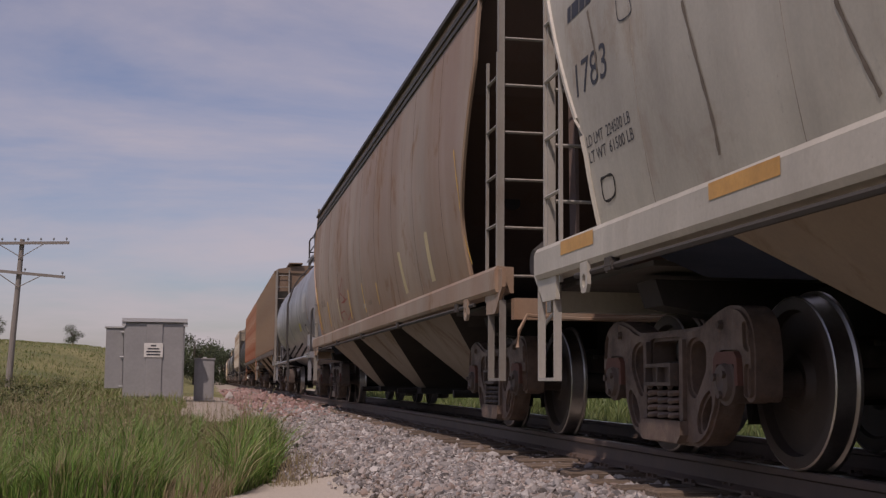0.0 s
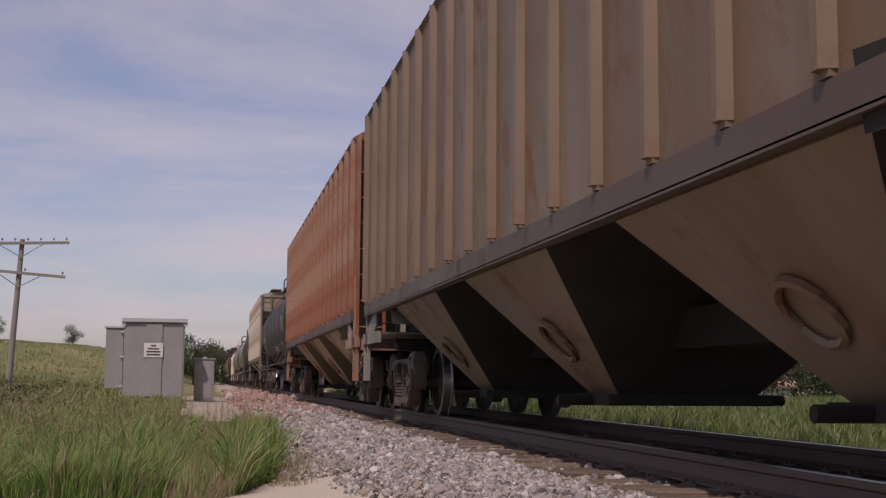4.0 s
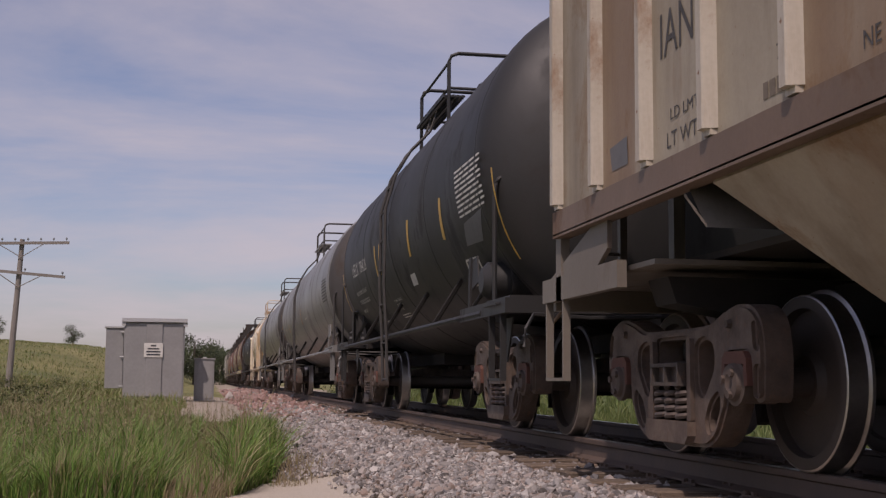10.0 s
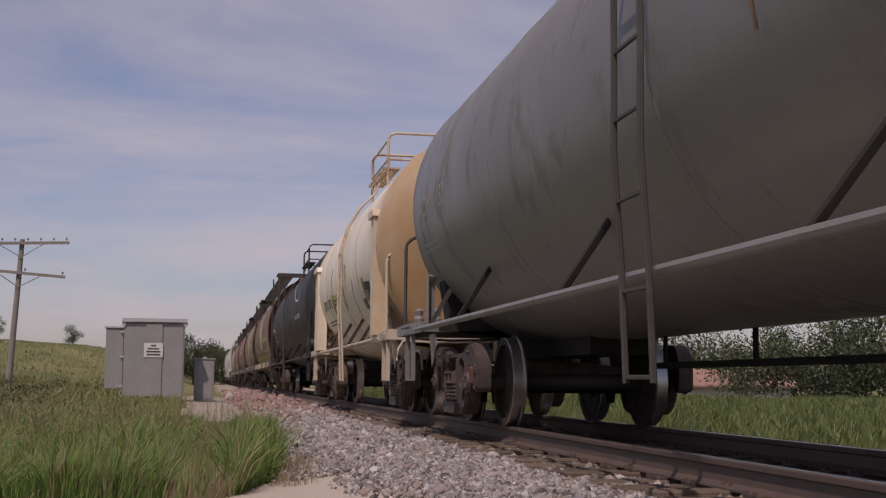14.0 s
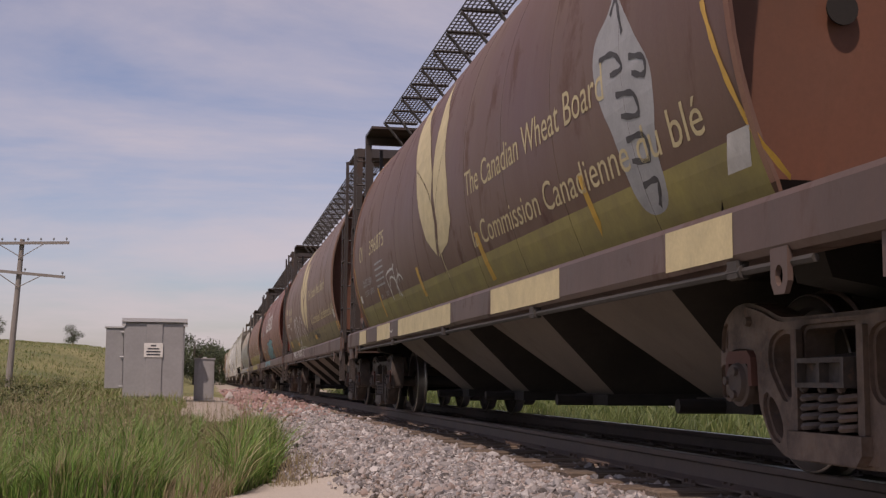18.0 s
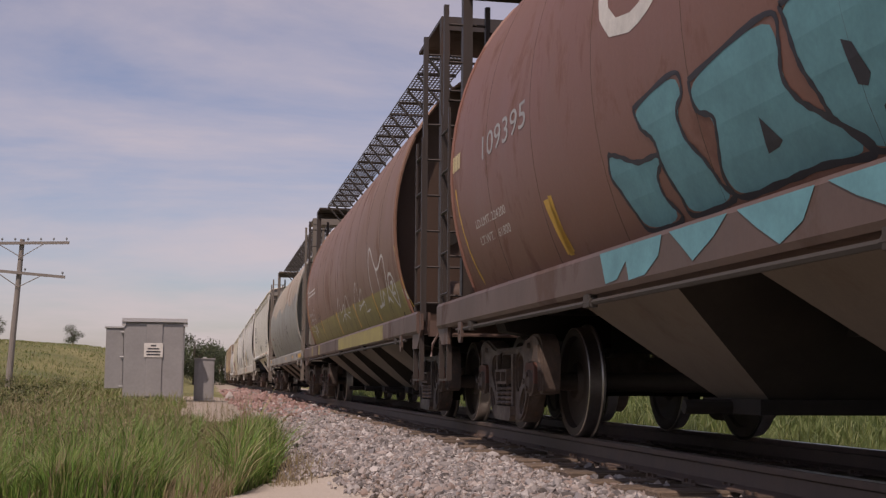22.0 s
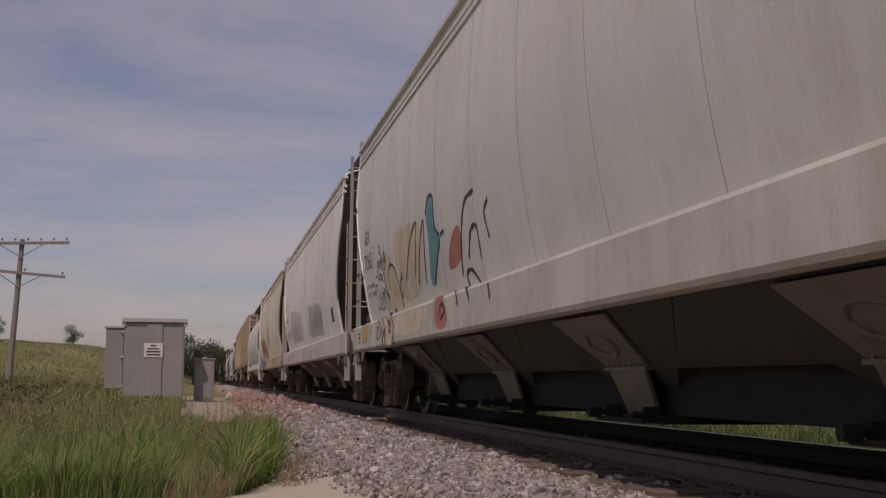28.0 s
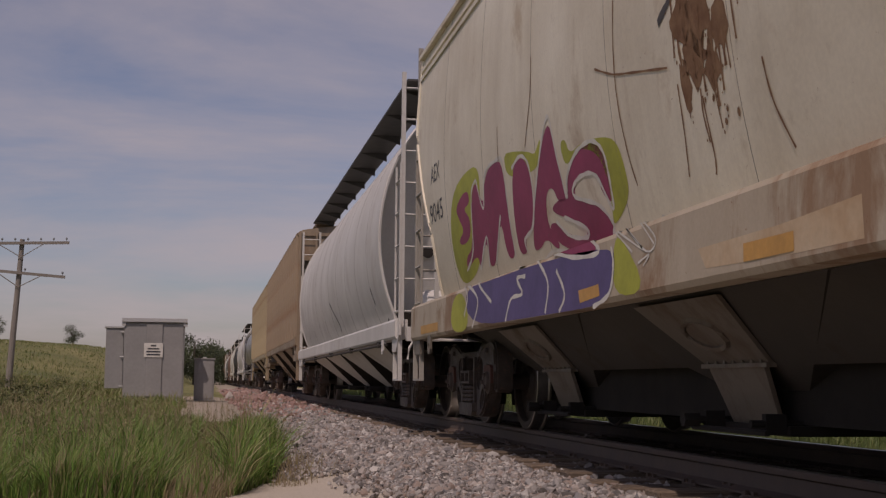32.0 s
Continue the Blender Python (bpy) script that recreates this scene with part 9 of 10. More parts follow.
patch(car_q, "reflector", "redscrawl", [(15.77, 1.10), (15.91, 1.10), (15.91, 1.19), (15.77, 1.19)])
patch(car_q, "reflector", "yellow", [(15.22, 1.10), (15.77, 1.10), (15.77, 1.19), (15.22, 1.19)])
patch(car_r, "paint_patch", "slate", [(3.39, 2.14), (3.05, 2.15), (2.98, 1.94), (3.35, 1.91)])
text_on(car_r, "HC113", 2.91, 1.98, 0.27, 0.08, "black")
print_lines(car_r, "black", 4.30, 2.01, 0.63, 0.15, 3)
print_lines(car_r, "slate", 4.69, 1.86, 0.82, 0.07, 1)
patch(car_r, "reflector", "orange4", [(2.07, 1.55), (3.28, 1.55), (3.28, 1.61), (2.07, 1.61)])
patch(car_r, "reflector", "orange4", [(4.96, 1.54), (5.72, 1.54), (5.72, 1.61), (4.96, 1.61)])
patch(car_r, "reflector", "orange4", [(7.81, 1.55), (8.62, 1.55), (8.62, 1.61), (7.81, 1.61)])
patch(car_r, "paint_patch", "slate", [(15.54, 3.18), (14.54, 3.11), (14.49, 2.71), (15.40, 2.75)])
patch(car_r, "paint_patch", "slate", [(9.29, 2.09), (8.81, 2.10), (8.77, 1.79), (9.23, 1.79)])
print_lines(car_r, "black", 10.14, 1.86, 1.02, 0.21, 3)
print_lines(car_r, "slate", 15.33, 2.34, 1.61, 0.36, 2)
patch(car_r, "emblem", "slate", [(2.47, 2.21), (2.42, 2.27), (2.36, 2.27), (2.30, 2.22), (2.31, 2.12), (2.38, 2.08), (2.46, 2.09), (2.49, 2.15)])
patch(car_s, "graffiti_fill", "tan", [(15.64, 2.20), (15.78, 2.12), (15.87, 2.01), (15.88, 1.86), (15.81, 1.70), (15.66, 1.54), (15.93, 1.66), (15.91, 1.50), (15.86, 1.39), (14.68, 1.37), (14.69, 1.47), (14.74, 1.65), (14.84, 1.81), (15.05, 1.95), (15.20, 1.97), (15.12, 2.03)])
patch(car_s, "graffiti_fill", "tan", [(16.07, 1.30), (15.67, 0.94), (14.67, 0.90), (14.67, 1.04), (14.90, 1.31), (15.70, 1.33)])
stroke(car_s, "scrawl", "black", 0.06, [(15.63, 2.19), (15.78, 2.12), (15.87, 2.01), (15.88, 1.86), (15.81, 1.70), (15.66, 1.54)])
stroke(car_s, "scrawl", "black", 0.045, [(15.66, 1.54), (15.85, 1.63), (16.03, 1.71), (16.04, 1.63), (15.98, 1.49), (15.88, 1.36)])
stroke(car_s, "scrawl", "black", 0.05, [(15.46, 1.65), (15.47, 1.81), (15.36, 1.94), (15.14, 1.96), (14.97, 1.92), (14.83, 1.82), (14.74, 1.65), (14.69, 1.51), (14.71, 1.37)])
stroke(car_s, "scrawl", "black", 0.035, [(15.34, 1.95), (15.19, 2.00), (15.19, 2.05)])
stroke(car_s, "scrawl", "black", 0.045, [(14.68, 1.60), (14.60, 1.68), (14.49, 1.73), (14.40, 1.72)])
stroke(car_s, "scrawl", "black", 0.06, [(14.49, 1.74), (14.42, 1.81)])
stroke(car_s, "scrawl", "black", 0.03, [(14.52, 1.57), (14.63, 1.52), (14.69, 1.44)])
stroke(car_s, "scrawl", "black", 0.045, [(16.07, 1.30), (15.67, 1.10), (15.67, 0.94)])
stroke(car_s, "scrawl", "black", 0.04, [(16.07, 1.30), (15.91, 1.36), (15.68, 1.36)])
stroke(car_s, "scrawl", "black", 0.03, [(15.70, 1.33), (15.39, 1.13), (15.36, 0.97), (15.33, 0.92)])
stroke(car_s, "scrawl", "black", 0.03, [(15.39, 1.33), (15.05, 1.20), (14.96, 1.16)])
stroke(car_s, "scrawl", "black", 0.06, [(14.97, 1.23), (15.06, 1.20), (15.02, 1.11), (14.94, 1.08), (14.89, 1.15), (14.94, 1.22)])
stroke(car_s, "scrawl", "black", 0.04, [(14.90, 1.32), (14.65, 1.14), (14.67, 1.04), (14.79, 0.92)])
stroke(car_s, "scrawl", "black", 0.06, [(14.67, 1.02), (14.61, 0.94), (14.52, 0.91)])
stroke(car_s, "scrawl", "black", 0.07, [(15.44, 1.13), (15.57, 1.06), (15.65, 0.95)])
stroke(car_s, "scrawl", "black", 0.07, [(15.42, 1.13), (15.40, 1.01), (15.35, 0.93)])
stroke(car_s, "scrawl", "black", 0.04, [(15.46, 1.37), (15.35, 1.39), (15.27, 1.36)])
stroke(car_s, "scrawl", "black", 0.025, [(16.15, 2.28), (16.11, 2.32), (16.03, 2.28), (16.06, 2.22), (16.14, 2.22), (16.17, 2.27)])
stroke(car_s, "scrawl", "black", 0.025, [(16.39, 2.12), (16.34, 2.02), (16.25, 2.13)])
stroke(car_s, "scrawl", "black", 0.025, [(16.32, 2.00), (16.21, 2.10), (16.18, 2.01)])
stroke(car_s, "scrawl", "black", 0.025, [(16.17, 2.11), (16.05, 2.11)])
stroke(car_s, "scrawl", "black", 0.025, [(16.12, 2.11), (16.12, 2.01)])
stroke(car_s, "scrawl", "black", 0.025, [(16.09, 2.00), (16.10, 2.07), (16.02, 2.08), (16.01, 2.01), (16.08, 1.99)])
stroke(car_s, "scrawl", "black", 0.025, [(16.03, 2.03), (15.94, 2.10), (15.94, 2.18), (15.99, 2.15), (16.03, 1.99), (15.98, 1.97)])
stroke(car_s, "scrawl", "black", 0.025, [(16.69, 1.89), (16.63, 1.93), (16.52, 1.92)])
stroke(car_s, "scrawl", "black", 0.025, [(16.52, 2.01), (16.41, 1.96), (16.46, 1.90)])
stroke(car_s, "scrawl", "black", 0.025, [(16.45, 1.97), (16.34, 1.85)])
stroke(car_s, "scrawl", "black", 0.025, [(16.34, 1.83), (16.24, 1.95), (16.22, 1.84)])
stroke(car_s, "scrawl", "black", 0.025, [(16.24, 1.84), (16.18, 1.93), (16.15, 1.84), (16.10, 1.92)])
stroke(car_s, "scrawl", "black", 0.025, [(16.07, 1.93), (16.10, 1.83)])
stroke(car_s, "scrawl", "black", 0.025, [(16.00, 1.92), (16.08, 1.88), (15.98, 1.79)])
stroke(car_s, "scrawl", "black", 0.025, [(16.85, 1.71), (16.78, 1.80), (16.63, 1.80), (16.54, 1.67), (16.56, 1.54), (16.71, 1.47), (16.87, 1.50)])
stroke(car_s, "scrawl", "black", 0.025, [(16.73, 1.76), (16.76, 1.52)])
stroke(car_s, "scrawl", "black", 0.025, [(16.41, 1.68), (16.52, 1.63), (16.51, 1.46), (16.36, 1.47), (16.37, 1.59), (16.49, 1.62)])
stroke(car_s, "scrawl", "black", 0.025, [(16.12, 1.66), (16.25, 1.67), (16.30, 1.53), (16.25, 1.43)])
stroke(car_s, "scrawl", "black", 0.025, [(16.23, 1.76), (16.17, 1.58)])
stroke(car_s, "scrawl", "black", 0.025, [(16.21, 1.57), (16.02, 1.69)])
stroke(car_s, "scrawl", "black", 0.025, [(16.19, 1.58), (16.11, 1.52), (16.11, 1.44)])
stroke(car_s, "scrawl", "black", 0.025, [(15.75, 2.07), (15.69, 2.08), (15.74, 1.96)])
stroke(car_s, "scrawl", "black", 0.025, [(15.80, 1.97), (15.69, 1.95)])
stroke(car_s, "scrawl", "black", 0.025, [(15.58, 2.06), (15.64, 2.11), (15.65, 2.06), (15.58, 2.05), (15.57, 2.14), (15.66, 1.99)])
stroke(car_s, "card_holder", "black", 0.022, [(16.17, 1.18), (16.16, 1.04), (15.95, 1.04), (15.96, 1.17), (16.17, 1.18)])
stroke(car_s, "card_holder", "black", 0.012, [(16.15, 1.14), (15.99, 1.13)])
stroke(car_s, "card_holder", "black", 0.012, [(16.06, 1.13), (16.06, 1.05)])
stroke(car_s, "plate_outline", "black", 0.01, [(16.80, 2.35), (16.55, 2.33), (16.58, 2.09), (16.81, 2.09), (16.80, 2.35)])
text_on(car_s, "7065", 17.67, 2.09, 0.76, 0.23, "black")
text_on(car_s, "AEX", 17.56, 2.45, 0.53, 0.21, "black")
text_on(car_s, "LD LMT 214500 LBS", 17.73, 1.81, 0.85, 0.06, "black")
text_on(car_s, "LT WT  71500 LBS", 17.72, 1.69, 0.87, 0.06, "black")
patch(car_s, "reflector", "yellow", [(17.28, 1.06), (17.78, 1.06), (17.78, 1.26), (17.28, 1.26)])
stroke(car_s, "plate_outline", "black", 0.012, [(17.78, 1.28), (17.29, 1.27), (17.28, 1.05), (17.76, 1.05), (17.78, 1.28)])
text_on(car_s, "SM", 16.97, 1.11, 0.11, 0.06, "black")
print_lines(car_s, "black", 18.26, 1.03, 0.23, 0.19, 3)
text_on(car_s, "C", 16.73, 2.15, 0.06, 0.06, "black")
text_on(car_s, "PLATE", 16.75, 2.25, 0.15, 0.04, "black")
text_on(car_s, "ACF", 15.90, 1.05, 0.19, 0.08, "black")
patch(car_s, "painted_band", "white", [(17.72, 2.78), (17.66, 2.48), (16.90, 2.45), (16.90, 2.78)])
patch(car_s, "painted_band", "white", [(17.74, 2.44), (17.78, 2.07), (17.30, 2.04), (16.88, 2.05), (16.85, 2.39)])
patch(car_s, "graffiti_fill", "tan", [(14.66, 1.42), (14.64, 1.80), (14.80, 2.00), (14.71, 2.34), (14.06, 2.31), (13.16, 2.29), (12.64, 2.20), (13.04, 1.48)])
patch(car_s, "graffiti_fill", "teal", [(12.43, 2.25), (12.21, 2.41), (11.94, 2.36), (11.97, 2.07), (11.77, 1.93), (12.02, 1.74), (12.41, 1.48), (12.63, 1.51), (12.35, 1.97)])
patch(car_s, "graffiti_fill", "salmon", [(11.57, 1.56), (11.36, 1.78), (11.04, 1.93), (10.75, 1.95), (10.77, 1.66), (11.09, 1.58)])
patch(car_s, "graffiti_fill", "salmon", [(11.82, 1.30), (11.43, 1.37), (11.00, 0.98), (11.77, 0.96)])
patch(car_s, "graffiti_fill", "tan", [(14.73, 1.26), (12.38, 1.29), (12.26, 1.00), (14.62, 0.98)])
stroke(car_s, "scrawl", "black", 0.05, [(14.14, 1.66), (13.55, 2.08), (13.04, 2.23), (13.48, 1.66)])
stroke(car_s, "scrawl", "black", 0.05, [(13.33, 1.56), (12.93, 1.97), (12.57, 2.20), (12.86, 1.54)])
stroke(car_s, "scrawl", "black", 0.05, [(12.43, 2.25), (12.21, 2.41), (11.94, 2.36), (11.97, 2.07), (11.77, 1.93), (12.02, 1.74), (12.41, 1.48)])
stroke(car_s, "scrawl", "black", 0.05, [(11.71, 1.95), (11.50, 1.97)])
stroke(car_s, "scrawl", "black", 0.05, [(10.95, 1.47), (10.71, 1.85), (10.41, 2.11), (10.01, 2.15)])
stroke(car_s, "scrawl", "black", 0.05, [(10.55, 1.60), (10.32, 1.82), (10.06, 1.83), (10.07, 1.55)])
stroke(car_s, "scrawl", "black", 0.05, [(9.64, 1.68), (9.70, 1.91), (9.52, 2.00)])
stroke(car_s, "scrawl", "black", 0.05, [(10.61, 1.16), (10.78, 1.44), (10.48, 1.47), (10.09, 1.17)])
stroke(car_s, "scrawl", "black", 0.05, [(9.36, 1.27), (9.28, 1.13)])
stroke(car_s, "scrawl", "black", 0.05, [(11.57, 1.11), (11.43, 1.22), (11.25, 1.14), (11.48, 1.07)])
patch(car_t, "dirty_patch", "smudge0", [(9.09, 2.18), (8.80, 2.23), (8.64, 2.21), (8.46, 2.19), (8.34, 2.20), (8.14, 2.17), (7.99, 2.17), (7.88, 2.15), (7.76, 2.14), (7.60, 2.15), (7.53, 2.15), (7.38, 2.15), (7.31, 2.16), (7.21, 2.17), (7.10, 2.16), (7.02, 2.17), (6.93, 2.17), (6.84, 2.18), (6.74, 2.17), (6.67, 2.18), (6.57, 2.15), (6.52, 2.16), (6.42, 2.13), (6.33, 2.12), (6.26, 2.11), (6.20, 2.10), (6.11, 2.08), (6.05, 2.08), (6.00, 2.08), (5.91, 2.06), (5.86, 2.05), (5.79, 2.03), (5.74, 2.03), (5.74, 1.99), (5.75, 1.96), (5.76, 1.93), (5.78, 1.89), (5.77, 1.85), (5.79, 1.83), (5.80, 1.79), (5.80, 1.76), (5.81, 1.73), (5.84, 1.69), (5.84, 1.66), (5.87, 1.63), (5.86, 1.60), (5.88, 1.55), (5.89, 1.52), (5.90, 1.49), (5.92, 1.46), (5.95, 1.42), (6.00, 1.43), (6.08, 1.42), (6.16, 1.43), (6.23, 1.42), (6.30, 1.43), (6.40, 1.44), (6.48, 1.43), (6.54, 1.42), (6.63, 1.43), (6.75, 1.43), (6.82, 1.44), (6.94, 1.45), (7.02, 1.44), (7.16, 1.44), (7.26, 1.45), (7.39, 1.45), (7.52, 1.45), (7.62, 1.45), (7.78, 1.45), (7.94, 1.46), (8.06, 1.46), (8.25, 1.45), (8.38, 1.46), (8.56, 1.44), (8.77, 1.46), (9.00, 1.46), (9.23, 1.47), (9.19, 1.55), (9.23, 1.62), (9.18, 1.70), (9.23, 1.79), (9.19, 1.85), (9.16, 1.92), (9.16, 2.00), (9.06, 2.03), (9.09, 2.11)])
patch(car_t, "dirty_patch", "smudge", [(8.88, 2.13), (8.74, 2.21), (8.49, 2.16), (8.33, 2.17), (8.17, 2.15), (8.01, 2.15), (7.87, 2.13), (7.71, 2.10), (7.56, 2.11), (7.47, 2.13), (7.37, 2.15), (7.23, 2.14), (7.13, 2.13), (7.02, 2.14), (6.93, 2.16), (6.83, 2.16), (6.73, 2.15), (6.63, 2.15), (6.53, 2.12), (6.46, 2.10), (6.38, 2.09), (6.32, 2.08), (6.21, 2.08), (6.15, 2.06), (6.09, 2.06), (6.02, 2.04), (5.95, 2.03), (5.89, 2.02), (5.81, 2.01), (5.83, 1.97), (5.83, 1.94), (5.86, 1.92), (5.85, 1.88), (5.86, 1.84), (5.87, 1.80), (5.88, 1.76), (5.91, 1.73), (5.92, 1.69), (5.94, 1.67), (5.95, 1.62), (5.95, 1.59), (5.97, 1.54), (5.97, 1.52), (5.99, 1.49), (6.01, 1.45), (6.11, 1.44), (6.18, 1.45), (6.23, 1.45), (6.34, 1.44), (6.41, 1.45), (6.51, 1.46), (6.59, 1.45), (6.69, 1.45), (6.78, 1.46), (6.88, 1.47), (6.94, 1.47), (7.08, 1.46), (7.16, 1.48), (7.24, 1.47), (7.41, 1.48), (7.50, 1.46), (7.64, 1.48), (7.78, 1.48), (7.86, 1.47), (7.99, 1.47), (8.14, 1.47), (8.31, 1.49), (8.46, 1.48), (8.67, 1.48), (8.80, 1.49), (9.04, 1.50), (9.04, 1.58), (9.00, 1.64), (9.04, 1.72), (9.11, 1.80), (9.06, 1.87), (9.05, 1.93), (9.02, 1.97), (8.96, 2.01), (8.90, 2.06)])
patch(car_t, "dirty_patch", "smudge0", [(15.14, 2.41), (14.44, 2.39), (14.02, 2.38), (13.54, 2.35), (13.16, 2.35), (12.57, 2.27), (12.17, 2.25), (11.85, 2.20), (11.52, 2.17), (11.36, 2.08), (11.45, 1.98), (11.28, 1.87), (11.35, 1.79), (11.41, 1.70), (11.41, 1.58), (11.48, 1.49), (11.84, 1.49), (12.20, 1.50), (12.53, 1.48), (12.98, 1.50), (13.41, 1.47), (14.08, 1.51), (14.53, 1.48), (15.06, 1.49), (15.15, 1.63), (15.36, 1.79), (15.30, 1.92), (15.28, 2.06), (15.31, 2.21), (15.02, 2.29)])
text_on(car_t, "AEX", 17.08, 2.49, 0.45, 0.19, "black")
text_on(car_t, "6634", 17.36, 2.16, 0.98, 0.20, "black")
patch(car_t, "reflector_stripe", "orange2", [(14.40, 1.90), (14.32, 1.88), (14.24, 1.42), (14.35, 1.41)])
stroke(car_t, "plate_outline", "grime2", 0.01, [(16.16, 2.52), (15.91, 2.51), (15.93, 2.25), (16.17, 2.26), (16.16, 2.52)])
print_lines(car_t, "grime2", 17.33, 1.67, 0.73, 0.23, 4)
stroke(car_t, "scrawl", "grime2", 0.022, [(16.32, 1.80), (16.03, 1.86), (16.01, 1.60), (15.78, 1.89), (15.64, 1.93), (15.59, 1.71)])
stroke(car_t, "scrawl", "grime2", 0.022, [(16.05, 1.53), (15.84, 1.42)])
stroke(car_t, "scrawl", "grime2", 0.022, [(15.35, 1.87), (15.20, 1.58), (15.13, 1.41), (14.83, 1.59)])
stroke(car_t, "scrawl", "grime2", 0.022, [(14.93, 1.83), (14.57, 1.75), (14.96, 1.67), (14.44, 1.70), (14.87, 1.53)])
stroke(car_t, "scrawl", "grime2", 0.022, [(14.27, 2.01), (14.66, 1.93), (14.25, 1.95), (13.97, 1.94), (13.83, 1.79), (13.78, 1.62), (13.71, 1.40)])
stroke(car_t, "scrawl", "grime2", 0.022, [(13.97, 1.77), (13.90, 1.70), (13.99, 1.65), (14.02, 1.73), (13.97, 1.77)])
stroke(car_t, "scrawl", "grime2", 0.022, [(13.75, 1.91), (13.45, 1.98), (13.16, 2.04)])
stroke(car_t, "scrawl", "grime2", 0.022, [(13.53, 1.90), (13.46, 1.81), (13.38, 1.86)])
stroke(car_t, "scrawl", "grime2", 0.022, [(13.32, 1.87), (13.14, 1.92), (12.91, 1.90), (12.78, 1.77), (12.77, 1.68)])
stroke(car_t, "scrawl", "grime2", 0.022, [(13.27, 1.86), (13.17, 1.59), (13.11, 1.42)])
stroke(car_t, "scrawl", "grime2", 0.022, [(12.92, 1.63), (12.74, 1.65), (12.69, 1.55), (12.52, 1.68)])
stroke(car_t, "scrawl", "grime2", 0.018, [(14.93, 1.25), (14.75, 1.08), (14.42, 1.03), (14.12, 1.13)])
stroke(car_t, "scrawl", "grime2", 0.018, [(14.08, 1.18), (13.84, 1.12), (13.62, 1.20)])
stroke(car_t, "scrawl", "grime2", 0.018, [(17.13, 1.05), (16.82, 1.15), (16.53, 0.95), (16.32, 1.15), (16.13, 0.95)])
stroke(car_t, "scrawl", "grime2", 0.018, [(13.59, 1.17), (13.37, 1.00), (13.15, 1.09), (13.01, 0.98)])
stroke(car_t, "scrawl", "grime2", 0.018, [(12.78, 1.11), (12.72, 1.02), (12.65, 1.11)])
stroke(car_t, "scrawl", "grime2", 0.018, [(12.54, 1.12), (12.52, 1.07)])
patch(car_t, "card_holder", "darkline", [(15.82, 1.13), (15.58, 1.14), (15.57, 1.00), (15.80, 1.00)])
patch(car_t, "label", "black", [(3.79, 1.88), (3.40, 1.88), (3.43, 1.59), (3.80, 1.59)])
stroke(car_t, "label_line", "white", 0.012, [(3.63, 1.83), (3.72, 1.60)])
stroke(car_t, "reflector_stripe", "orange2", 0.05, [(2.42, 2.31), (2.41, 1.95), (2.40, 1.65), (2.28, 1.45)])
stroke(car_t, "reflector_stripe", "orange2", 0.06, [(17.28, 1.96), (17.26, 1.77), (17.23, 1.58), (17.21, 1.42)])
text_on(car_t, "LT WT", 17.04, 1.67, 0.21, 0.06, "black")
handwriting(car_t, "grime2", 0.01, "SUNOON", (9.85, 1.56), (8.68, 1.55), 0.22)
handwriting(car_t, "smudge2", 0.01, "SOCEL", (8.05, 1.77), (7.28, 1.75), 0.12)
handwriting(car_t, "smudge2", 0.01, "XKVERO", (8.20, 1.64), (7.05, 1.64), 0.12)
stroke(car_t, "scrawl", "smudge2", 0.013, [(6.44, 2.09), (6.30, 1.99), (6.20, 1.86), (6.18, 1.75), (6.24, 1.71)])
stroke(car_t, "scrawl", "smudge2", 0.013, [(5.99, 1.79), (6.06, 1.80), (6.10, 1.84), (6.09, 1.88), (6.04, 1.90), (5.98, 1.89)])
stroke(car_t, "scrawl", "smudge2", 0.013, [(7.06, 1.67), (6.95, 1.76), (6.80, 1.81), (6.70, 1.79), (6.69, 1.74), (6.77, 1.66), (6.91, 1.61), (7.02, 1.60)])
stroke(car_t, "scrawl", "smudge2", 0.013, [(7.30, 1.90), (7.47, 1.90), (7.49, 1.94), (7.37, 2.01), (7.19, 2.04)])
stroke(car_t, "scrawl", "smudge2", 0.013, [(7.16, 1.59), (7.35, 1.71), (7.47, 1.86), (7.46, 1.95), (7.32, 1.93), (7.14, 1.83), (7.02, 1.69), (7.00, 1.60), (7.08, 1.59)])
stroke(car_t, "scrawl", "smudge2", 0.013, [(5.88, 1.64), (5.94, 1.66), (6.01, 1.76), (6.07, 1.88), (6.09, 1.95), (6.05, 1.93), (5.97, 1.85), (5.90, 1.74)])
stroke(car_t, "scrawl", "smudge2", 0.013, [(6.91, 1.75), (7.02, 1.72), (7.10, 1.74), (7.13, 1.79), (7.07, 1.84), (6.98, 1.85), (6.91, 1.84), (6.89, 1.79), (6.93, 1.75)])
stroke(car_t, "scrawl", "smudge2", 0.013, [(6.57, 1.82), (6.59, 1.88), (6.51, 1.91), (6.40, 1.90), (6.31, 1.86), (6.29, 1.80), (6.34, 1.77)])
stroke(car_t, "scrawl", "smudge2", 0.013, [(7.12, 1.90), (7.07, 1.79), (7.10, 1.74), (7.18, 1.75), (7.28, 1.82), (7.35, 1.90), (7.36, 1.95)])
stroke(car_t, "scrawl", "smudge2", 0.013, [(6.15, 1.71), (6.01, 1.71), (5.92, 1.68), (5.92, 1.62), (6.02, 1.58)])
stroke(car_t, "scrawl", "smudge2", 0.013, [(6.19, 1.74), (6.32, 1.80), (6.39, 1.87), (6.37, 1.91), (6.28, 1.91), (6.17, 1.86), (6.10, 1.79), (6.10, 1.74)])
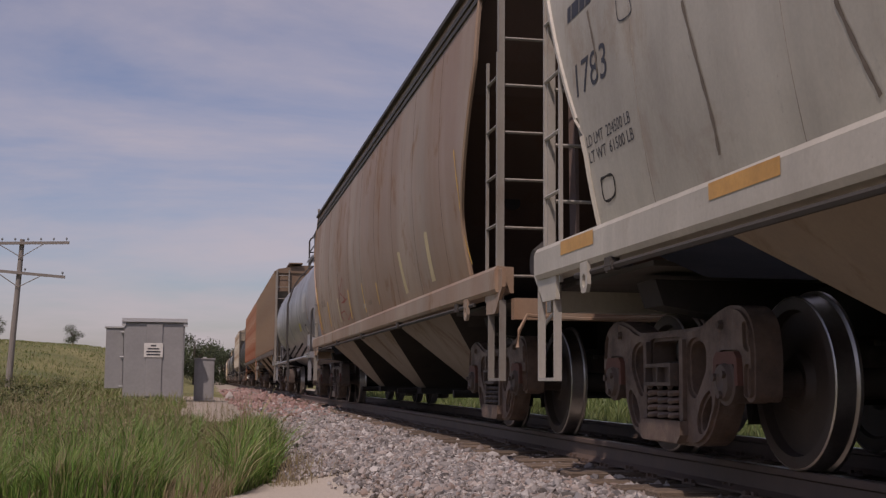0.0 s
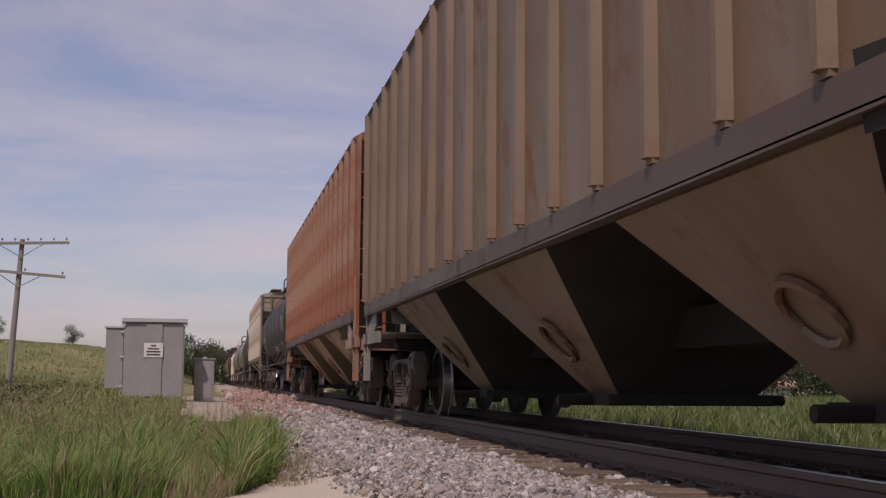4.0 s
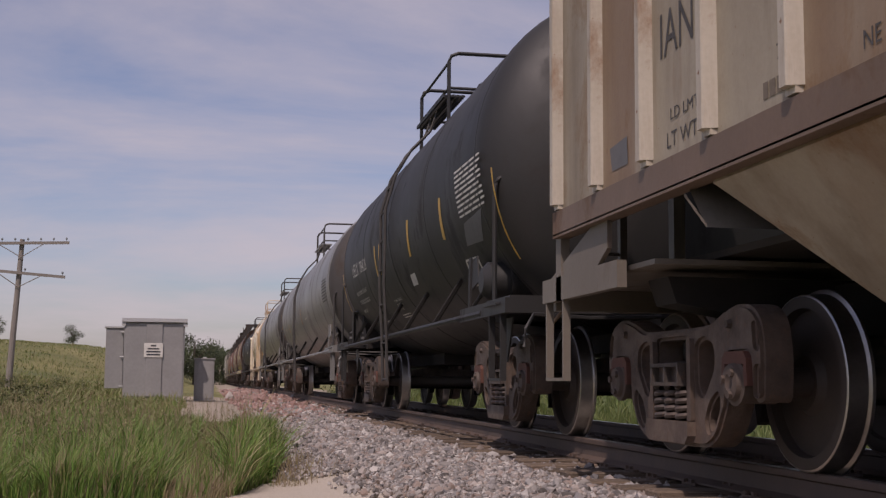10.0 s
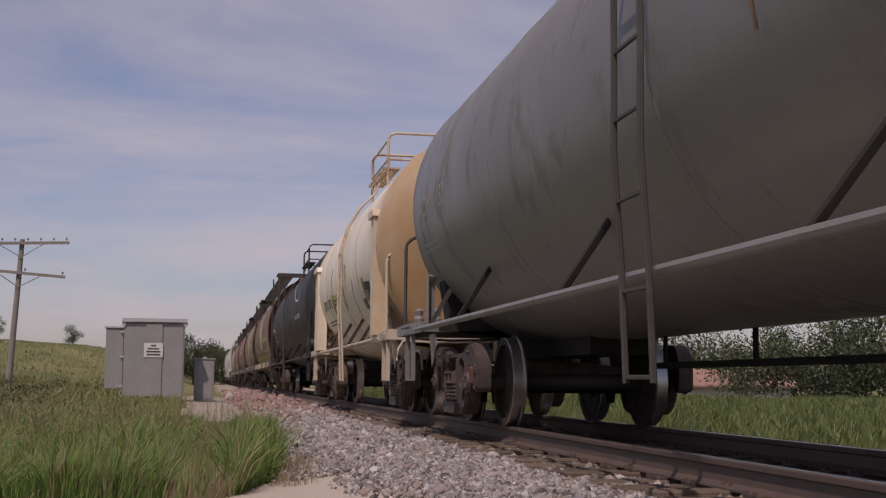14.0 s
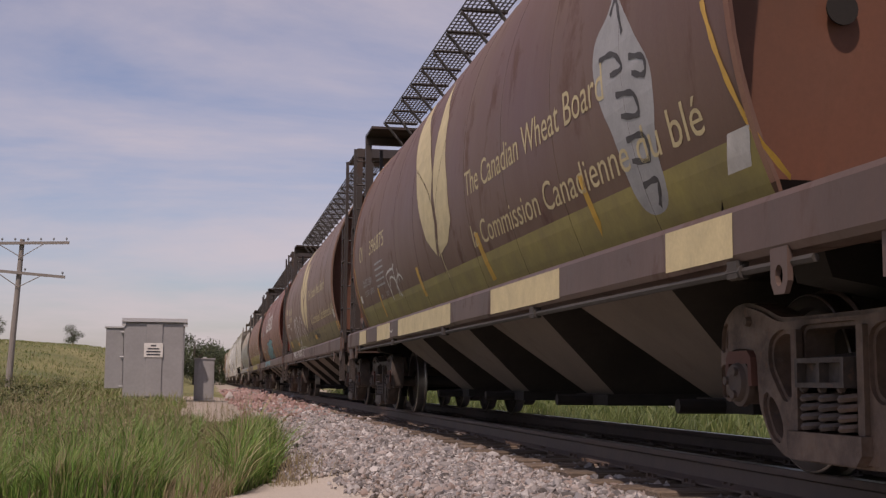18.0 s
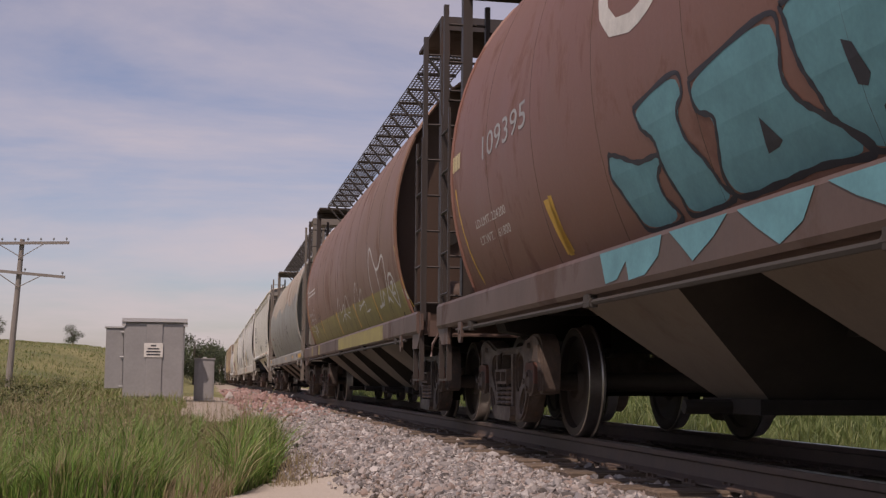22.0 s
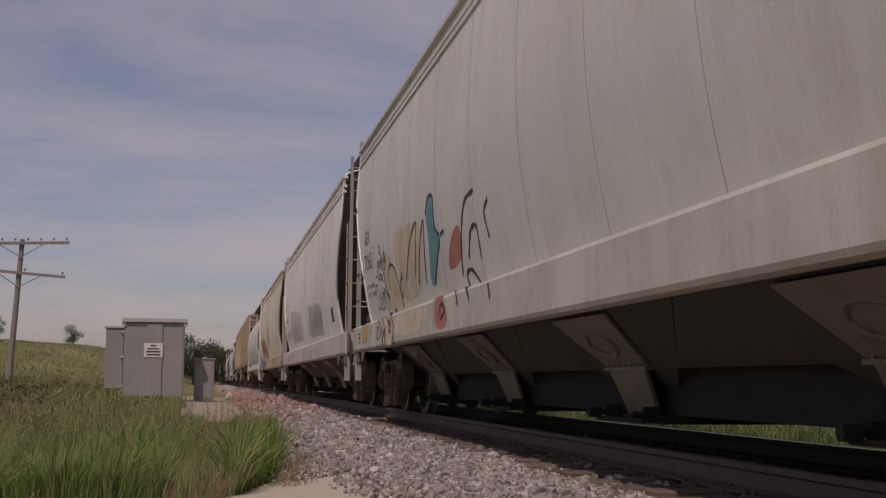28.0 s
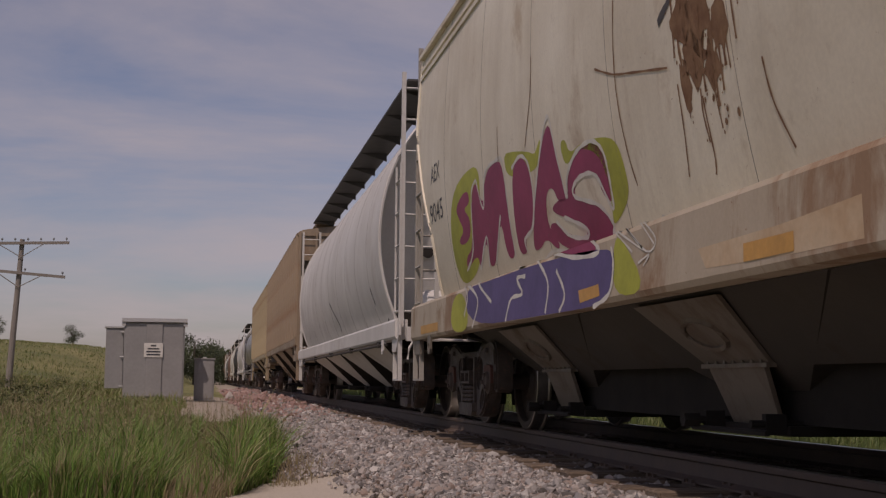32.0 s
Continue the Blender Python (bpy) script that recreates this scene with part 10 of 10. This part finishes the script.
stroke(car_t, "scrawl", "smudge2", 0.013, [(6.75, 1.67), (6.85, 1.63), (6.96, 1.68), (7.04, 1.79), (7.05, 1.89), (6.98, 1.92), (6.88, 1.88)])
stroke(car_t, "scrawl", "smudge2", 0.013, [(6.16, 1.60), (6.22, 1.66), (6.19, 1.71), (6.10, 1.71), (6.00, 1.67), (5.95, 1.62)])
stroke(car_t, "scrawl", "smudge2", 0.013, [(7.01, 1.94), (7.03, 2.01), (6.94, 2.06), (6.80, 2.07), (6.69, 2.03)])
stroke(car_t, "scrawl", "smudge2", 0.013, [(6.23, 1.97), (6.17, 1.92), (6.21, 1.86), (6.31, 1.81), (6.44, 1.79), (6.50, 1.81), (6.48, 1.85), (6.38, 1.89), (6.28, 1.89)])
stroke(car_t, "scrawl", "smudge2", 0.013, [(6.43, 1.89), (6.41, 1.80), (6.46, 1.72), (6.55, 1.67), (6.62, 1.69), (6.65, 1.75), (6.61, 1.81), (6.55, 1.84)])
stroke(car_t, "scrawl", "smudge2", 0.013, [(7.51, 1.98), (7.50, 2.08), (7.35, 2.16), (7.16, 2.18), (7.03, 2.12), (7.03, 2.04), (7.14, 1.97), (7.31, 1.94), (7.45, 1.96)])
stroke(car_t, "scrawl", "smudge2", 0.013, [(6.03, 1.82), (5.97, 1.86), (5.87, 1.86), (5.78, 1.83), (5.75, 1.78), (5.78, 1.75), (5.87, 1.73), (5.96, 1.74)])
stroke(car_t, "scrawl", "smudge2", 0.013, [(6.74, 1.81), (6.84, 1.71), (7.01, 1.69), (7.16, 1.74), (7.22, 1.84), (7.14, 1.92), (7.00, 1.94), (6.87, 1.89)])
stroke(car_t, "scrawl", "smudge2", 0.013, [(6.13, 1.77), (6.20, 1.71), (6.32, 1.66), (6.42, 1.66), (6.44, 1.70), (6.38, 1.75), (6.27, 1.77), (6.19, 1.77), (6.17, 1.74)])
stroke(car_t, "scrawl", "smudge2", 0.013, [(5.80, 1.74), (5.90, 1.72), (5.97, 1.75), (5.98, 1.80), (5.92, 1.84), (5.84, 1.85), (5.78, 1.82), (5.77, 1.78), (5.81, 1.74)])
stroke(car_t, "scrawl", "smudge2", 0.013, [(6.06, 1.89), (5.95, 1.84), (5.89, 1.75), (5.90, 1.66), (5.96, 1.61), (6.05, 1.62), (6.11, 1.68)])
stroke(car_t, "scrawl", "smudge2", 0.013, [(6.80, 2.06), (6.72, 1.97), (6.69, 1.87), (6.73, 1.80), (6.80, 1.79), (6.88, 1.83), (6.92, 1.91)])
stroke(car_t, "scrawl", "smudge2", 0.013, [(5.97, 1.72), (5.97, 1.82), (5.93, 1.86), (5.88, 1.82), (5.84, 1.73), (5.83, 1.64), (5.85, 1.59)])
handwriting(car_t, "smudge2", 0.01, "SHECOS", (9.23, 0.98), (8.17, 0.99), 0.18)
handwriting(car_t, "smudge2", 0.01, "NO", (8.05, 0.95), (7.71, 0.98), 0.15)
handwriting(car_t, "smudge2", 0.01, "MEXICO", (7.63, 0.93), (6.91, 1.04), 0.17)
stroke(car_t, "scrawl", "grime2", 0.016, [(6.93, 1.09), (6.84, 1.13), (6.79, 1.08), (6.71, 1.11), (6.58, 1.09), (6.68, 1.14), (6.66, 1.04), (6.58, 1.09)])
handwriting(car_t, "smudge2", 0.008, "MKSCOS", (6.48, 1.01), (5.72, 1.03), 0.11)
handwriting(car_t, "smudge2", 0.02, "AXNRO", (15.42, 1.53), (11.83, 1.50), 0.35)
handwriting(car_t, "smudge2", 0.02, "VNSA", (17.61, 1.55), (15.66, 1.55), 0.27)
stroke(car_t, "weld_line", "smudge", 0.03, [(5.96, 4.0), (5.96, 3.2), (5.96, 2.2), (5.96, 1.4)])
stroke(car_t, "weld_line", "smudge", 0.03, [(9.54, 4.0), (9.54, 3.2), (9.54, 2.2), (9.54, 1.4)])
stroke(car_t, "weld_line", "smudge", 0.03, [(13.11, 4.0), (13.11, 3.2), (13.11, 2.2), (13.11, 1.4)])
patch(car_t, "reflector_stripe", "orange2", [(8.42, 1.89), (8.28, 1.87), (8.24, 1.43), (8.37, 1.43)])
stroke(car_t, "card_holder", "darkline", 0.016, [(9.93, 1.22), (9.48, 1.22), (9.45, 0.94), (9.90, 0.94), (9.93, 1.22)])
stroke(car_t, "card_holder", "darkline", 0.012, [(9.70, 1.21), (9.67, 0.94)])
stroke(car_t, "card_holder", "darkline", 0.012, [(9.92, 1.08), (9.46, 1.08)])
text_on(car_u, "AEX", 17.28, 2.51, 0.48, 0.18, "black")
text_on(car_u, "9045", 17.42, 2.10, 0.69, 0.20, "black")
patch(car_u, "graffiti_fill", "lime", [(16.5, 1.9), (16.2, 2.26), (15.6, 2.36), (15.0, 2.33), (15.1, 1.95), (15.4, 1.5), (16.1, 1.36), (16.45, 1.45)])
patch(car_u, "graffiti_fill", "lime", [(14.15, 2.25), (13.88, 2.23), (13.4, 2.14), (13.26, 2.09), (13.17, 2.12), (13.05, 2.19), (13.12, 1.96), (14.06, 2.03)])
patch(car_u, "graffiti_fill", "lime", [(12.63, 2.05), (12.49, 2.06), (12.44, 1.94), (12.15, 1.97), (11.72, 1.92), (11.53, 1.85), (11.47, 1.68), (11.48, 1.53), (11.7, 1.43), (11.85, 1.4), (11.83, 1.46), (11.78, 1.63), (11.87, 1.85), (12.28, 1.96), (12.55, 1.86)])
patch(car_u, "graffiti_fill", "lime", [(11.46, 1.24), (11.34, 1.283), (10.9, 0.93), (11.47, 0.93)])
patch(car_u, "graffiti_fill", "lime", [(16.18, 1.23), (15.63, 1.283), (15.35, 0.9), (16.23, 0.91)])
patch(car_u, "graffiti_fill", "magenta", [(16.14, 2.09), (15.78, 2.18), (15.53, 2.18), (15.49, 2.06), (15.8, 2.04), (15.56, 1.94), (15.63, 1.77), (15.97, 1.72), (16.19, 1.78), (15.87, 1.85), (16.0, 1.96)])
patch(car_u, "graffiti_fill", "magenta", [(16.03, 1.49), (15.95, 1.62), (15.62, 1.66), (15.4, 2.12), (15.17, 2.22), (15.0, 1.94), (14.82, 2.21), (14.42, 2.25), (14.18, 2.19), (14.19, 1.69), (14.21, 1.44), (14.47, 1.45), (14.45, 1.81), (14.87, 1.45), (15.13, 1.44), (15.04, 1.7), (15.48, 1.45), (15.48, 1.6)])
patch(car_u, "graffiti_fill", "magenta", [(13.92, 2.1), (13.65, 2.15), (13.45, 2.06), (13.41, 1.84), (13.56, 1.61), (13.85, 1.54), (13.83, 1.44), (14.07, 1.44), (14.06, 1.67)])
patch(car_u, "graffiti_fill", "magenta", [(13.67, 1.43), (13.56, 1.61), (13.21, 1.97), (12.85, 2.28), (12.74, 2.05), (12.67, 1.84), (12.64, 1.68), (12.83, 1.67), (12.92, 1.81), (13.11, 1.78), (13.19, 1.56), (12.99, 1.42), (13.06, 1.37), (13.28, 1.49), (13.48, 1.43)])
patch(car_u, "graffiti_fill", "magenta", [(12.61, 1.68), (12.55, 1.82), (12.29, 1.93), (11.98, 1.94), (11.8, 1.85), (11.76, 1.69), (11.78, 1.52), (11.91, 1.58), (11.98, 1.73), (12.23, 1.78), (12.45, 1.73), (12.45, 1.65), (12.04, 1.55), (11.85, 1.41), (11.89, 1.33), (11.72, 1.22), (12.18, 1.24), (12.97, 1.38), (13.19, 1.56), (12.97, 1.57), (12.73, 1.44), (12.39, 1.39), (12.34, 1.45), (12.66, 1.54), (13.06, 1.65), (12.88, 1.7)])
patch(car_u, "graffiti_fill", "violet", [(15.35, 0.93), (15.63, 1.283), (14.55, 1.283), (13.16, 1.283), (11.48, 1.24), (11.42, 1.11), (11.54, 0.93), (11.84, 0.9), (12.97, 0.91)])
stroke(car_u, "scrawl", "white", 0.034, [(15.17, 2.22), (15.4, 2.12), (15.62, 1.66), (16.03, 1.49)])
stroke(car_u, "scrawl", "white", 0.034, [(15.17, 2.22), (15.0, 1.94), (14.82, 2.21), (14.42, 2.25), (14.18, 2.19), (14.19, 1.69), (14.21, 1.44)])
stroke(car_u, "scrawl", "white", 0.034, [(13.92, 2.1), (13.65, 2.15), (13.45, 2.06), (13.41, 1.84), (13.56, 1.61), (13.85, 1.54), (13.83, 1.44)])
stroke(car_u, "scrawl", "white", 0.034, [(13.56, 1.61), (13.21, 1.97), (12.85, 2.28), (12.74, 2.05), (12.64, 1.68)])
stroke(car_u, "scrawl", "white", 0.034, [(12.63, 1.68), (12.55, 1.82), (12.29, 1.93), (11.98, 1.94), (11.8, 1.85), (11.76, 1.69), (11.8, 1.49), (11.98, 1.72), (12.25, 1.77), (12.46, 1.73), (12.45, 1.66), (12.04, 1.55), (11.85, 1.41), (11.89, 1.33), (11.72, 1.22), (12.24, 1.24), (13.12, 1.38), (13.55, 1.31), (13.79, 1.34)])
stroke(car_u, "scrawl", "white", 0.034, [(12.97, 1.57), (12.73, 1.44), (12.39, 1.39), (12.37, 1.45), (12.77, 1.57)])
stroke(car_u, "scrawl", "white", 0.034, [(15.13, 1.44), (15.04, 1.7), (15.48, 1.45)])
stroke(car_u, "scrawl", "white", 0.034, [(14.45, 1.81), (14.87, 1.45)])
stroke(car_u, "scrawl", "white", 0.034, [(15.6, 1.04), (15.46, 1.21), (15.63, 1.35), (15.04, 1.16), (15.26, 0.92)])
stroke(car_u, "scrawl", "white", 0.034, [(14.52, 1.1), (15.01, 1.3), (14.59, 1.32)])
stroke(car_u, "scrawl", "white", 0.034, [(14.04, 0.92), (13.86, 1.08), (13.52, 1.1), (13.68, 1.22), (13.43, 1.22)])
stroke(car_u, "scrawl", "white", 0.034, [(12.9, 0.92), (12.83, 1.13), (13.16, 1.34)])
stroke(car_u, "scrawl", "white", 0.034, [(12.56, 0.91), (12.43, 1.02), (12.62, 1.19)])
stroke(car_u, "scrawl", "white", 0.034, [(11.84, 0.9), (11.54, 0.96), (11.46, 1.12), (11.5, 1.23)])
patch(car_u, "reflector", "orange2", [(12.13, 1.02), (11.73, 1.03), (11.71, 0.96), (12.1, 0.94)])
stroke(car_u, "scrawl", "white", 0.014, [(11.14, 1.16), (11.44, 1.32), (10.98, 1.16), (11.29, 1.33), (10.92, 1.14), (10.79, 1.2), (11.08, 1.36), (10.81, 1.17)])
stroke(car_u, "scrawl", "white", 0.014, [(11.05, 1.09), (10.88, 1.12), (10.97, 1.07)])
patch(car_u, "reflector", "orange2", [(9.28, 0.97), (9.74, 0.97), (9.74, 1.05), (9.28, 1.05)])
patch(car_u, "reflector", "orange2", [(16.90, 0.96), (17.91, 0.96), (17.91, 1.05), (16.90, 1.05)])
rng_u = random.Random(12)
for yc, zc_, w, h in ((10.42, 2.24, 0.16, 0.13), (10.2, 2.2, 0.15, 0.16), (10.0, 2.1, 0.13, 0.12), (10.3, 2.02, 0.18, 0.12), (10.12, 1.93, 0.1, 0.1), (10.45, 1.92, 0.07, 0.11), (9.9, 2.26, 0.07, 0.06), (10.27, 2.42, 0.2, 0.09), (10.05, 2.5, 0.12, 0.08), (10.4, 2.55, 0.1, 0.07)):
    patch(car_u, "rust_patch", "ruststain", [(yc + w * rng_u.uniform(0.55, 1.25) * math.cos(k * math.tau / 13), zc_ + h * rng_u.uniform(0.5, 1.4) * math.sin(k * math.tau / 13)) for k in range(13)])
for k in range(15):
    y, z = 9.82 + 0.05 * k + rng_u.uniform(-0.02, 0.02), rng_u.uniform(1.85, 2.45)
    stroke(car_u, "rust_run", "ruststain", rng_u.uniform(0.012, 0.035), [(y, z), (y + rng_u.uniform(-0.02, 0.02), z - 0.12), (y + rng_u.uniform(-0.03, 0.03), z - rng_u.uniform(0.2, 0.5))])
stroke(car_u, "rust_run", "ruststain", 0.016, [(11.77, 2.34), (11.46, 2.23), (11.14, 2.16), (10.65, 2.06)])
stroke(car_u, "rust_run", "ruststain", 0.016, [(10.55, 1.95), (10.56, 1.72), (10.61, 1.49)])
stroke(car_u, "rust_run", "ruststain", 0.016, [(11.38, 2.65), (11.43, 2.16), (11.39, 1.79), (11.33, 1.56)])
stroke(car_u, "rust_run", "ruststain", 0.016, [(10.28, 1.83), (10.27, 1.55), (10.30, 1.45)])
stroke(car_u, "rust_run", "ruststain", 0.016, [(13.20, 2.80), (13.25, 2.52), (13.47, 2.19)])
stroke(car_u, "rust_run", "ruststain", 0.016, [(9.63, 1.85), (9.60, 1.65), (9.50, 1.43)])
stroke(car_u, "rust_run", "ruststain", 0.016, [(14.28, 2.51), (14.31, 2.23)])
stroke(car_u, "seam_stain", "grime2", 0.05, [(10.71, 2.31), (10.34, 2.58), (10.86, 3.22), (9.34, 3.73)])
stroke(car_u, "seam_stain", "grime2", 0.05, [(6.54, 2.11), (6.20, 2.66), (5.44, 3.21)])
stroke(car_u, "seam_stain", "grime2", 0.05, [(4.70, 2.24), (4.55, 2.74), (3.90, 3.26)])
stroke(car_u, "seam_stain", "grime2", 0.05, [(2.83, 2.39), (2.74, 2.72), (2.36, 3.15)])
patch(car_u, "label", "white", [(3.70, 1.87), (3.30, 1.88), (3.25, 1.61), (3.63, 1.58)])
patch(car_u, "label_face", "black", [(3.63, 1.85), (3.35, 1.85), (3.30, 1.71), (3.59, 1.71)])
specks(car_u, "ruststain", 1180, (9.79, 10.65), (1.55, 2.58))
specks(car_q, "grime2", 1330, (6.78, 7.55), (1.35, 1.95))
specks(car_q, "grime2", 840, (9.57, 13.10), (1.35, 2.51))
patch(car_u, "sill_stain", "ruststain2", [(10.24, 1.08), (9.40, 1.09), (8.77, 1.12), (8.76, 0.96), (9.35, 0.96), (10.15, 0.98)])
stroke(car_v, "scuff", "darkline", 0.06, [(9.44, 1.96), (8.59, 1.54), (8.67, 1.38)])
stroke(car_v, "scuff", "darkline", 0.06, [(3.45, 1.82), (3.33, 1.57)])
# ---- what moves ----
def motions():
    ends = [0, 1 / 30, 2 / 30]
    times = ends + list(range(1, 32)) + [32 - t for t in ends[::-1]]
    for car, q in CARS:
        walk(car, [(t, pose(TRACK, q - SPEED * t, 0)) for t in times])
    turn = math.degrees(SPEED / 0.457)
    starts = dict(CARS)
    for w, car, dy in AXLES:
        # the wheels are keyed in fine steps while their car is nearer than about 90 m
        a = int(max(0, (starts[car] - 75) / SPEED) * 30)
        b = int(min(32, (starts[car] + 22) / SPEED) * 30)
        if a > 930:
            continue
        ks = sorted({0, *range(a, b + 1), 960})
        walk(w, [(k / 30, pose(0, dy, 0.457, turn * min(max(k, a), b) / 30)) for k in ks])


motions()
